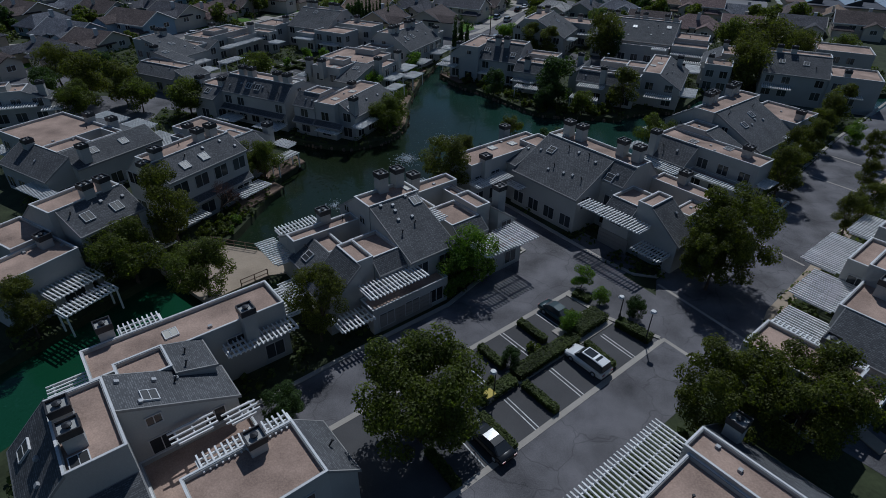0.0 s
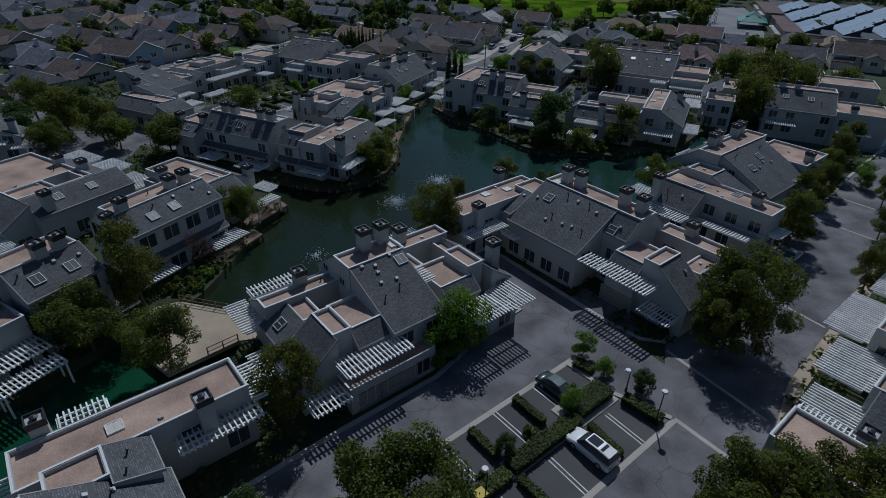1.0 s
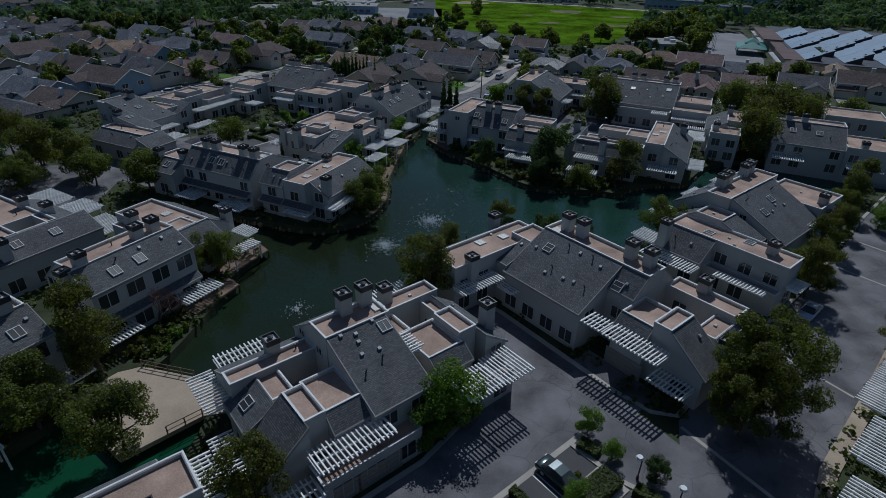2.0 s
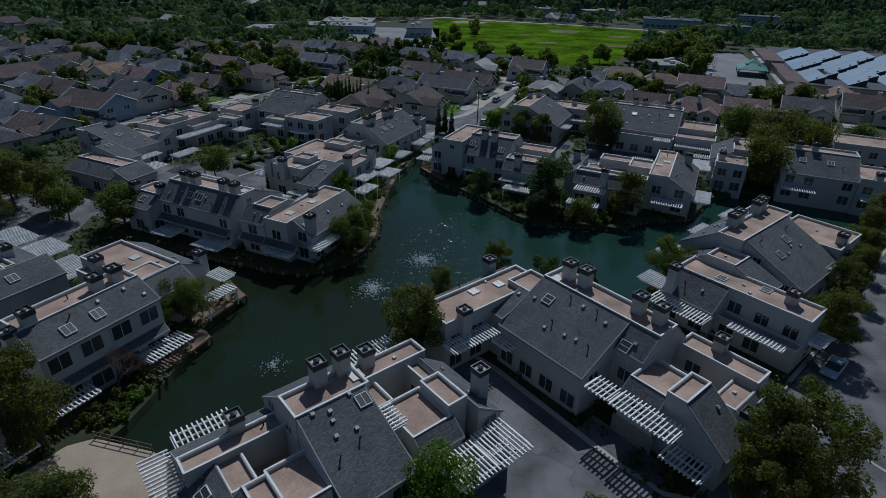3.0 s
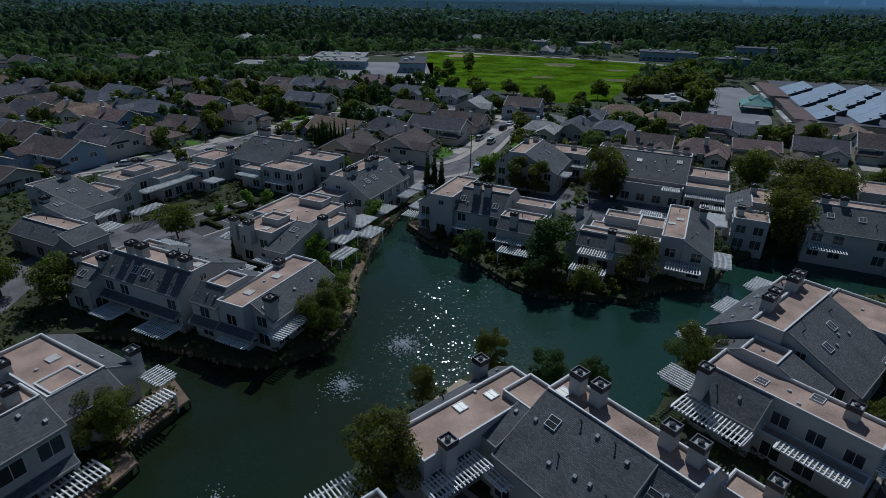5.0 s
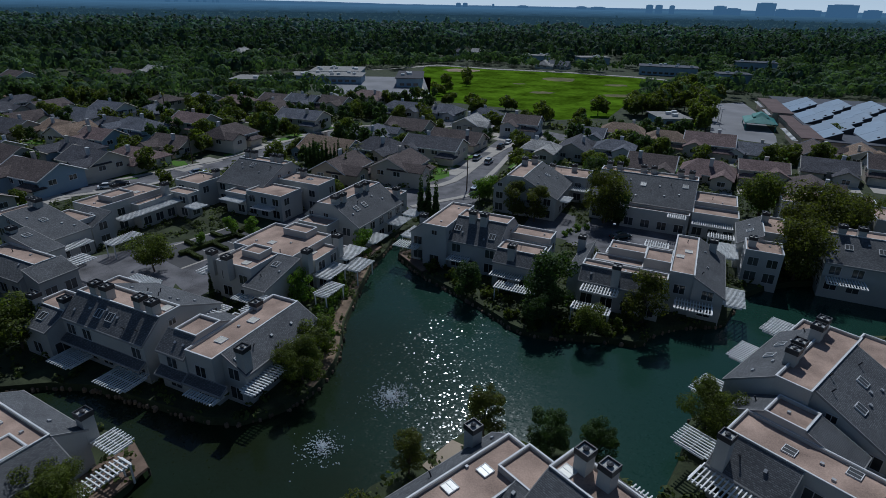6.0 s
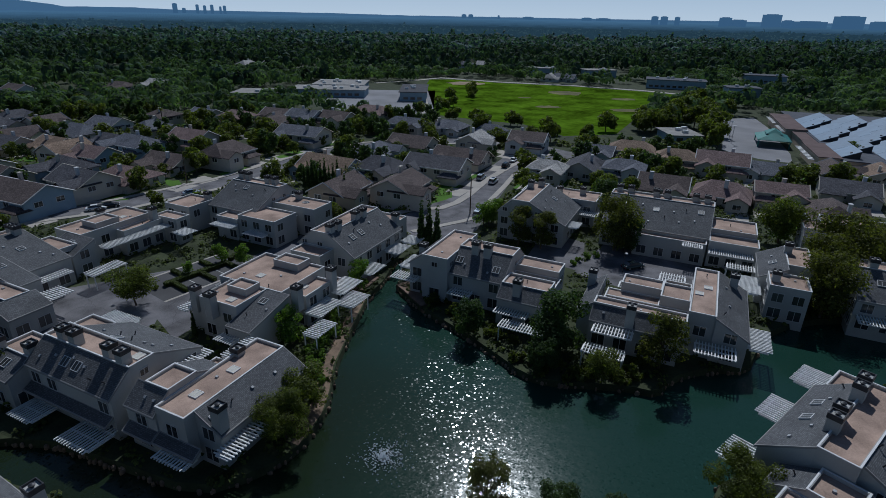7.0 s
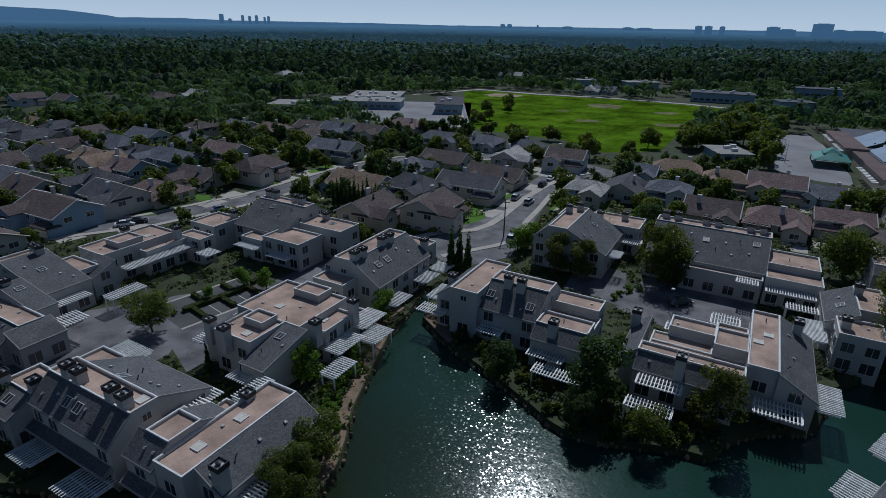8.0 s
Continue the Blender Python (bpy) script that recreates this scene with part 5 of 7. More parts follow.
h.flat(80.0, 28.0, 97.0, 35.0, 6.2).flat(84.0, 35.0, 99.0, 40.0, 6.2).shed(80, 26, 97, 28, 5.2, 6.4, "-v").flat(97, 24, 110, 34, 6)
h.chimneys((86.0, 34.0, 8.4), (92.0, 34.0, 8.4)).vents((84, 30), (90, 31), (94, 26)).pergola(82.0, 20.6, 90.0, 23.8, 3.6, "v").windows(0.15)
h = Townhouse(-80, 103, 21, "grey stucco townhouse with white pergolas beside a parking court", 33)
h.flat(-9.0, 1.2, 0.6, 6.2, 6.2).shed(0.6, 1.0, 4.6, 6.2, 4.6, 6.4, "+u").flat(-6.6, 2.2, -2.0, 5.4, 7.0).flat(-14.0, 0.6, -9.0, 6.0, 5.6)
h.chimneys((3.6, 2.6, 8.0), (-9.2, 3.0, 8.0)).vents((-1.0, 3.6), (-8.0, 4.0), (2.4, 4.6)).pergola(-6.0, -1.6, 2.6, 1.0, 4.2, "v").pergola(3.0, -1.2, 6.6, 0.9, 3.2, "v").pergola(-13.6, -1.8, -7.4, 0.5, 3.8, "v").windows(0.1)


# ---- trees ----
KINDS = {
    "b": tree_kind("broadleaf_tree", LEAF["broad"], "rounded dark green broadleaf tree", "tree", 4.4, 6.6, 1.6, 17500, 0.205, 3, 46, 0.22, (0.17, 0.33)),
    "o": tree_kind("olive_green_tree", LEAF["olive"], "tall olive green tree with an open crown", "tree", 3.6, 8.6, 2.0, 12000, 0.215, 4, 40, 0.22, (0.18, 0.36)),
    "g": tree_kind("bright_green_tree", LEAF["bright"], "fresh bright green young tree", "tree", 2.6, 4.6, 1.2, 6000, 0.2, 5, 18, 0.13),
    "d": tree_kind("dark_green_tree", LEAF["dark"], "dense dark green tree", "tree", 3.4, 7.0, 1.0, 12000, 0.22, 6, 40, 0.22, (0.18, 0.36)),
    "w": tree_kind("willowy_tree", LEAF["olive"], "spreading olive green tree with drooping sprays", "tree", 5.2, 8.2, 2.4, 12500, 0.27, 7, 54, 0.26, (0.16, 0.32)),
    "B": tree_kind("broadleaf_tree", LEAF["broad"], "large rounded olive green tree beside the parking court", "tree", 4.4, 6.6, 1.6, 30000, 0.19, 3, 80, 0.24, (0.13, 0.27)),
    "W": tree_kind("willowy_tree", LEAF["gold"], "spreading yellow-olive tree with drooping sprays", "tree", 5.2, 8.2, 2.4, 23000, 0.225, 7, 80, 0.26, (0.12, 0.25)),
    "bf": tree_kind("broadleaf_tree", LEAF["broad"], "rounded dark green broadleaf tree", "tree", 4.4, 6.6, 1.6, 5200, 0.36, 23, 28),
    "of": tree_kind("olive_green_tree", LEAF["olive"], "tall olive green tree with an open crown", "tree", 3.6, 8.6, 2.0, 3800, 0.36, 24, 22),
    "df": tree_kind("dark_green_tree", LEAF["dark"], "dense dark green tree", "tree", 3.4, 7.0, 1.0, 4000, 0.36, 26, 24),
    "wf": tree_kind("willowy_tree", LEAF["olive"], "spreading olive green tree with drooping sprays", "tree", 5.2, 8.2, 2.4, 6200, 0.36, 27, 32, 0.26),
    "gf": tree_kind("bright_green_tree", LEAF["bright"], "fresh bright green young tree", "tree", 2.6, 4.6, 1.2, 1900, 0.34, 25, 18, 0.13),
    "s": tree_kind("garden_shrub", LEAF["broad"], "low rounded garden shrub", "shrub", 1.1, 1.3, 0.1, 400, 0.27, 8, 7, 0.05),
    "y": tree_kind("yellow_green_shrub", LEAF["bright"], "low yellow-green garden shrub", "shrub", 1.0, 1.4, 0.1, 360, 0.27, 9, 7, 0.05),
    "c": cypress_kind(10),
    "p": palm_kind(11),
    "f": tree_kind("street_tree", LEAF["broad"], "rounded green street tree", "tree", 3.2, 4.8, 1.4, 820, 0.66, 12, 14, 0.16),
    "k": tree_kind("garden_tree", LEAF["dark"], "dark green garden tree", "tree", 3.0, 5.2, 0.8, 740, 0.68, 13, 14, 0.15),
}
turns = random.Random(77)


def plant(kind, rows, group):
    for x, y, s in rows:
        k = s * turns.uniform(0.93, 1.07)
        stretch = Matrix.Diagonal((k * turns.uniform(0.92, 1.08), k, k * turns.uniform(0.94, 1.06), 1))
        far = kind in "bodwg" and y > 106
        tagged(copy_thing(KINDS[kind + "f" if far else kind], pose(x, y, 0 if kind not in "sy" else -0.05, 0, 0, turns.uniform(0, 360)) @ stretch), group=group)


plant("b", [(-26.4, 50.4, 0.9), (-28.4, 81.2, 0.85), (-10.4, 102.6, 0.85), (-9.6, 108.5, 0.8), (-51, 110, 0.9), (-44, 134.5, 0.9), (-62, 112, 0.9), (54.6, 81.6, 0.72), (84.5, 167.5, 1.15), (114, 162.5, 1.0), (30, 114.6, 0.6), (38, 93.2, 0.85), (-35.9, 53.2, 0.9)], "trees round the lake")
plant("W", [(30.6, 31.0, 0.95), (34.6, 55.6, 1.0), (32.2, 53.2, 0.85)], "trees round the lake")
plant("w", [(-74, 116, 1.0), (72.4, 133.6, 1.1), (90, 148, 1.0), (82, 145.5, 1.25), (76.4, 140.5, 1.1), (45.2, 161.6, 1.15)], "trees round the lake")
plant("o", [(-12.2, 43.4, 0.85), (39.2, 118.2, 0.98), (29.4, 162, 0.9), (24.7, 163.5, 0.85), (-66.5, 115, 0.9), (-41.7, 43.4, 0.7), (0.6, 73.8, 1.12), (-33.6, 60.4, 1.12), (4.0, 87.4, 0.55), (12.4, 92.9, 0.68), (60, 87, 0.7), (64.8, 91.6, 0.75), (70, 98.6, 0.7), (76, 105.6, 0.75), (82.4, 112.6, 0.75), (56, 65.4, 0.6), (52.9, 77.8, 0.85), (61, 69.6, 0.62), (68, 80, 0.5), (76, 90.8, 0.62)], "trees round the lake")
plant("d", [(-13.2, 32.8, 0.55), (25, 122.4, 1.2), (23.4, 119.6, 0.9), (49.6, 186, 1.1), (12.2, 126.4, 0.75), (19.2, 90.2, 0.76), (47.5, 160.3, 1.0), (-82, 114, 0.8), (-86, 120, 0.9), (24.2, 89.3, 0.62)], "trees round the lake")
plant("g", [(4.0, 53.9, 1.25), (1.9, 51.9, 0.9), (-14.8, 123.4, 1.0), (-7.2, 141.4, 0.95), (18, 175.6, 1.1), (84.5, 168, 1.3), (19.4, 177, 0.9)], "trees round the lake")
plant("c", [(3.6, 159.7, 1.4), (5.2, 159.8, 1.52), (6.9, 159.6, 1.45), (-44.5, 176.5, 1.0), (-20, 190, 0.9), (-17.5, 191, 1.0), (-30, 124.8, 0.65)], "cypress trees")
plant("c", [(-31 + 1.25 * i, 203.6 - 0.35 * i, 0.95 + 0.12 * (i % 3)) for i in range(11)], "cypress row")
plant("p", [(-18, 199, 1.0), (-15.6, 201.5, 1.1), (-108, 284, 1.2), (-13, 197, 0.9), (-50, 300, 1.1)], "palms")
bare_tree(-31.0, 68.6, 6.4, 15)
bank = random.Random(5)
plant("y", [(38.2, 157.0, 1.0), (40.4, 157.8, 0.9), (36.2, 155.4, 0.9), (34.6, 153.6, 0.8), (-27.4, 77.6, 0.9), (-28.6, 67.2, 0.9), (-28.4, 64.9, 0.7)], "bank planting")
plant("s", [(-29.3, 64.4, 0.9), (-30.2, 65.6, 1.1), (-28.9, 66.0, 0.8), (-31.6, 64.9, 1.0), (-30.4, 67.4, 1.0), (-32.4, 63.8, 0.9), (-28.2, 68.4, 0.8), (-30.8, 63.6, 0.8)], "bank planting")
plant("s", [(5 + 33 * (k := i / 34) + bank.uniform(-1, 1.6), 136 - 22 * min(1, 1.9 * k) + bank.uniform(0.8, 5.0), bank.uniform(0.7, 1.5)) for i in range(34)], "bank planting")
plant("y", [(-9.6 + bank.uniform(-2.6, 1.0), 103 + 35 * i / 56, bank.uniform(0.5, 1.1)) for i in range(56)], "bank planting")
plant("s", [(-29 - bank.uniform(0.5, 2.2), 66 + 16 * i / 12, bank.uniform(0.5, 0.9)) for i in range(12)], "bank planting")
plant("f", [(23.6, 286, 1.7), (27, 406, 1.6), (13, 388, 1.2), (131, 208, 1.0), (156, 249, 1.3), (26, 392, 1.0), (-8, 314, 1.1), (-2, 333, 1.1), (6.7, 356, 1.1), (14.6, 362, 1.1), (10, 350, 1.0), (81, 298, 1.5), (102, 300, 1.7), (97, 296, 1.5), (109, 306, 1.8), (122, 288, 2.0), (127, 293, 2.0), (118, 280, 1.6), (131, 305, 1.9), (140, 330, 1.8), (108, 301, 1.7), (114, 311, 1.8), (121, 321, 1.9), (128, 333, 1.9), (135, 345, 1.9), (116, 266, 1.6), (119, 276, 1.6), (122, 286, 1.5), (126, 311, 1.8), (141, 355, 1.9), (146, 364, 1.9), (98, 303, 1.5), (153, 372, 1.8), (160, 350, 1.6), (40, 309, 1.2), (43, 308, 0.9), (53, 289, 1.3), (56, 286, 0.9), (68, 280, 1.1), (97, 303, 1.4), (103, 316, 1.5), (12, 322, 0.9), (15, 321, 1.1), (26, 262, 1.2), (44, 272, 1.3), (52, 274, 1.3)], "park trees")


def ground_cover(clumps, seed):
    """Low planting on the open ground round the townhouses, in one mesh."""
    rng = random.Random(seed)
    roads = [[LOT(u, v) for u, v in ((-30, -8), (24, -8), (24, 1), (33, 6.6), (50, 7.6), (75, 8.6), (103, 11.5), (160, 14), (160, 3.5), (103, 0.5), (75, -2.2), (50, -4.2), (38, -4.9), (31, -6.4), (27, -30))],
             [LOT(u, v) for u, v in ((-30, -7), (25, -7), (25, 0.4), (30.6, 4.2), (31.6, 15), (32.2, 31), (31, 38.6), (25, 38.6), (24.6, 21.5), (18.6, 21), (9.6, 19), (-2, 19), (-30, 17.6))],
             band([(-150, 150), (-100, 172), (-75, 187), (-56, 209), (-42, 234)], 16),
             [(-43, 135), (-52, 146), (-30, 163), (-22, 152)],
             [(-42, 134), (-34, 150), (-24, 168), (-14, 162), (-26, 140), (-33, 124)], [(-70, 118), (-52, 112), (-38, 128), (-42, 150), (-60, 140)], [(34, 150), (44, 165), (62, 160), (58, 142), (48, 138)], [(26, 158), (32, 172), (40, 166), (36, 150)],
             [(-8, 180), (9.6, 200), (21, 226), (34, 258), (28, 207), (17, 170), (4, 164)], [(-108, 137), (-96, 148), (-84, 136), (-78, 122), (-60, 122), (-58, 104), (-70, 98), (-84, 104), (-103, 128)], SHORE, [(-35.4, 56.0), (-30.6, 51.0), (-22.0, 53.5), (-17.4, 55.2), (-17.1, 57.8), (-25.7, 62.1), (-30.0, 61.8), (-32.3, 60.9)]]
    verts, faces, made = [], [], 0
    while made < clumps:
        x, y = rng.uniform(-105, 120), rng.uniform(15, 205)
        if abs(x - 5) > 22 + 0.62 * y or any(inside_of(x, y, r) for r in roads):
            continue
        hit = False
        for to, masses in FOOTPRINTS:
            ox, oy = to(0, 0)
            ux, uy = to(1, 0)
            c, s = ux - ox, uy - oy
            u, v = (x - ox) * c + (y - oy) * s, -(x - ox) * s + (y - oy) * c
            if any(m[0] < u < m[2] and m[1] < v < m[3] for m in masses):
                hit = True
                break
        if hit:
            continue
        made += 1
        r, hgt = rng.uniform(0.35, 1.0), rng.uniform(0.25, 1.3)
        for _ in range(13):
            d = Vector((rng.gauss(0, 1), rng.gauss(0, 1), abs(rng.gauss(0, 1)))).normalized()
            c = Vector((x + d.x * r, y + d.y * r, d.z * hgt))
            q = (d + Vector((rng.uniform(-0.5, 0.5), rng.uniform(-0.5, 0.5), 0.4))).to_track_quat("Z", "Y").to_matrix() @ Matrix.Rotation(rng.uniform(0, 6.28), 3, "Z")
            sz, n = rng.uniform(0.25, 0.5), len(verts)
            verts += [c + q @ Vector((a * sz, b * sz, 0)) for a, b in ((-0.5, -0.4), (0.5, -0.35), (0.6, 0.35), (-0.4, 0.45))]
            faces.append((n, n + 1, n + 2, n + 3))
    tagged(new("ground_cover", meshed("ground_cover", verts, faces, LEAF["hedge"])), "low green shrubs and ground cover round the houses", "planting", kind="stuff")


def inside_of(x, y, pts):
    inside = False
    for i, (a, b) in enumerate(pts):
        c, d = pts[i - 1]
        if (b > y) != (d > y) and x < (c - a) * (y - b) / (d - b) + a:
            inside = not inside
    return inside


ground_cover(4800, 61)

# ---- houses of the suburb ----
def hip_roof(bm, L, D, eave, rise, over=0.5, hip=0.0, z0=0.0):
    """A gable roof (hip 0) or hipped roof over a rectangle, with thickness."""
    a, b = L / 2 + over, D / 2 + over
    r = L / 2 + over * (hip == 0) - hip
    drop = over * rise / (D / 2)
    low = [(-a, -b), (a, -b), (a, b), (-a, b)]
    for dz in (0.0, -0.18):
        v = [bm.verts.new((x, y, eave - drop + dz)) for x, y in low]
        t = [bm.verts.new((-r, 0, eave + rise + dz)), bm.verts.new((r, 0, eave + rise + dz))]
        for f in ((v[0], v[1], t[1], t[0]), (v[2], v[3], t[0], t[1]), (v[1], v[2], t[1]), (v[3], v[0], t[0])):
            if len(f) == 4 or hip:
                bm.faces.new(f)
    bmesh.ops.recalc_face_normals(bm, faces=bm.faces)
    uv = bm.loops.layers.uv.verify()
    for f in bm.faces:
        across = Vector((0, 0, 1)).cross(f.normal)
        across = across.normalized() if across.length > 1e-4 else Vector((1, 0, 0))
        down = across.cross(f.normal)
        for loop in f.loops:
            loop[uv].uv = (loop.vert.co.dot(across), loop.vert.co.dot(down))


def suburban_house(x, y, th, L, D, roof, wall, seed):
    rng = random.Random(seed)
    tall = rng.random() < 0.55
    eave, rise = (4.6 if tall else 3.0), D / 2 * rng.uniform(0.42, 0.56)
    colour = ("brown", "grey", "rosy", "charcoal", "tan", "pale grey")[roof]
    root = tagged(new("house"), f"{'two-storey' if tall else 'single-storey'} {('cream', 'blue-grey', 'pale grey', 'tan')[wall]} house with a {colour} shingle roof", "house", "suburban houses")
    root.matrix_basis = pose(x, y, 0, 0, 0, th + rng.uniform(-4, 4))
    hip = D * 0.35 if rng.random() < 0.35 else 0.0
    bm = boxes((-L / 2, -D / 2, -0.1, L / 2, D / 2, eave))
    if not hip:
        for s in (-1, 1):
            v = [bm.verts.new((s * L / 2, -D / 2, eave)), bm.verts.new((s * L / 2, D / 2, eave)), bm.verts.new((s * L / 2, 0, eave + rise))]
            bm.faces.new(v)
    part("wall", bm, WALLS[wall], root)
    bm = bmesh.new()
    hip_roof(bm, L, D, eave, rise, hip=hip)
    part("roof", bm, ROOFS[roof], root)
    drop = 0.5 * rise / (D / 2)
    bm = bmesh.new()
    for s in (-1, 1):
        box(bm, -L / 2 - 0.5, s * (D / 2 + 0.52) - 0.04, eave - drop - 0.24, L / 2 + 0.5, s * (D / 2 + 0.52) + 0.04, eave - drop + 0.06)
        if not hip:
            for side in (-1, 1):
                tube(bm, (s * (L / 2 + 0.54), side * (D / 2 + 0.5), eave - drop), (s * (L / 2 + 0.54), 0, eave + rise + 0.03), 0.13, 0.13, 4)
    part("fascia", bm, COPING if seed % 3 else WALLS[0], root, "pale painted fascia boards")
    # a front wing with its own gable, and a lower garage
    w, out = rng.uniform(5.0, 6.4), rng.uniform(2.5, 4.5)
    off = rng.choice((-1, 1)) * (L / 2 - w / 2)
    e2 = eave - rng.choice((0.0, 0.6))
    bm = boxes((off - w / 2, -D / 2 - out, -0.1, off + w / 2, -D / 2 + 0.05, e2 - 0.02))
    v = [bm.verts.new((off - w / 2, -D / 2 - out, e2 - 0.02)), bm.verts.new((off + w / 2, -D / 2 - out, e2 - 0.02)), bm.verts.new((off, -D / 2 - out, e2 + w * 0.25))]
    bm.faces.new(v)
    part("front_wing", bm, WALLS[wall], root)
    bm = bmesh.new()
    hip_roof(bm, out + D / 2, w, e2, w * 0.25, 0.4)
    part("roof", bm, ROOFS[roof], root, "", pose(off, -D / 2 - out / 2 + D / 4, 0.03, 0, 0, 90))
    g = -math.copysign(1, off)
    gx = g * (L / 2 - 2.8)
    bm = boxes((gx - 2.8, -D / 2 - 1.6, -0.1, gx + 2.8, -D / 2 + 0.05, 2.6))
    part("garage", bm, WALLS[wall], root)
    bm = bmesh.new()
    hip_roof(bm, 6.0, 3.6, 2.6, 0.9, 0.3, 1.2)
    part("roof", bm, ROOFS[roof], root, "", pose(gx, -D / 2 - 0.4, 0.05))
    part("garage_door", boxes((gx - 2.3, -D / 2 - 1.66, 0, gx + 2.3, -D / 2 - 1.58, 2.1)), COPING if wall else WALLS[0], root, "pale garage door")
    cx, cy = rng.uniform(-L / 3, L / 3), rng.choice((-1, 1)) * D * 0.2
    bm = boxes((cx - 0.5, cy - 0.35, 1, cx + 0.5, cy + 0.35, eave + rise + 0.7), (cx - 0.58, cy - 0.43, eave + rise + 0.7, cx + 0.58, cy + 0.43, eave + rise + 0.85))
    part("chimney", bm, WALLS[2] if seed % 4 else WALLS[0], root, "plain stucco chimney")
    spots = [(off, -D / 2 - out, 180, e2 - 1.3)] + [(L * k, -D / 2, 180, eave - 1.3) for k in (-0.12, 0.12)]
    spots += [(s * L / 2, D * k, -90 * s, eave - 1.3) for s in (-1, 1) for k in (-0.22, 0.22)]
    if th == 64:
        spots = [w for w in spots if w[0] < L / 2]
    else:
        spots = [w for w in spots if w[1] < D / 2]
    for wx, wy, turn, wz in spots:
        child("window", window_data(2.1, 1.4, True)[2], root, "", pose(wx, wy, wz, 0, 0, turn))
    return root


SUBURB_WEST = [
    (-94.5, 182.5, -26, 17, 12, 0, 1), (-129.7, 213.5, -26, 14, 11, 1, 0), (-88.2, 195.5, -26, 15, 11, 3, 0),
    (-142.3, 243.1, -26, 14, 11, 3, 0), (-131.3, 265.3, -26, 15, 11, 1, 2), (-129.9, 283.9, -26, 15, 10, 1, 2), (-148.4, 256.3, 64, 13, 10, 0, 0),
    (-113.7, 229.3, 64, 13, 10, 4, 0), (-101.3, 223.6, -26, 12, 9, 2, 1), (-97.3, 240.4, -26, 16, 11, 1, 1), (-81.4, 205.2, -26, 15, 11, 2, 0),
    (-77.2, 222.2, -26, 14, 11, 0, 0)]
SUBURB_MIDDLE = [
    (-82.0, 251.6, -26, 15, 10, 2, 0), (-62.3, 229.8, 64, 15, 11, 0, 0),
    (-81.1, 297.7, -26, 14, 10, 2, 0), (-64.7, 294.9, 64, 14, 10, 0, 0), (-109.8, 277.7, 64, 12, 10, 1, 0),
    (-113.1, 297.3, -26, 12, 9, 0, 0), (-101.1, 311.6, -26, 13, 9, 1, 0), (-68.6, 314.9, -26, 13, 10, 0, 0), (-44.7, 262.5, -26, 18, 11, 1, 0)]
SUBURB_NORTH = [
    (-52.2, 300.8, -26, 14, 10, 1, 2), (-37.9, 297.6, -26, 14, 10, 0, 0), (-24.4, 317.3, -26, 17, 11, 2, 0), (-26.6, 221.0, -26, 18, 11, 4, 1),
    (-15.4, 242.1, 64, 15, 11, 1, 2), (-2.7, 256.2, -26, 16, 10, 0, 0), (-6.0, 286.2, -26, 18, 9, 1, 0), (11.6, 289.6, -26, 14, 11, 1, 2),
    (14.8, 235.1, -26, 18, 10, 0, 0), (6.8, 218.0, -26, 18, 11, 3, 0), (-9.8, 213.9, -26, 14, 11, 3, 0), (-3.1, 195.0, 64, 14, 11, 0, 0)]
SUBURB_EAST = [
    (20.3, 255.1, 64, 13, 10, 5, 0), (40.8, 258.4, -26, 13, 11, 0, 2), (53.1, 223.5, 64, 15, 11, 3, 0), (63.3, 244.8, -26, 11, 10, 1, 1), (75.0, 244.4, -26, 15, 11, 4, 0),
    (86.5, 232.9, -26, 13, 10, 4, 0), (99.3, 227.9, -26, 15, 11, 2, 0), (110.9, 224.6, -26, 12, 10, 1, 2), (64.6, 218.5, -26, 12, 10, 1, 2), (71.7, 204.5, -26, 13, 11, 0, 0)]
SUBURB_FAR = [
    (85.4, 197.7, -26, 14, 11, 2, 0), (99.5, 195.0, -26, 12, 8, 2, 0), (104.7, 180.7, 64, 15, 11, 0, 0), (40.4, 216.4, -26, 11, 8, 5, 0), (-98.7, 164.7, -26, 14, 10, 0, 0),
    (-185.4, 279.3, -26, 13, 10, 3, 0), (-170.7, 287.8, 64, 13, 10, 3, 0), (28.4, 281.1, -26, 12, 9, 1, 0), (132.4, 222.0, 64, 14, 10, 0, 0), (146.4, 219.7, 64, 14, 10, 4, 0), (124, 203, -26, 14, 11, 3, 0), (140, 198, -26, 14, 11, 0, 0)]
SUBURB_CORNER = [
    (-111, 174, -26, 17, 11, 1, 1), (-113, 198, -26, 15, 11, 0, 0), (-104, 152, -26, 15, 11, 3, 3), (-124.5, 184, 64, 14, 10, 1, 1), (-144, 222, 64, 14, 11, 0, 0),
    (-167, 250, -26, 15, 11, 3, 0), (-160, 236, 64, 13, 10, 1, 0), (-112, 133, 64, 15, 10, 0, 0), (-138, 196, -26, 15, 11, 0, 3), (-151, 276, 64, 13, 10, 0, 0), (-182, 262, 64, 13, 10, 1, 0), (-130, 158, -26, 16, 11, 3, 3), (-158, 208, -26, 15, 11, 3, 0)]
ALL_HOUSES = SUBURB_WEST + SUBURB_MIDDLE + SUBURB_NORTH + SUBURB_EAST + SUBURB_FAR + SUBURB_CORNER
for n, row in enumerate(ALL_HOUSES):
    suburban_house(*row, 100 + n)

# gardens: lawns, drives and trees between the houses
spread = random.Random(31)
built = [r[:2] for r in ALL_HOUSES]


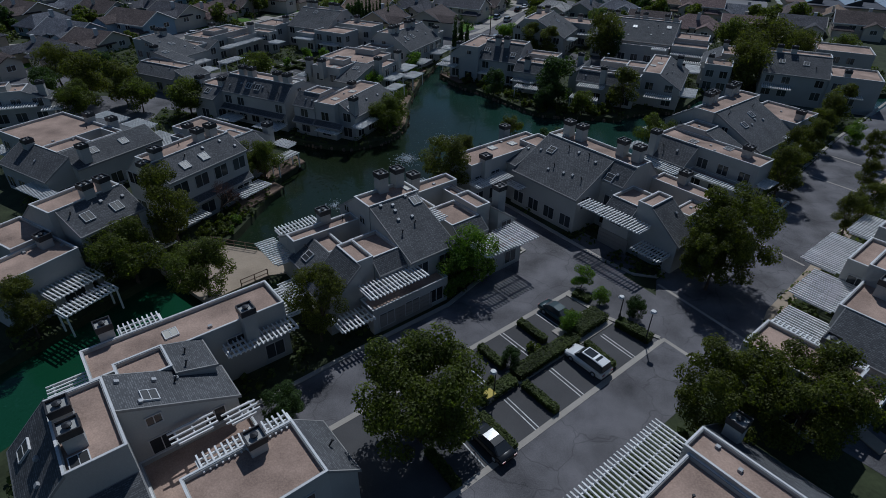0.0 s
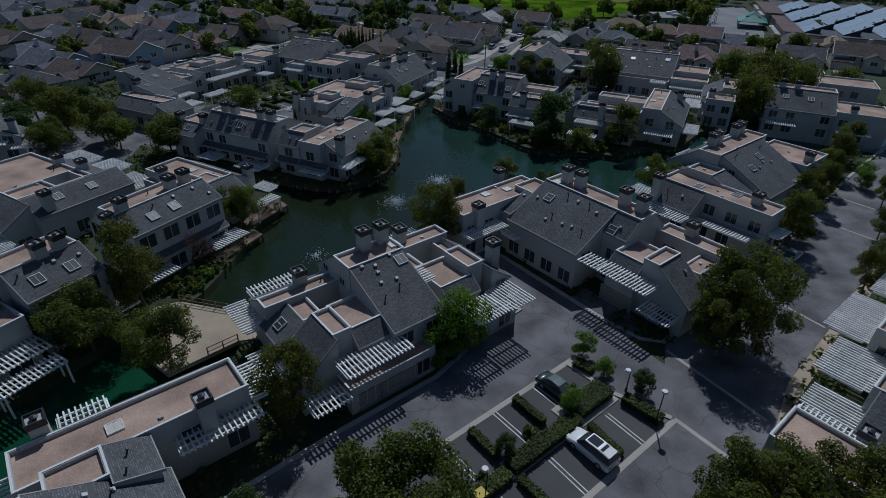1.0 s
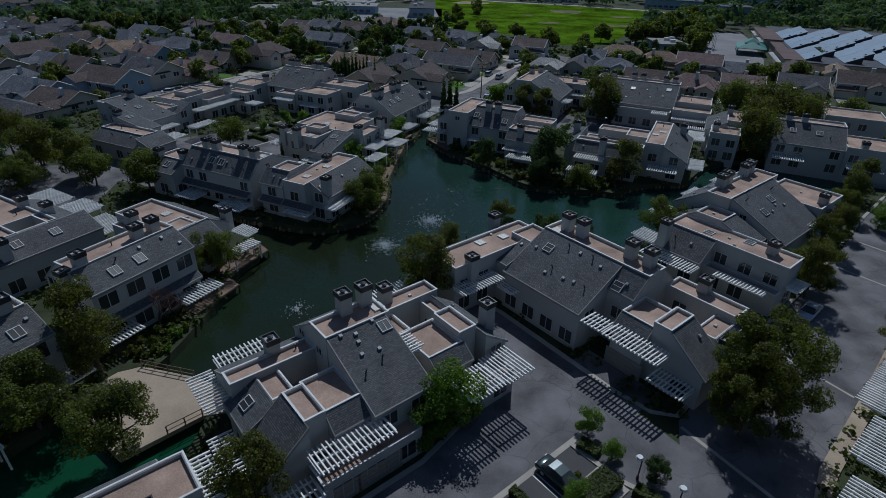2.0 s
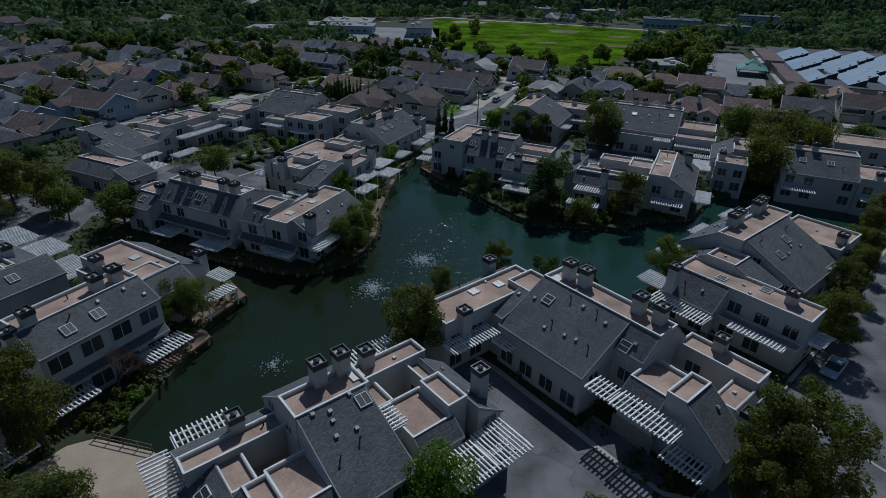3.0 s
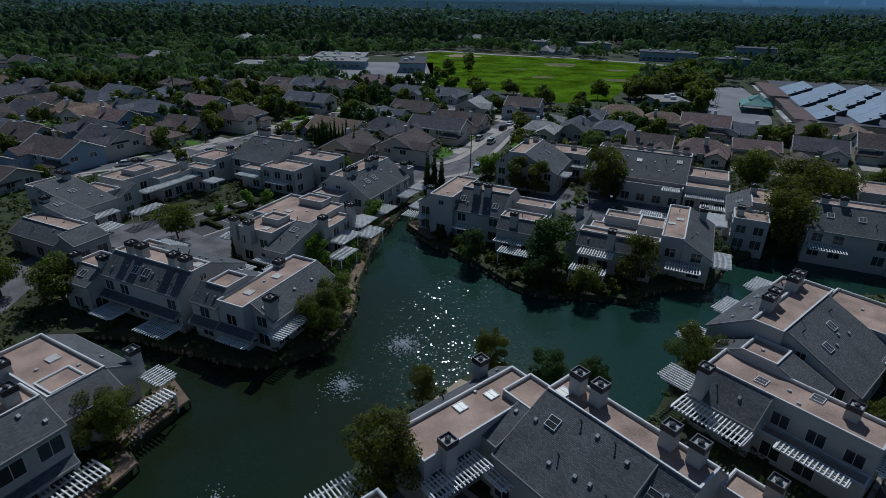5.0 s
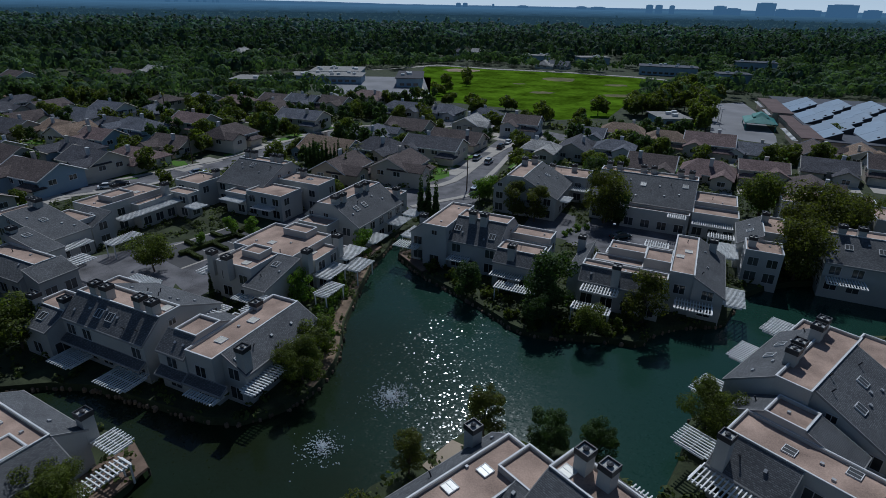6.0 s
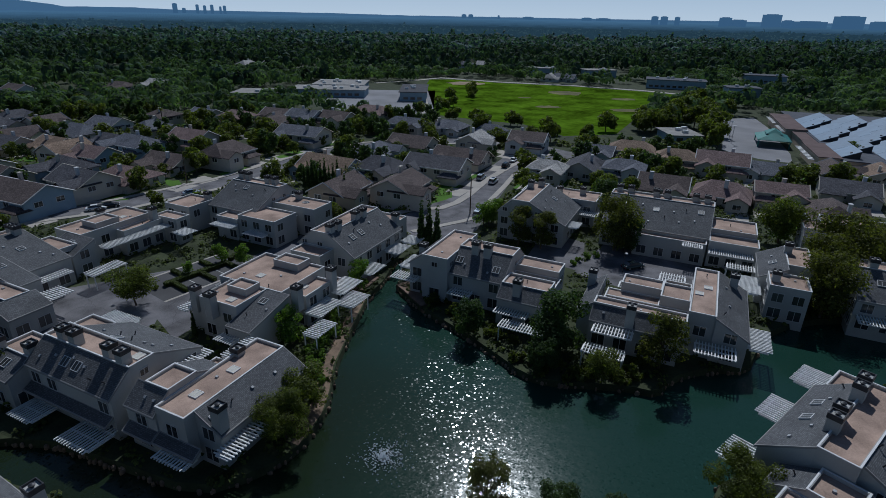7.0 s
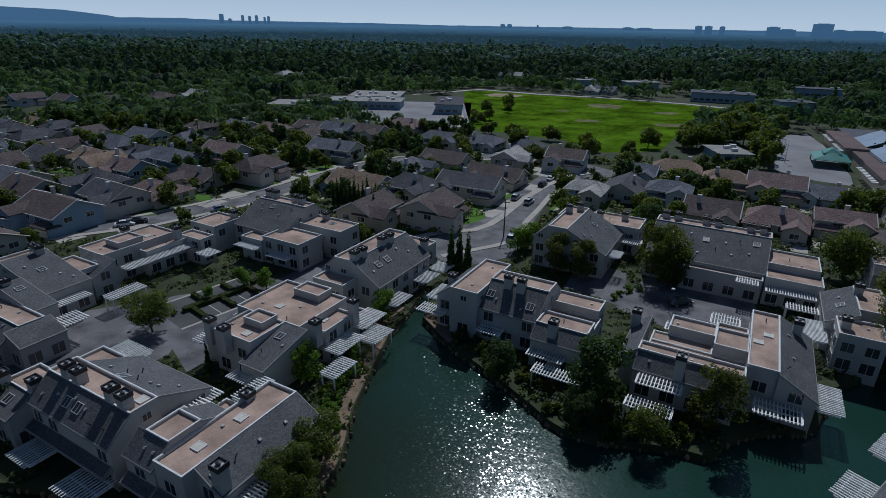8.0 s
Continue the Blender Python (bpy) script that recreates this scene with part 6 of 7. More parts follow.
DRIVES = [(-87, 174), (-77, 182), (-66, 203), (-63, 211), (-54, 231), (-49, 239), (-100, 292), (-113, 265), (-32, 267), (-39, 250), (12, 203), (26, 230), (32, 247), (17, 212)]
VERGES = [(-78, 192), (-58, 219), (-47, 242), (-97, 305), (-28, 256), (-57, 224), (9, 200), (20, 219), (-13, 322), (-70, 207)]


def clear_of_houses(x, y, gap):
    return all((x - a) ** 2 + (y - b) ** 2 > gap * gap for a, b in built) and all((x - a) ** 2 + (y - b) ** 2 > 22 for a, b in DRIVES + VERGES)


def in_outline(x, y, pts):
    inside = False
    for i, (a, b) in enumerate(pts):
        c, d = pts[i - 1]
        if (b > y) != (d > y) and x < (c - a) * (y - b) / (d - b) + a:
            inside = not inside
    return inside


STREETS = [band([(-150, 150), (-100, 172), (-75, 187), (-56, 209), (-42, 234), (-34, 250), (-20, 262), (20, 275)], 11), [(-6, 178), (9.6, 200), (21, 226), (34, 258), (50, 268), (62, 252), (38, 235), (28, 207), (17, 170), (4, 164)]]
def open_plot(x, y):
    """Room for one more house: clear of houses, streets, park, school, hall and townhouses."""
    if y < (196 + 0.25 * x if x > -20 else 176 - 0.1 * x if x < -90 else 214) or any((x - a) ** 2 + (y - b) ** 2 < 15.5 ** 2 for a, b in built):
        return False
    spots = [(x + 9 * math.cos(k), y + 9 * math.sin(k)) for k in range(6)] + [(x, y)]
    return not any(in_outline(a, b, e) for a, b in spots for e in STREETS + [FIELD_EDGE, SCHOOL_EDGE, SOLAR_EDGE])


FIELD_EDGE = [(-8, 512), (-10, 400), (-2, 320), (24, 300), (58, 280), (88, 286), (106, 322), (134, 378), (184, 408), (184, 424), (150, 456), (104, 482), (53, 500), (16, 520)]
SCHOOL_EDGE = [(-116, 366), (-80, 385), (-50, 338), (-10, 318), (8, 330), (0, 450), (-36, 478), (-78, 452), (-112, 396)]
SOLAR_EDGE = [(100, 262), (116, 262), (118, 246), (140, 228), (196, 210), (240, 335), (225, 350), (150, 345), (112, 302), (94, 300)]
plots = random.Random(63)
row_to, extra = at(-20, 230, -26), 0
for v in range(-100, 110, 3):
    for u in range(-190, 170, 4):
        x, y = row_to(u, v)
        if extra < 24 and y < 325 and open_plot(x, y):
            house = (x, y, plots.choice((-26, -26, 64)), plots.uniform(12, 15), plots.uniform(9.5, 11), plots.choice((0, 1, 2, 3, 4)), plots.choice((0, 0, 1, 2, 3)))
            suburban_house(*house, 300 + extra)
            ALL_HOUSES.append(house)
            built.append((x, y))
            extra += 1
rows = {"f": [], "k": [], "y": [], "s": []}
while sum(len(v) for v in rows.values()) < 330:
    x, y = spread.uniform(-205, 165), spread.uniform(140, 330)
    if y < (178 + 0.25 * x if x > -20 else 150 - 0.1 * x if x < -90 else 186) or not clear_of_houses(x, y, 8.2) or any(in_outline(x, y, s) for s in STREETS) or (8 < x < 125 and y > 262 + 0.15 * abs(x - 60)) or (x > 105 and y > 225) or (-60 < x < 8 and y > 318):
        continue
    rows[spread.choice("fffkkkys")].append((x, y, spread.uniform(0.65, 1.4)))
for kind, lot in rows.items():
    plant(kind, [(x, y, s * (1.4 if kind in "sy" else 1.0)) for x, y, s in lot], "garden planting")
verge = random.Random(4)
west = [(-100, 172), (-75, 187), (-56, 209), (-42, 234), (-34, 250), (-20, 262)]
trees = []
for (a, b), (c, d) in zip(west[:-1], west[1:]):
    way = Vector((c - a, d - b)).normalized()
    for k in (0.2, 0.55, 0.85):
        side = verge.choice((-1, 1)) * verge.uniform(7.5, 9.0)
        trees.append((a + (c - a) * k - way.y * side, b + (d - b) * k + way.x * side, verge.uniform(0.55, 0.85)))
plant("f", [t for t in trees if clear_of_houses(t[0], t[1], 7.0)], "street trees")
for n, (x, y, th, L, D, roof, wall) in enumerate(ALL_HOUSES):
    to = at(x, y, th)
    sheet("lawn", [to(u, v) for u, v in ((-L / 2 - 1, -D / 2 - 9), (L / 2 + 1, -D / 2 - 9), (L / 2 + 1, D / 2 + 3), (-L / 2 - 1, D / 2 + 3))], 0.008 + 0.0004 * (n % 8), LAWN if n % 5 < 3 else SOIL, "garden ground round a house", "lawn")
    g = (L / 2 - 2.8) * (1 if n % 2 else -1)
    sheet("driveway", [to(u, v) for u, v in ((g - 2.6, -D / 2 - 10), (g + 2.6, -D / 2 - 10), (g + 2.6, -D / 2), (g - 2.6, -D / 2))], 0.014 + 0.0004 * (n % 8), CONCRETE, "pale concrete driveway", "driveway")


def garden_shrubs(clumps, seed):
    """Low planting, garden hedges and climbers between the houses, in one mesh."""
    rng = random.Random(seed)
    verts, faces, made = [], [], 0
    while made < clumps:
        x, y = rng.uniform(-200, 165), rng.uniform(140, 330)
        if y < (178 + 0.25 * x if x > -20 else 150 - 0.1 * x if x < -90 else 190) or not clear_of_houses(x, y, 8.0) or any(in_outline(x, y, s) for s in STREETS) or (5 < x < 125 and y > 275) or (x > 112 and y > 240) or noise.noise(Vector((x * 0.07, y * 0.07, 9.0))) < -0.15:
            continue
        made += 1
        r, hgt = rng.uniform(0.5, 1.6), rng.uniform(0.4, 2.4)
        for _ in range(16):
            d = Vector((rng.gauss(0, 1), rng.gauss(0, 1), abs(rng.gauss(0, 1)))).normalized()
            c = Vector((x + d.x * r, y + d.y * r, d.z * hgt))
            q = (d + Vector((rng.uniform(-0.5, 0.5), rng.uniform(-0.5, 0.5), 0.4))).to_track_quat("Z", "Y").to_matrix() @ Matrix.Rotation(rng.uniform(0, 6.28), 3, "Z")
            sz, n = rng.uniform(0.45, 0.85), len(verts)
            verts += [c + q @ Vector((a * sz, b * sz, 0)) for a, b in ((-0.5, -0.4), (0.5, -0.35), (0.6, 0.35), (-0.4, 0.45))]
            faces.append((n, n + 1, n + 2, n + 3))
    tagged(new("garden_shrubs", meshed("garden_shrubs", verts, faces, LEAF["broad"])), "green garden shrubs and hedges between the houses", "planting", kind="stuff")


garden_shrubs(2600, 88)

for n, (x, y) in enumerate(DRIVES):
    to = at(x, y, -26 if n % 3 else 58)
    sheet("driveway", [to(u, v) for u, v in ((-2.8, -3.4), (2.8, -3.6), (3.0, 3.6), (-2.7, 3.4))], 0.030 + 0.0004 * (n % 6), CONCRETE, "pale concrete driveway beside the street", "driveway")
for n, (x, y) in enumerate(VERGES):
    to = at(x, y, 30 + 11 * n)
    sheet("lawn", [to(u, v) for u, v in ((-3.0, -1.6), (2.4, -2.2), (3.2, 0.6), (1.0, 2.0), (-2.6, 1.6))], 0.034 + 0.0004 * (n % 6), LAWN, "small bright green front lawn", "lawn")

# ---- school, saw-tooth sheds and the woods beyond ----
def school_block(x0, y0, x1, y1, hgt, label, th=0, roof=5):
    root = tagged(new("school_building"), label, "school", "low public buildings")
    root.matrix_basis = pose(x0, y0, 0, 0, 0, th)
    L, D = x1 - x0, y1 - y0
    part("wall", boxes((0, 0, -0.1, L, D, hgt)), WALLS[1], root)
    bm = boxes((-0.8, -0.8, hgt, L + 0.8, D + 0.8, hgt + 0.35))
    part("roof", bm, ROOFS[roof], root)
    rng = random.Random(int(x0))
    for i in range(max(3, int(L * D / 110))):
        a, b = rng.uniform(2, L - 3), rng.uniform(2, D - 3)
        part("roof_unit", boxes((a, b, hgt + 0.35, a + 2.2, b + 1.6, hgt + 1.5)), COPING, root)
    for i in range(int((L - 3) / 4)):
        part("window", boxes((2 + 4 * i, -0.06, 1.0, 4.6 + 4 * i, 0.04, 2.4)), GLASS, root)


school_block(-82, 392, -38, 412, 4.2, "low flat-roofed school building with pale roof units")
school_block(-74, 417, -42, 446, 4.2, "low flat-roofed school building with pale roof units")
school_block(-16, 380, -1, 418, 5.0, "low dark school hall with a flat roof", 0, 3)
school_block(-110, 372, -86, 392, 4.0, "low flat-roofed school building with pale roof units")
school_block(101, 274, 113, 290, 3.2, "low shed with a ribbed pale grey roof", 0, 5)
for x, y, w, d, th, roof in ((130, 534, 26, 14, 8, 5), (158, 470, 40, 18, -20, 1), (84, 545, 22, 12, 0, 5), (255, 518, 30, 14, -20, 1), (-300, 640, 26, 14, 10, 5), (-264, 690, 22, 12, 10, 5), (-228, 724, 18, 12, 0, 5), (-82, 664, 26, 14, 0, 1), (196, 424, 20, 12, -10, 1)):
    school_block(x, y, x + w, y + d, 6.0, "far flat-roofed building among trees", th, roof)

SHED = at(184, 272, 69)
shed_root = tagged(new("factory_hall"), "wide hall with tan roofs and saw-tooth rows of blue panels", "hall")
shed_root.matrix_basis = pose(184, 272, 0, 0, 0, 69)
for u0, v0, u1, v1, hgt in ((-54, -44, 60, 26, 4.2), (0, 26, 44, 33.5, 4.8), (-28, 26, 0, 31, 4.0), (-54, 26, -28, 32.5, 4.8)):
    part("wall", boxes((u0, v0, -0.1, u1, v1, hgt)), WALLS[3], shed_root)
    part("roof", boxes((u0 - 0.4, v0 - 0.4, hgt, u1 + 0.4, v1 + 0.4, hgt + 0.3)), ROOFS[2] if v0 > 0 else ROOFS[1], shed_root)
for u0, u1 in ((1, 20), (23, 43), (-53, -29)):
    for k in range(int((u1 - u0) / 2.4)):
        part("awning_slat", boxes((u0 + 2.4 * k, 33.4, 3.6, u0 + 2.4 * k + 1.3, 35.2, 3.75)), COPING, shed_root)
for col in range(10):
    v0 = 19.8 - 6.7 * col
    for k in range(4):
        u0, L = -50 + 13 * (col % 2) + 29 * k, 23
        if u0 + L > 59:
            continue
        wide, high, low = 5.4, 6.9, 4.6
        bm = bmesh.new()
        pts = [(u0, v0, 4.5), (u0 + L, v0, 4.5), (u0 + L, v0 + wide, 4.5), (u0, v0 + wide, 4.5), (u0, v0, high), (u0 + L, v0, high), (u0 + L, v0 + wide, low), (u0, v0 + wide, low)]
        v = [bm.verts.new(p) for p in pts]
        for f in ((0, 3, 2, 1), (0, 1, 5, 4), (1, 2, 6, 5), (2, 3, 7, 6), (3, 0, 4, 7)):
            bm.faces.new([v[i] for i in f])
        tooth = part("saw_tooth", bm, DARK_METAL, shed_root)
        slope = math.degrees(math.atan2(high - low, wide))
        n = 2
        w = L / n
        for k in range(n):
            part("solar_panel", boxes((0.08, -0.2, 0, w - 0.08, math.hypot(wide, high - low) + 0.2, 0.12)), SOLAR, tooth, "blue roof panel", pose(u0 + k * w, v0, high + 0.02, -slope, 0, 0))
        part("hatch", boxes((0, 0, 0.12, 0.8, 0.6, 0.4)), DARK_METAL, tooth, "dark roof hatch", pose(u0 + 1.5, v0, high + 0.02, -slope, 0, 0) @ pose(0, 2.2, 0))


def pavilion(x, y, th, L, D):
    root = tagged(new("pavilion"), "open pavilion with a stepped teal roof", "pavilion")
    root.matrix_basis = pose(x, y, 0, 0, 0, th)
    bm = bmesh.new()
    hip_roof(bm, L, D, 3.2, 2.2, 0.6, D * 0.4)
    part("roof", bm, TEAL_ROOF, root)
    bm = bmesh.new()
    hip_roof(bm, L * 0.5, D * 0.5, 5.0, 1.5, 0.3, D * 0.2)
    part("upper_roof", bm, TEAL_ROOF, root)
    for a in (-1, 1):
        for b in (-1, 1):
            part("post", boxes((a * L / 2 - 0.2, b * D / 2 - 0.2, 0, a * L / 2 + 0.2, b * D / 2 + 0.2, 3.2)), TEAL_ROOF, root)


pavilion(143, 276, 66, 15, 11)
for x, y in ((131, 287), (135, 297), (127, 277)):
    ob = tagged(new("yard_lamp"), "thin grey lamp mast in the yard", "street lamp", "yard lamps")
    ob.matrix_basis = pose(x, y, 0)
    bm = bmesh.new()
    tube(bm, (0, 0, 0), (0, 0, 7), 0.12, 0.08, 7)
    part("mast", bm, GALVANISED, ob)
    part("lamp_head", boxes((-0.9, -0.3, 7, 0.9, 0.3, 7.2)), COPING, ob, "pale lamp head")


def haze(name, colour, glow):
    # distance haze put in as a blue glow on things that give no light
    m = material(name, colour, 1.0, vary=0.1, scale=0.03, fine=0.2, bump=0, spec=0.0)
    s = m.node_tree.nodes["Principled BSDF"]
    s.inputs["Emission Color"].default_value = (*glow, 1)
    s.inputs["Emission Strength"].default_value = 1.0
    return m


HAZE_WOOD = haze("haze_glow_woodland", (0.05, 0.075, 0.06), (0.032, 0.066, 0.096))
# distance haze painted into the leaf colour as extra blue
FAR_WOOD = material("haze_blue_far_leaves", (0.066, 0.112, 0.118), 0.8, vary=0.4, scale=0.3, fine=0.2, bump=0, island=0.25, trans=0.3)


def canopy(name, region, step, quads, size, tall, seed, mat, label, slim=0.55):
    """Far woods in one mesh: rounded and tall narrow crowns of leaf sprays, with gaps."""
    rng = np.random.default_rng(seed)
    x0, y0, x1, y1, keep = region
    gx, gy = np.meshgrid(np.arange(x0, x1, step), np.arange(y0, y1, step))
    c = np.stack([gx.ravel(), gy.ravel()], 1) + rng.uniform(-0.48, 0.48, (gx.size, 2)) * step
    c = c[[keep(a, b) for a, b in c]]
    n = len(c)
    pine = rng.random(n) > 0.95
    stand = np.array([noise.noise(Vector((a * 0.02, b * 0.02, seed + 0.5))) for a, b in c])
    hgt = tall * (0.5 + 0.55 * rng.random(n) ** 1.4 + 0.5 * stand) * np.where(pine, 1.5, 1.0)
    rad = np.where(pine, 0.5, 1.0) * step * rng.uniform(0.7, 1.2, n) * slim
    d = rng.normal(size=(n, quads, 3))
    d /= np.linalg.norm(d, axis=2, keepdims=True)
    d[:, :, 2] = np.abs(d[:, :, 2]) * 1.15 - 0.3
    lump = 0.84 + 0.26 * rng.random((n, quads, 1))
    taper = np.where(pine[:, None, None], 1.15 - 0.9 * np.clip(d[:, :, 2:], 0, 1), 1.0)
    pos = np.empty((n, quads, 3))
    pos[:, :, :2] = c[:, None, :] + d[:, :, :2] * rad[:, None, None] * lump * taper
    pos[:, :, 2] = hgt[:, None] * (0.52 + 0.48 * d[:, :, 2] * lump[:, :, 0])
    a = np.cross(d, rng.normal(size=d.shape))
    a /= np.linalg.norm(a, axis=2, keepdims=True) + 1e-6
    b = np.cross(d, a) + 0.25 * rng.normal(size=d.shape)
    s = size * rng.uniform(0.55, 1.4, (n, quads, 1)) * np.where(pine, 0.7, 1.0)[:, None, None]
    corners = np.stack([pos - a * s - b * s * 0.6, pos + a * s - b * s * 0.6, pos + a * s * 0.8 + b * s * 0.7, pos - a * s * 0.8 + b * s * 0.7], 2).reshape(-1, 3)
    data = bpy.data.meshes.new(name)
    m = len(corners) // 4
    data.vertices.add(4 * m)
    data.vertices.foreach_set("co", corners.astype(np.float32).ravel())
    data.loops.add(4 * m)
    data.loops.foreach_set("vertex_index", np.arange(4 * m, dtype=np.int32))
    data.polygons.add(m)
    data.polygons.foreach_set("loop_start", np.arange(0, 4 * m, 4, dtype=np.int32))
    data.update(calc_edges=True)
    data.materials.append(mat)
    return tagged(new(name, data), label, "woodland", kind="stuff")


CLEARINGS = [(142, 532, 24), (172, 466, 30), (95, 544, 18), (268, 512, 26), (-288, 636, 26), (-255, 690, 22), (-222, 722, 20), (-72, 660, 26), (204, 424, 16), (-240, 372, 26), (-178, 405, 24), (100, 508, 12), (-340, 420, 20), (330, 420, 24), (40, 600, 20), (-150, 560, 22)]


def woods_near(x, y):
    if in_outline(x, y, FIELD_EDGE) or in_outline(x, y, SCHOOL_EDGE) or in_outline(x, y, SOLAR_EDGE):
        return False
    if any(abs(x - a - 0.2 * (y - b)) < r and -1.5 * r < y - b < r * 0.8 for a, b, r in CLEARINGS):
        return False
    edge = 322 if x < -10 else (505 if x < 60 else 300)
    if x < -150:
        edge = 322 - 0.6 * (-150 - x)
    if x > 150:
        edge = 345 if x < 240 else 160 + 0.2 * (x - 150)
    return y > max(edge, 130) and noise.noise(Vector((x * 0.014, y * 0.014, 3.0))) > -0.36


BELT_WOOD = material("dark_belt_leaves", (0.052, 0.084, 0.058), 0.8, vary=0.45, scale=0.4, fine=0.35, bump=0, spec=0.1, island=0.25, trans=0.3)


def belt(x, y):
    """Where the tall dark trees stand: one long row across, and clumps before it."""
    bend = 545 + 0.06 * x + 22 * noise.noise(Vector((x * 0.012, 2.0, 5.0)))
    if y > bend:
        return True
    return y > 330 and noise.noise(Vector((x * 0.02, y * 0.02, 8.0))) > 0.26


canopy("near_woodland", (-420, 130, 560, 600, lambda x, y: woods_near(x, y) and not belt(x, y)), 9.4, 100, 0.84, 11.5, 1, LEAF["wood"], "dense green treetops of mixed height beyond the houses", 0.56)
canopy("tall_woodland", (-700, 300, 760, 780, lambda x, y: abs(x) < y * 0.95 and woods_near(x, y) and belt(x, y)), 10.5, 44, 1.4, 19.0, 4, BELT_WOOD, "tall dark trees in a belt behind the park", 0.42)
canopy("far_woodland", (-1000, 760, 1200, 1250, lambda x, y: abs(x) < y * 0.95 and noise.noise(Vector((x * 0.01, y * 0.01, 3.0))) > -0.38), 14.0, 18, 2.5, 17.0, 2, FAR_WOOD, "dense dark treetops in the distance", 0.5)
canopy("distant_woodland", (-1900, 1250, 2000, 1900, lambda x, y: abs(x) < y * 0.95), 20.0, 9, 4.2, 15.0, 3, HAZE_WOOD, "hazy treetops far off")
rng = random.Random(9)
for a, b, r in CLEARINGS[9:]:
    for k in range(2):
        suburban_house(a + r * (k - 0.5), b + rng.uniform(-4, 6), rng.choice((-26, 64)), 16, 11, rng.choice((1, 1, 0, 5)), 2, 400 + int(a) + k)


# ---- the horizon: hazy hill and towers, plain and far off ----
# haze over the hill put in as its own blue glow
HAZE_FAR = haze("haze_glow_hill", (0.06, 0.08, 0.10), (0.100, 0.205, 0.345))
# towers emit pale blue in place of the haze before them
HAZE_TOWER = haze("haze_glow_tower", (0.06, 0.08, 0.10), (0.078, 0.170, 0.300))
EYE_X, EYE_Y, EYE_Z = 7.0, 50.0, 46.5      # the middle of the horizon's circle


def along(profile, a):
    for (a0, e0), (a1, e1) in zip(profile[:-1], profile[1:]):
        if a0 <= a <= a1:
            return e0 + (e1 - e0) * (a - a0) / (a1 - a0)
    return profile[-1][1]


def ridge(name, far, profile, rough, mat, seed, label, n=420, fine=5.0):
    """A far ridge on a circle; the profile gives its height in degrees over the eye, by bearing."""
    verts, faces = [], []
    for i in range(n + 1):
        a = -52 + 104 * i / n
        el = along(profile, a) + rough * (noise.noise(Vector((a * 0.9, seed, 0))) + 0.8 * noise.noise(Vector((a * fine, seed, 1))))
        x, y = math.sin(radians(a)), math.cos(radians(a))
        z = EYE_Z + far * math.tan(radians(el))
        verts += [(EYE_X + far * x, EYE_Y + far * y, -5), (EYE_X + far * x, EYE_Y + far * y, z), (EYE_X + (far + 90) * x, EYE_Y + (far + 90) * y, z - 8)]
    for i in range(n):
        k = 3 * i
        faces += [(k, k + 3, k + 4, k + 1), (k + 1, k + 4, k + 5, k + 2)]
    tagged(new(name, meshed(name, verts, faces, mat, True)), label, "backdrop", kind="structure")


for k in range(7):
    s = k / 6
    # each farther row glows bluer, in place of thicker haze
    mat = haze("haze_glow_treetops", (0.05, 0.07, 0.075), (0.034 + 0.078 * s, 0.070 + 0.160 * s, 0.100 + 0.270 * s))
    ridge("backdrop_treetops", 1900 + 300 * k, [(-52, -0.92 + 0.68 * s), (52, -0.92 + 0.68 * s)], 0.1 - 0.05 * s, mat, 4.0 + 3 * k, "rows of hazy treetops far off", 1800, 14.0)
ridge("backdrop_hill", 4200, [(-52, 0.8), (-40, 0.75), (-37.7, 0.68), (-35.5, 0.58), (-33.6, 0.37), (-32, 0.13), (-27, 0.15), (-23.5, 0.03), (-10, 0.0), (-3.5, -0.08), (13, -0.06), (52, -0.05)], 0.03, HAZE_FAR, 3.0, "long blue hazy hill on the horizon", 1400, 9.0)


def sky_backdrop():
    """A plain pale sky low over the horizon, whitest at its foot."""
    m = bpy.data.materials.new("pale_horizon_sky")
    m.use_nodes = True
    nodes, links = m.node_tree.nodes, m.node_tree.links
    nodes.remove(nodes["Principled BSDF"])
    glow, place, ramp, split = nodes.new("ShaderNodeEmission"), nodes.new("ShaderNodeNewGeometry"), nodes.new("ShaderNodeMapRange"), nodes.new("ShaderNodeSeparateXYZ")
    mix = nodes.new("ShaderNodeMix")
    mix.data_type = "RGBA"
    links.new(place.outputs["Position"], split.inputs["Vector"])
    links.new(split.outputs["Z"], ramp.inputs["Value"])
    ramp.inputs["From Min"].default_value, ramp.inputs["From Max"].default_value = 40, 520
    links.new(ramp.outputs["Result"], mix.inputs["Factor"])
    mix.inputs["A"].default_value, mix.inputs["B"].default_value = (0.92, 1.03, 1.12, 1), (0.48, 0.66, 0.88, 1)
    links.new(mix.outputs["Result"], glow.inputs["Color"])
    links.new(glow.outputs["Emission"], nodes["Material Output"].inputs["Surface"])
    bm = bmesh.new()
    a = [(4650 * math.sin(radians(-62 + 4 * i)), 4650 * math.cos(radians(-62 + 4 * i))) for i in range(32)]
    low, high = [bm.verts.new((x, y, -10)) for x, y in a], [bm.verts.new((x, y, 900)) for x, y in a]
    for i in range(31):
        bm.faces.new((low[i], low[i + 1], high[i + 1], high[i]))
    tagged(part("backdrop_sky", bm, m), "pale blue sky low over the horizon", "sky", kind="structure")


sky_backdrop()


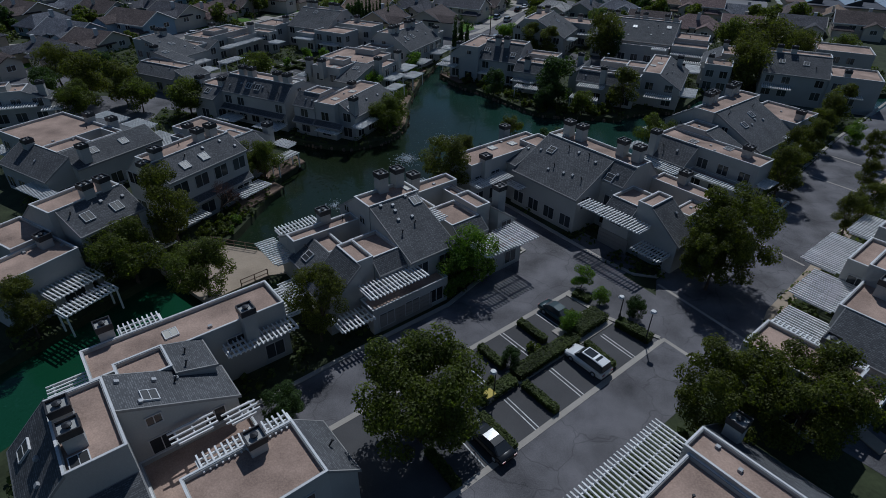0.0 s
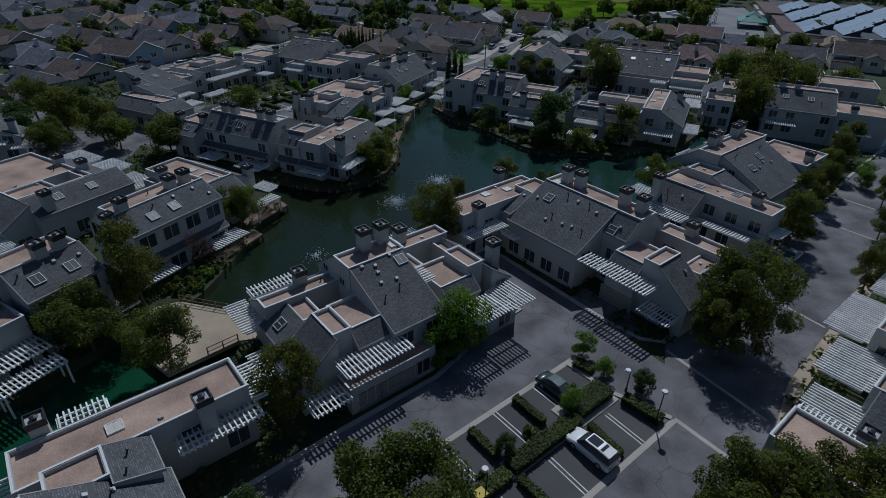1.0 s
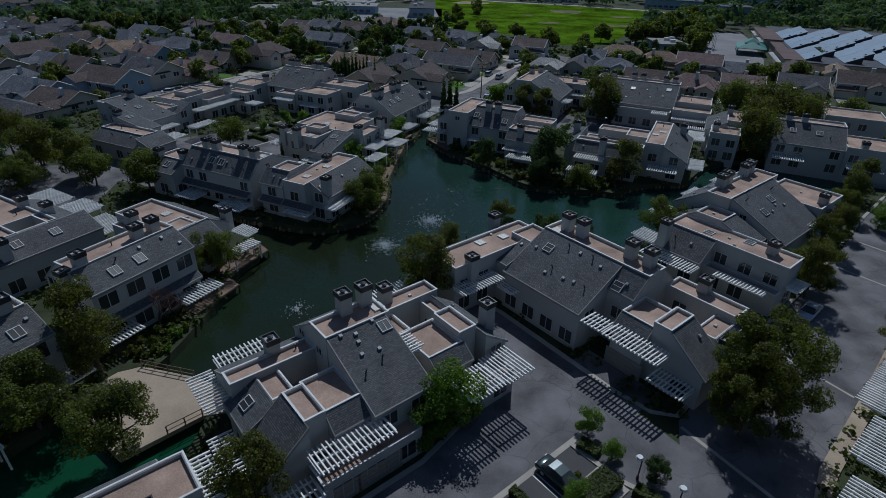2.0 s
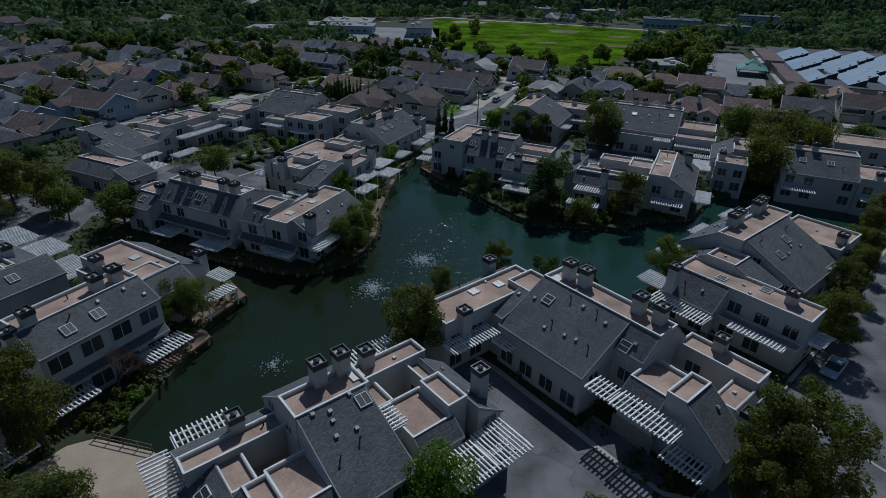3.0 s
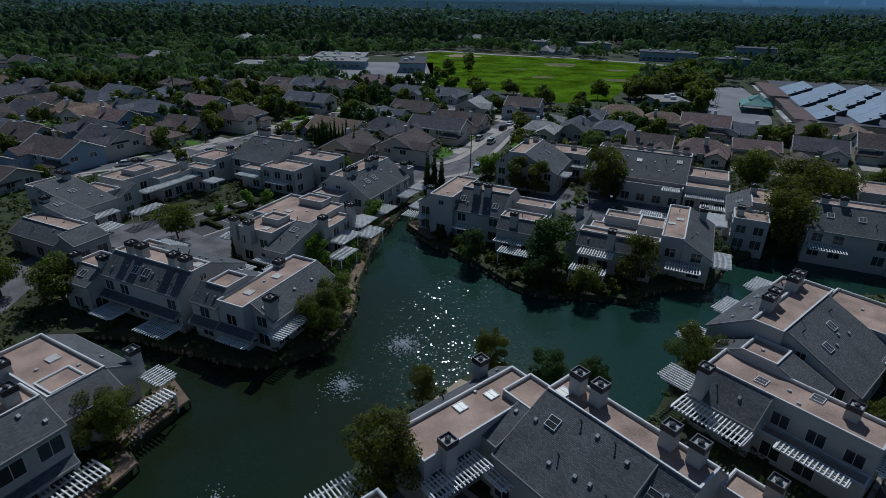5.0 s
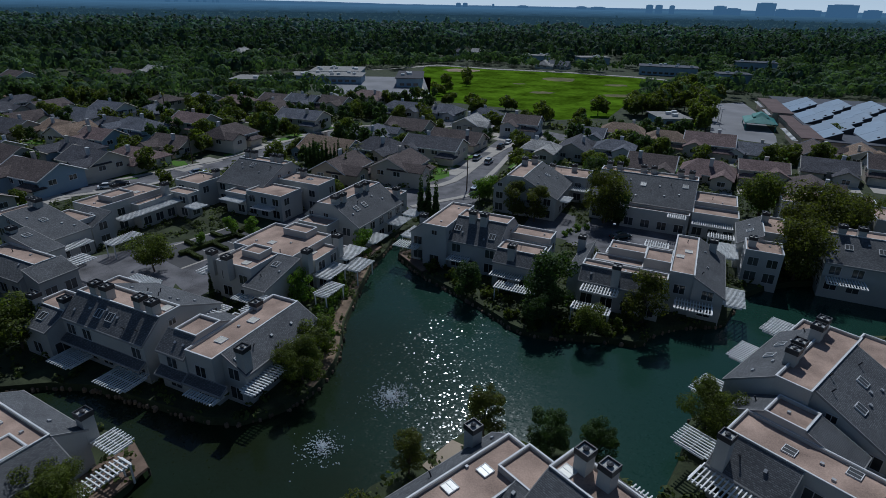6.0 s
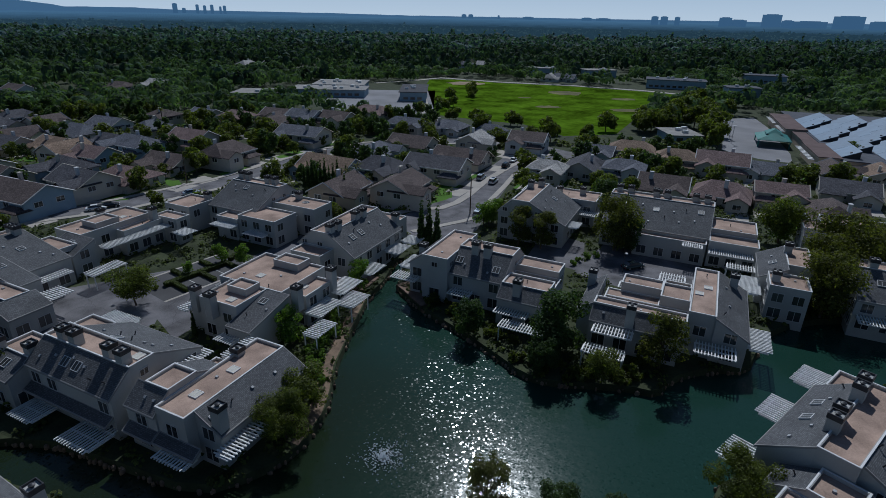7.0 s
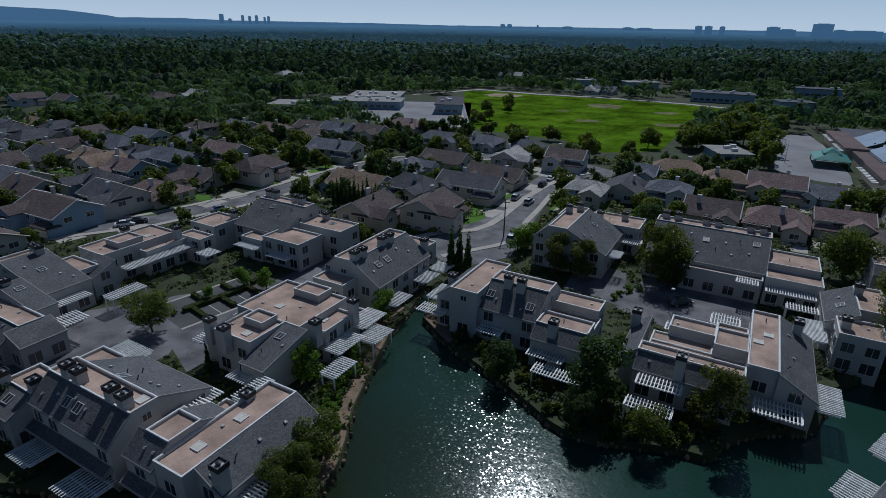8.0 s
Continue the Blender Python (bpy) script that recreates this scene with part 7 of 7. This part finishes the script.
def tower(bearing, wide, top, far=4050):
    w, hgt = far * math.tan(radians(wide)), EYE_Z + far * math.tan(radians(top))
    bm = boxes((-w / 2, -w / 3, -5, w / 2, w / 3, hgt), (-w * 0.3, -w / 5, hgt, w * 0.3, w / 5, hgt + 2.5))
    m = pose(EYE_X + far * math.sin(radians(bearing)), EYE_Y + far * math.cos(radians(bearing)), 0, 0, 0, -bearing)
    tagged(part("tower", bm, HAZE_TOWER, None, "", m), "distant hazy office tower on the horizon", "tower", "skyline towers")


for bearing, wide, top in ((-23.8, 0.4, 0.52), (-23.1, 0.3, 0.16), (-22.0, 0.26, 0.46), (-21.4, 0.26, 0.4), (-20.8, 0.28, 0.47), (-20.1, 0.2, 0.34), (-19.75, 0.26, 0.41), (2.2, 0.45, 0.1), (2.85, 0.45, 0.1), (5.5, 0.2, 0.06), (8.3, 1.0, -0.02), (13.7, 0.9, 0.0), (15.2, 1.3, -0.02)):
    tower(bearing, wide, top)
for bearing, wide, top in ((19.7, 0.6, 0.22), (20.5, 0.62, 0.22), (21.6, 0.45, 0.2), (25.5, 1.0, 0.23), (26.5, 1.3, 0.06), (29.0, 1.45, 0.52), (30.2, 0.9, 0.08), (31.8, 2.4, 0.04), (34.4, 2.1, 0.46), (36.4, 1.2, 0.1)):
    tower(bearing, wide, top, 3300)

# ---- the parking court ----
def strip(a, b, w, z=0.032, name="bay_line", mat=None, label="white painted bay line"):
    a, b = Vector(LOT(*a)), Vector(LOT(*b))
    side = (b - a).normalized().orthogonal() * w / 2
    return sheet(name, [(a + side)[:], (b + side)[:], (b - side)[:], (a - side)[:]], z, mat or PAINT, label, "line")


sheet("pavement", [(20 + 0.777 * u - 0.629 * v, 70 + 0.629 * u + 0.777 * v) for u, v in ((-7.4, -12.8), (-2.3, -12.8), (-2.3, -3.4), (-7.4, -3.4))], 0.034, ASPHALT, "worn asphalt drive before the garage", "pavement")
sheet("pavement", [LOT(u, v) for u, v in ((-12, 0.2), (22.0, 0.2), (22.0, 11.4), (-12, 11.4))], 0.028, SEALED, "dark sealed asphalt of the parking bays", "pavement")
for v in (0.0, 11.6):
    tagged(part("kerb", prism([LOT(-12, v - 0.28), LOT(24.0, v - 0.28), LOT(24.0, v + 0.28), LOT(-12, v + 0.28)], -0.05, 0.045), CONCRETE), "flush pale concrete edging strip", "kerb", kind="structure")
kerb([LOT(22.0, 11.4), LOT(22.2, 6), LOT(24.0, 0.3)], 0.5, 0.14)
for u in (4.9, 11.1, 19.3, -1.2):
    for d in (-0.2, 0.2):
        strip((u + d, 0.3), (u + d + 0.2, 4.5), 0.11)
for u in (11.1, 16.7, 4.8):
    for d in (-0.2, 0.2):
        strip((u + d, 11.3), (u + d, 7.0), 0.11)
strip((24.2, 0.1), (23.9, -6.3), 0.45, 0.03, "road_band", CONCRETE, "pale concrete band across the road")
strip((31.0, -5.6), (32.4, 6.0), 0.4, 0.034, "road_band", CONCRETE, "pale concrete band across the road")
strip((51.0, -3.4), (52.4, 7.2), 0.3, 0.034, "road_band", CONCRETE, "pale concrete band across the road")
strip((80.0, -1.2), (80.4, 8.2), 0.3, 0.034, "road_band", CONCRETE, "pale concrete band across the road")
strip((92.0, 0.0), (92.4, 9.2), 0.3, 0.034, "road_band", CONCRETE, "pale concrete band across the road")
kerb([LOT(u, v) for u, v in ((26.6, -20), (31.0, -7.0), (38, -5.4), (50, -4.7), (75, -2.7), (103, 0.1), (150, 3))], 1.5, 0.14, "sandy brown pavement along the street", SAND)
kerb([LOT(u, v) for u, v in ((31.4, 13), (31.8, 9), (33.4, 7.0), (50, 8.0), (75, 9.0), (103, 11.8), (150, 14.4))], 0.5, 0.14)
kerb([LOT(u, v) for u, v in ((-14, 18.2), (-2, 18.6), (9.6, 18.6), (18.4, 20.6), (24.8, 21.2), (25.2, 37))], 0.5, 0.14)
kerb([LOT(u, v) for u, v in ((31.3, 13), (31.5, 20), (31.8, 31), (31, 38))], 0.6, 0.14)
beds = ((2.4, 7.4, 5.0, 6.6), (7.4, 22.0, 4.9, 6.9), (15.6, 22.0, 6.9, 8.2))
for u0, u1, v0, v1 in beds:
    kerb([LOT(u0, (v0 + v1) / 2), LOT(u1, (v0 + v1) / 2)], v1 - v0, 0.12, "raised planted bed with a concrete edge")
n = 0
for a, b, w, hgt in (((2.6, 5.6), (7.2, 5.6), 1.3, 0.75), ((7.6, 5.8), (16.5, 5.8), 1.5, 0.95), ((16.8, 6.6), (21.8, 6.6), 2.2, 1.0), ((7.6, 0.4), (7.6, 4.6), 0.8, 0.7), ((1.7, 0.0), (1.8, 4.4), 0.8, 0.7), ((16.4, 0.7), (16.9, 4.6), 0.7, 0.7),
                     ((13.8, 11.3), (13.7, 7.4), 0.8, 0.75), ((7.7, 11.0), (7.6, 7.4), 0.8, 0.75), ((22.3, 4.6), (22.6, 0.6), 1.2, 0.9), ((-4.4, 0.2), (-4.2, 4.4), 0.8, 0.7), ((22.6, 11.0), (23.0, 9.0), 1.2, 0.7)):
    hedge([LOT(*a), LOT(*b)], w, hgt, 50 + n)
    n += 1
plant("g", [(*LOT(23.6, 7.9), 0.42), (*LOT(17.2, 7.2), 0.5), (*LOT(24.4, 11.4), 0.5)], "young trees of the parking court")
plant("d", [(*LOT(24.6, 4.1), 0.36), (*LOT(8.5, 7.3), 0.3)], "young trees of the parking court")
plant("s", [(*LOT(u, v), s) for u, v, s in ((5.4, 6.6, 0.7), (12.0, 7.4, 0.8), (19.2, 8.2, 0.8), (3.0, 6.4, 0.6), (22.8, 10.2, 0.6))], "shrubs of the parking court")


def street_lamp(x, y, th, tall=4.0):
    root = tagged(new("street_lamp"), "dark street lamp with a pale round head", "street lamp", "street lamps")
    root.matrix_basis = pose(x, y, 0, 0, 0, th)
    bm = bmesh.new()
    tube(bm, (0, 0, 0), (0, 0, 0.5), 0.14, 0.12, 10)
    tube(bm, (0, 0, 0.5), (0, 0, tall), 0.07, 0.05, 10)
    part("post", bm, DARK_METAL, root)
    bm = bmesh.new()
    tube(bm, (0, 0, tall), (0.25, 0, tall + 0.1), 0.05, 0.05, 8)
    tube(bm, (0.25, 0, tall + 0.02), (0.25, 0, tall + 0.2), 0.34, 0.26, 16)
    part("lamp_head", bm, COPING, root, "pale round lamp head")


street_lamp(*LOT(22.1, 0.9), 60)
street_lamp(*LOT(4.6, 5.6), 200, 3.0)
street_lamp(*LOT(23.6, 5.2), 150, 2.6)
street_lamp(-47.5, 137.5, 0)
street_lamp(43.8, 150.5, 0)


def sign_board(x, y, z, colour_mat):
    root = tagged(new("ground_cabinet"), "small yellow-topped utility cabinet in the planting", "cabinet")
    root.matrix_basis = pose(x, y, 0, 0, 0, 39)
    part("body", boxes((-0.45, -0.35, 0, 0.45, 0.35, z)), CONCRETE, root)
    part("lid", boxes((-0.55, -0.45, z, 0.55, 0.45, z + 0.08)), colour_mat, root, "yellow painted lid")


YELLOW = material("yellow_paint", (0.55, 0.42, 0.06), 0.6, vary=0.1)
sign_board(*LOT(3.6, 5.3), 1.0, YELLOW)

# ---- cars ----
TYRE = material("tyre_rubber", (0.02, 0.02, 0.02), 0.9, vary=0.1)
PAINTS = {"white": material("white_car_paint", (0.78, 0.78, 0.78), 0.25, vary=0.02, bump=0, spec=0.6), "silver": material("silver_car_paint", (0.45, 0.50, 0.56), 0.3, 0.5, vary=0.03, bump=0),
          "black": material("black_car_paint", (0.012, 0.013, 0.015), 0.2, vary=0.03, bump=0, spec=0.6), "teal": material("dark_teal_car_paint", (0.03, 0.055, 0.06), 0.2, 0.2, vary=0.03, bump=0, spec=0.6)}
LAMP_RED = material("tail_lamp_red", (0.3, 0.02, 0.02), 0.3, bump=0)
SHAPES = {"suv": (4.7, 1.9, 0.95, 1.7, ((-2.2, 0.95), (-2.05, 1.66), (-0.9, 1.72), (0.5, 1.68), (1.25, 1.02))),
          "sedan": (4.7, 1.82, 0.86, 1.42, ((-1.75, 0.9), (-1.05, 1.36), (-0.4, 1.43), (0.45, 1.38), (1.3, 0.9)))}


def car(x, y, th, shape, paint, label):
    L, W, belt, tall, cab = SHAPES[shape]
    root = tagged(new("car"), label, "car", "parked cars")
    root.matrix_basis = pose(x, y, 0.03, 0, 0, th)
    side = [(-L / 2, 0.35), (-L / 2 + 0.02, belt - 0.08), (-L / 2 + 0.25, belt), (cab[0][0], belt + 0.02), (cab[-1][0], belt + 0.04), (L / 2 - 0.35, belt - 0.14), (L / 2 - 0.03, belt - 0.35), (L / 2, 0.4), (L / 2 - 0.2, 0.25), (-L / 2 + 0.2, 0.25)]
    bm = bmesh.new()
    rings_v = []
    for yy, inset in ((-W / 2, 0.06), (-W / 2 + 0.12, 0.0), (W / 2 - 0.12, 0.0), (W / 2, 0.06)):
        rings_v.append([bm.verts.new((px * (1 - inset / 3), yy, pz - (inset if pz > 0.6 else -inset))) for px, pz in side])
    for a, b in zip(rings_v[:-1], rings_v[1:]):
        for i in range(len(side)):
            j = (i + 1) % len(side)
            bm.faces.new((a[i], a[j], b[j], b[i]))
    bm.faces.new(rings_v[0])
    bm.faces.new(rings_v[-1][::-1])
    bmesh.ops.recalc_face_normals(bm, faces=bm.faces)
    bmesh.ops.bevel(bm, geom=list(bm.edges), offset=0.07, segments=2, affect="EDGES", clamp_overlap=True)
    for f in bm.faces:
        f.smooth = True
    body = part("body", bm, PAINTS[paint], root)
    bm = bmesh.new()
    rings_v = []
    for k in (-1, 1):
        rings_v.append([bm.verts.new((px, k * (W / 2 - 0.1 - 0.22 * (pz - belt) / (tall - belt)), pz)) for px, pz in cab])
    for i in range(len(cab) - 1):
        bm.faces.new((rings_v[0][i], rings_v[0][i + 1], rings_v[1][i + 1], rings_v[1][i]))
    bm.faces.new(rings_v[0])
    bm.faces.new(rings_v[1])
    bmesh.ops.recalc_face_normals(bm, faces=bm.faces)
    bmesh.ops.bevel(bm, geom=list(bm.edges), offset=0.06, segments=2, affect="EDGES", clamp_overlap=True)
    part("cabin_glass", bm, GLASS, root, "tinted car windows")
    bm = bmesh.new()
    rows_v = []
    for px, pz in cab[1:4]:
        w = W / 2 - 0.08 - 0.22 * (pz - belt) / (tall - belt)
        rows_v.append([bm.verts.new((px, k * w, pz + dz)) for k, dz in ((-1.0, -0.03), (-0.92, 0.035), (0.92, 0.035), (1.0, -0.03))])
    for a, b in zip(rows_v[:-1], rows_v[1:]):
        for i in range(3):
            bm.faces.new((a[i], b[i], b[i + 1], a[i + 1]))
    part("car_roof", bm, PAINTS[paint], root)
    if shape == "suv":
        part("sunroof", boxes((cab[1][0] + 0.75, -W * 0.26, tall + 0.035, cab[3][0] - 0.1, W * 0.26, tall + 0.05)), GLASS, root, "dark glass roof panel")
    for wx in (-L * 0.29, L * 0.3):
        for s in (-1, 1):
            bm = bmesh.new()
            tube(bm, (wx, s * (W / 2 - 0.2), 0.33), (wx, s * (W / 2 + 0.01), 0.33), 0.33, 0.33, 18)
            wheel = part("wheel", bm, TYRE, root)
            bm = bmesh.new()
            tube(bm, (wx, s * (W / 2), 0.33), (wx, s * (W / 2 + 0.025), 0.33), 0.21, 0.19, 14)
            part("rim", bm, GALVANISED, wheel)
    for s in (-1, 1):
        part("headlight", boxes((L / 2 - 0.2, s * 0.62 - 0.2, belt - 0.36, L / 2 + 0.015, s * 0.62 + 0.2, belt - 0.22)), COPING, root, "clear headlight")
        part("tail_lamp", boxes((-L / 2 - 0.015, s * 0.66 - 0.16, belt - 0.28, -L / 2 + 0.1, s * 0.66 + 0.16, belt - 0.1)), LAMP_RED, root, "red tail lamp")
    return root


car(*LOT(14.7, 2.6), 129, "suv", "white", "white sport utility car parked in a bay")
car(*LOT(18.0, 9.4), -51, "sedan", "teal", "dark teal saloon car parked in a bay")
car(*LOT(0.4, 1.6), 129, "sedan", "black", "black saloon car parked under a tree")
car(*LOT(63.6, 5.9), 221, "sedan", "silver", "silver saloon car parked beside the street")
for x, y, th, shape, paint, label in ((23.6, 212.8, 66, "suv", "white", "white car parked along the street"), (20.2, 216.8, 66, "suv", "silver", "silver car parked on a drive"), (-78.3, 182.7, 30, "sedan", "white", "white car parked on a drive"), (-76.2, 185, 30, "sedan", "black", "black car parked on a drive"),
                                      (-60.5, 196.8, 40, "sedan", "silver", "silver car parked along the street"), (46.5, 152.6, 20, "sedan", "teal", "dark car parked in the court"), (17.2, 183, 70, "suv", "silver", "silver car parked beside trees"), (29.5, 232, 66, "suv", "black", "dark car parked along the street"), (33, 240, 66, "sedan", "white", "white car parked along the street"),
                                      (-93, 128, 60, "sedan", "white", "white car parked along the street"), (-36.0, 247, 60, "sedan", "black", "black car parked along the street"), (-78, 279, 20, "sedan", "silver", "silver car parked along the street"), (-74, 281, 20, "sedan", "black", "black car parked along the street")):
    car(x, y, th, shape, paint, label)


# ---- lake edges: docks, footbridge, stones, fountain spray and glints ----
def dock(pts, label):
    root = tagged(new("dock"), label, "dock", "lake docks")
    part("deck", prism(pts, 0.06, 0.2), DECK, root)
    for x, y in pts:
        bm = bmesh.new()
        tube(bm, (x, y, -2.2), (x, y, 0.12), 0.12, 0.12, 8)
        part("pile", bm, BARK, root)
    c = Vector((sum(p[0] for p in pts) / len(pts), sum(p[1] for p in pts) / len(pts)))
    bm = bmesh.new()
    for a, b in zip(pts, pts[1:] + pts[:1]):
        tube(bm, (*a, 0.0), (*b, 0.0), 0.1, 0.1, 5)
    part("edge_beam", bm, BARK, root)


dock([(-27.2, 80.6), (-23.4, 88.2), (-27.0, 92.2), (-31, 84)], "brown timber lakeside deck with pergola posts")
dock([(-28.4, 70.0), (-24.8, 78.6), (-27.0, 80.4), (-31, 72)], "brown timber lakeside deck")
dock([(-0.4, 143.4), (4.4, 135.4), (7.2, 137.2), (2.2, 145.4)], "brown timber lakeside deck")
dock([(-7.0, 139.0), (-4.0, 146.4), (-7.4, 148), (-10, 140)], "brown timber lakeside deck")
tagged(part("terrace", prism([(5.4, 88.6), (8.7, 92.4), (11.6, 90.6), (8.0, 86.0)], -0.3, 0.16), SAND), "pale paved lakeside terrace beside the townhouse", "terrace", kind="structure")
BR = [(-35.4, 56.4), (-31.8, 53.6), (-26.4, 49.5), (-20.8, 54.8), (-17.4, 55.6), (-17.2, 57.4), (-23.7, 60.3), (-30.1, 61.9), (-32.3, 60.9)]
tagged(part("footbridge_deck", prism(BR, -0.4, 0.12), SAND), "pale concrete footbridge across the channel", "footbridge", kind="structure")


def rail(a, b, label):
    root = tagged(new("railing"), label, "railing", "bridge railings")
    a, b = Vector(a), Vector(b)
    n = max(2, int((b - a).length / 1.4))
    for i in range(n + 1):
        p = a.lerp(b, i / n)
        part("post", boxes((p.x - 0.05, p.y - 0.05, 0.1, p.x + 0.05, p.y + 0.05, 1.1)), DECK, root)
    for z in (0.5, 1.05):
        bm = bmesh.new()
        tube(bm, (*a, z), (*b, z), 0.05, 0.05, 6)
        part("bar", bm, DECK, root)


rail((-23.3, 52.5), BR[3], "brown timber bridge railing")
rail(BR[0], BR[1], "brown timber bridge railing")
rail(BR[6], BR[7], "brown timber bridge railing")
stones = random.Random(21)
verts, faces = [], []
for i in range(len(SHORE)):
    a, b = Vector(SHORE[i - 1]), Vector(SHORE[i])
    if not (a.x < 60 and a.y > 94):
        continue
    for _ in range(int((b - a).length * 2.2)):
        p = a.lerp(b, stones.random()) + Vector((stones.uniform(-0.45, 0.3), stones.uniform(-0.45, 0.3)))
        r = stones.uniform(0.1, 0.32)
        k = len(verts)
        top = stones.uniform(-0.78, -0.5)
        for z, s in ((-1.2, 1.0), (top, 0.95), (top + r * 0.5, 0.5)):
            for q in range(6):
                verts.append((p.x + r * s * math.cos(q * 1.05 + r * 9) * stones.uniform(0.8, 1.2), p.y + r * s * math.sin(q * 1.05 + r * 9), z))
        for lev in (0, 6):
            faces += [(k + lev + q, k + lev + (q + 1) % 6, k + lev + 6 + (q + 1) % 6, k + lev + 6 + q) for q in range(6)]
        faces.append(tuple(k + 12 + q for q in range(6)))
tagged(new("shore_stones", meshed("shore_stones", verts, faces, STONE)), "brown edging stones along the lake shore", "stones", kind="stuff")


def fountain(x, y, r, n, seed, tall=0.45):
    # white drops serve as spray and stand in for sun glints on ripples
    rng = random.Random(seed)
    verts, faces = [], []
    for _ in range(n):
        d, a = r * abs(rng.gauss(0, 0.5)), rng.uniform(0, 6.28)
        c = Vector((x + d * math.cos(a), y + d * math.sin(a), WATER_Z + tall * max(0.02, (1 - d / r)) * rng.random()))
        s = rng.uniform(0.05, 0.12)
        k = len(verts)
        verts += [c + Vector(o) * s for o in ((1, 0, 0), (-1, 0, 0), (0, 1, 0), (0, -1, 0), (0, 0, 1), (0, 0, -1))]
        faces += [(k + i, k + j, k + m) for i, j, m in ((0, 2, 4), (2, 1, 4), (1, 3, 4), (3, 0, 4), (2, 0, 5), (1, 2, 5), (3, 1, 5), (0, 3, 5))]
    tagged(new("fountain_spray", meshed("fountain_spray", verts, faces, SPRAY_GLINTS)), "white drops of a low lake fountain, also in place of sun glints", "fountain", kind="stuff")


def utility_pole(x, y, tall):
    root = tagged(new("utility_pole"), "tall brown wooden utility pole", "pole", "utility poles")
    root.matrix_basis = pose(x, y, 0)
    bm = bmesh.new()
    tube(bm, (0, 0, 0), (0, 0, tall), 0.17, 0.11, 8)
    part("post", bm, BARK, root)
    part("crossbar", boxes((-1.1, -0.06, tall - 0.8, 1.1, 0.06, tall - 0.65)), BARK, root)


utility_pole(15.2, 184.5, 9.5)
utility_pole(-66, 207, 10)
# the first of each tree kind takes a place of its own
for kind, (x, y, s) in {"b": (-72, 108, 0.9), "o": (-78, 122, 0.9), "g": (78, 99, 0.8), "d": (22.2, 116.6, 0.7), "w": (-88, 128, 0.9), "s": (-11.6, 110, 0.9), "y": (-12, 116, 0.9), "c": (-19, 193, 0.9), "p": (-16.4, 198, 1.0), "f": (30, 265, 1.2), "k": (-30, 212, 1.0), "B": (-1.4, 31.2, 1.25), "W": (24.6, 31.6, 0.92), "bf": (-51.5, 111, 0.9), "of": (-66, 116, 0.9), "df": (-80, 132, 0.9), "wf": (94, 151, 1.0), "gf": (20.6, 178.4, 1.0)}.items():
    KINDS[kind].matrix_basis = pose(x, y, 0) @ Matrix.Diagonal((s, s, s, 1))
fountain(1.2, 101.3, 3.4, 620, 1)
fountain(-6.0, 92.3, 3.0, 420, 2)
fountain(97.3, 124.0, 3.4, 500, 4, 3.0)
fountain(-16.0, 74.5, 2.2, 130, 3, 0.3)


# ---- the court west of the lake ----
COURT = at(-42.4, 141.5, 53)
for k, (a, b, w, hgt) in enumerate((((0, 0), (13, 0), 1.1, 0.8), ((1.5, -0.5), (1.5, -5), 0.8, 0.7), ((7, -0.5), (7, -5), 0.8, 0.7), ((12.6, -0.5), (12.6, -5), 0.8, 0.7), ((4.2, 0.5), (4.2, 5), 0.8, 0.7), ((10, 0.5), (10, 5), 0.8, 0.7), ((14, 1), (19, 3), 0.9, 0.8))):
    hedge([COURT(*a), COURT(*b)], w, hgt, 80 + k)
sheet("pavement", [COURT(u, v) for u, v in ((-3, -5.4), (15, -5.4), (15, 5.4), (-3, 5.4))], 0.026, SEALED, "dark sealed asphalt of the parking bays", "pavement")
for v in (-5.5, 5.5):
    tagged(part("kerb", prism([COURT(-3, v - 0.25), COURT(15, v - 0.25), COURT(15, v + 0.25), COURT(-3, v + 0.25)], -0.05, 0.045), CONCRETE), "flush pale concrete edging strip", "kerb", kind="structure")
for u in (4.2, 9.8):
    sheet("bay_line", [COURT(u - 0.06, -5.2), COURT(u + 0.06, -5.2), COURT(u + 0.06, -0.8), COURT(u - 0.06, -0.8)], 0.032, PAINT, "white painted bay line", "line")
plant("g", [(-36.1, 152.4, 0.75), (-31.4, 151.9, 0.7), (-40.2, 146.4, 0.5)], "young trees of the court")
plant("s", [(*COURT(u, 0.2), 0.7) for u in (-1.5, 3, 6, 9, 11.5)], "shrubs of the court")
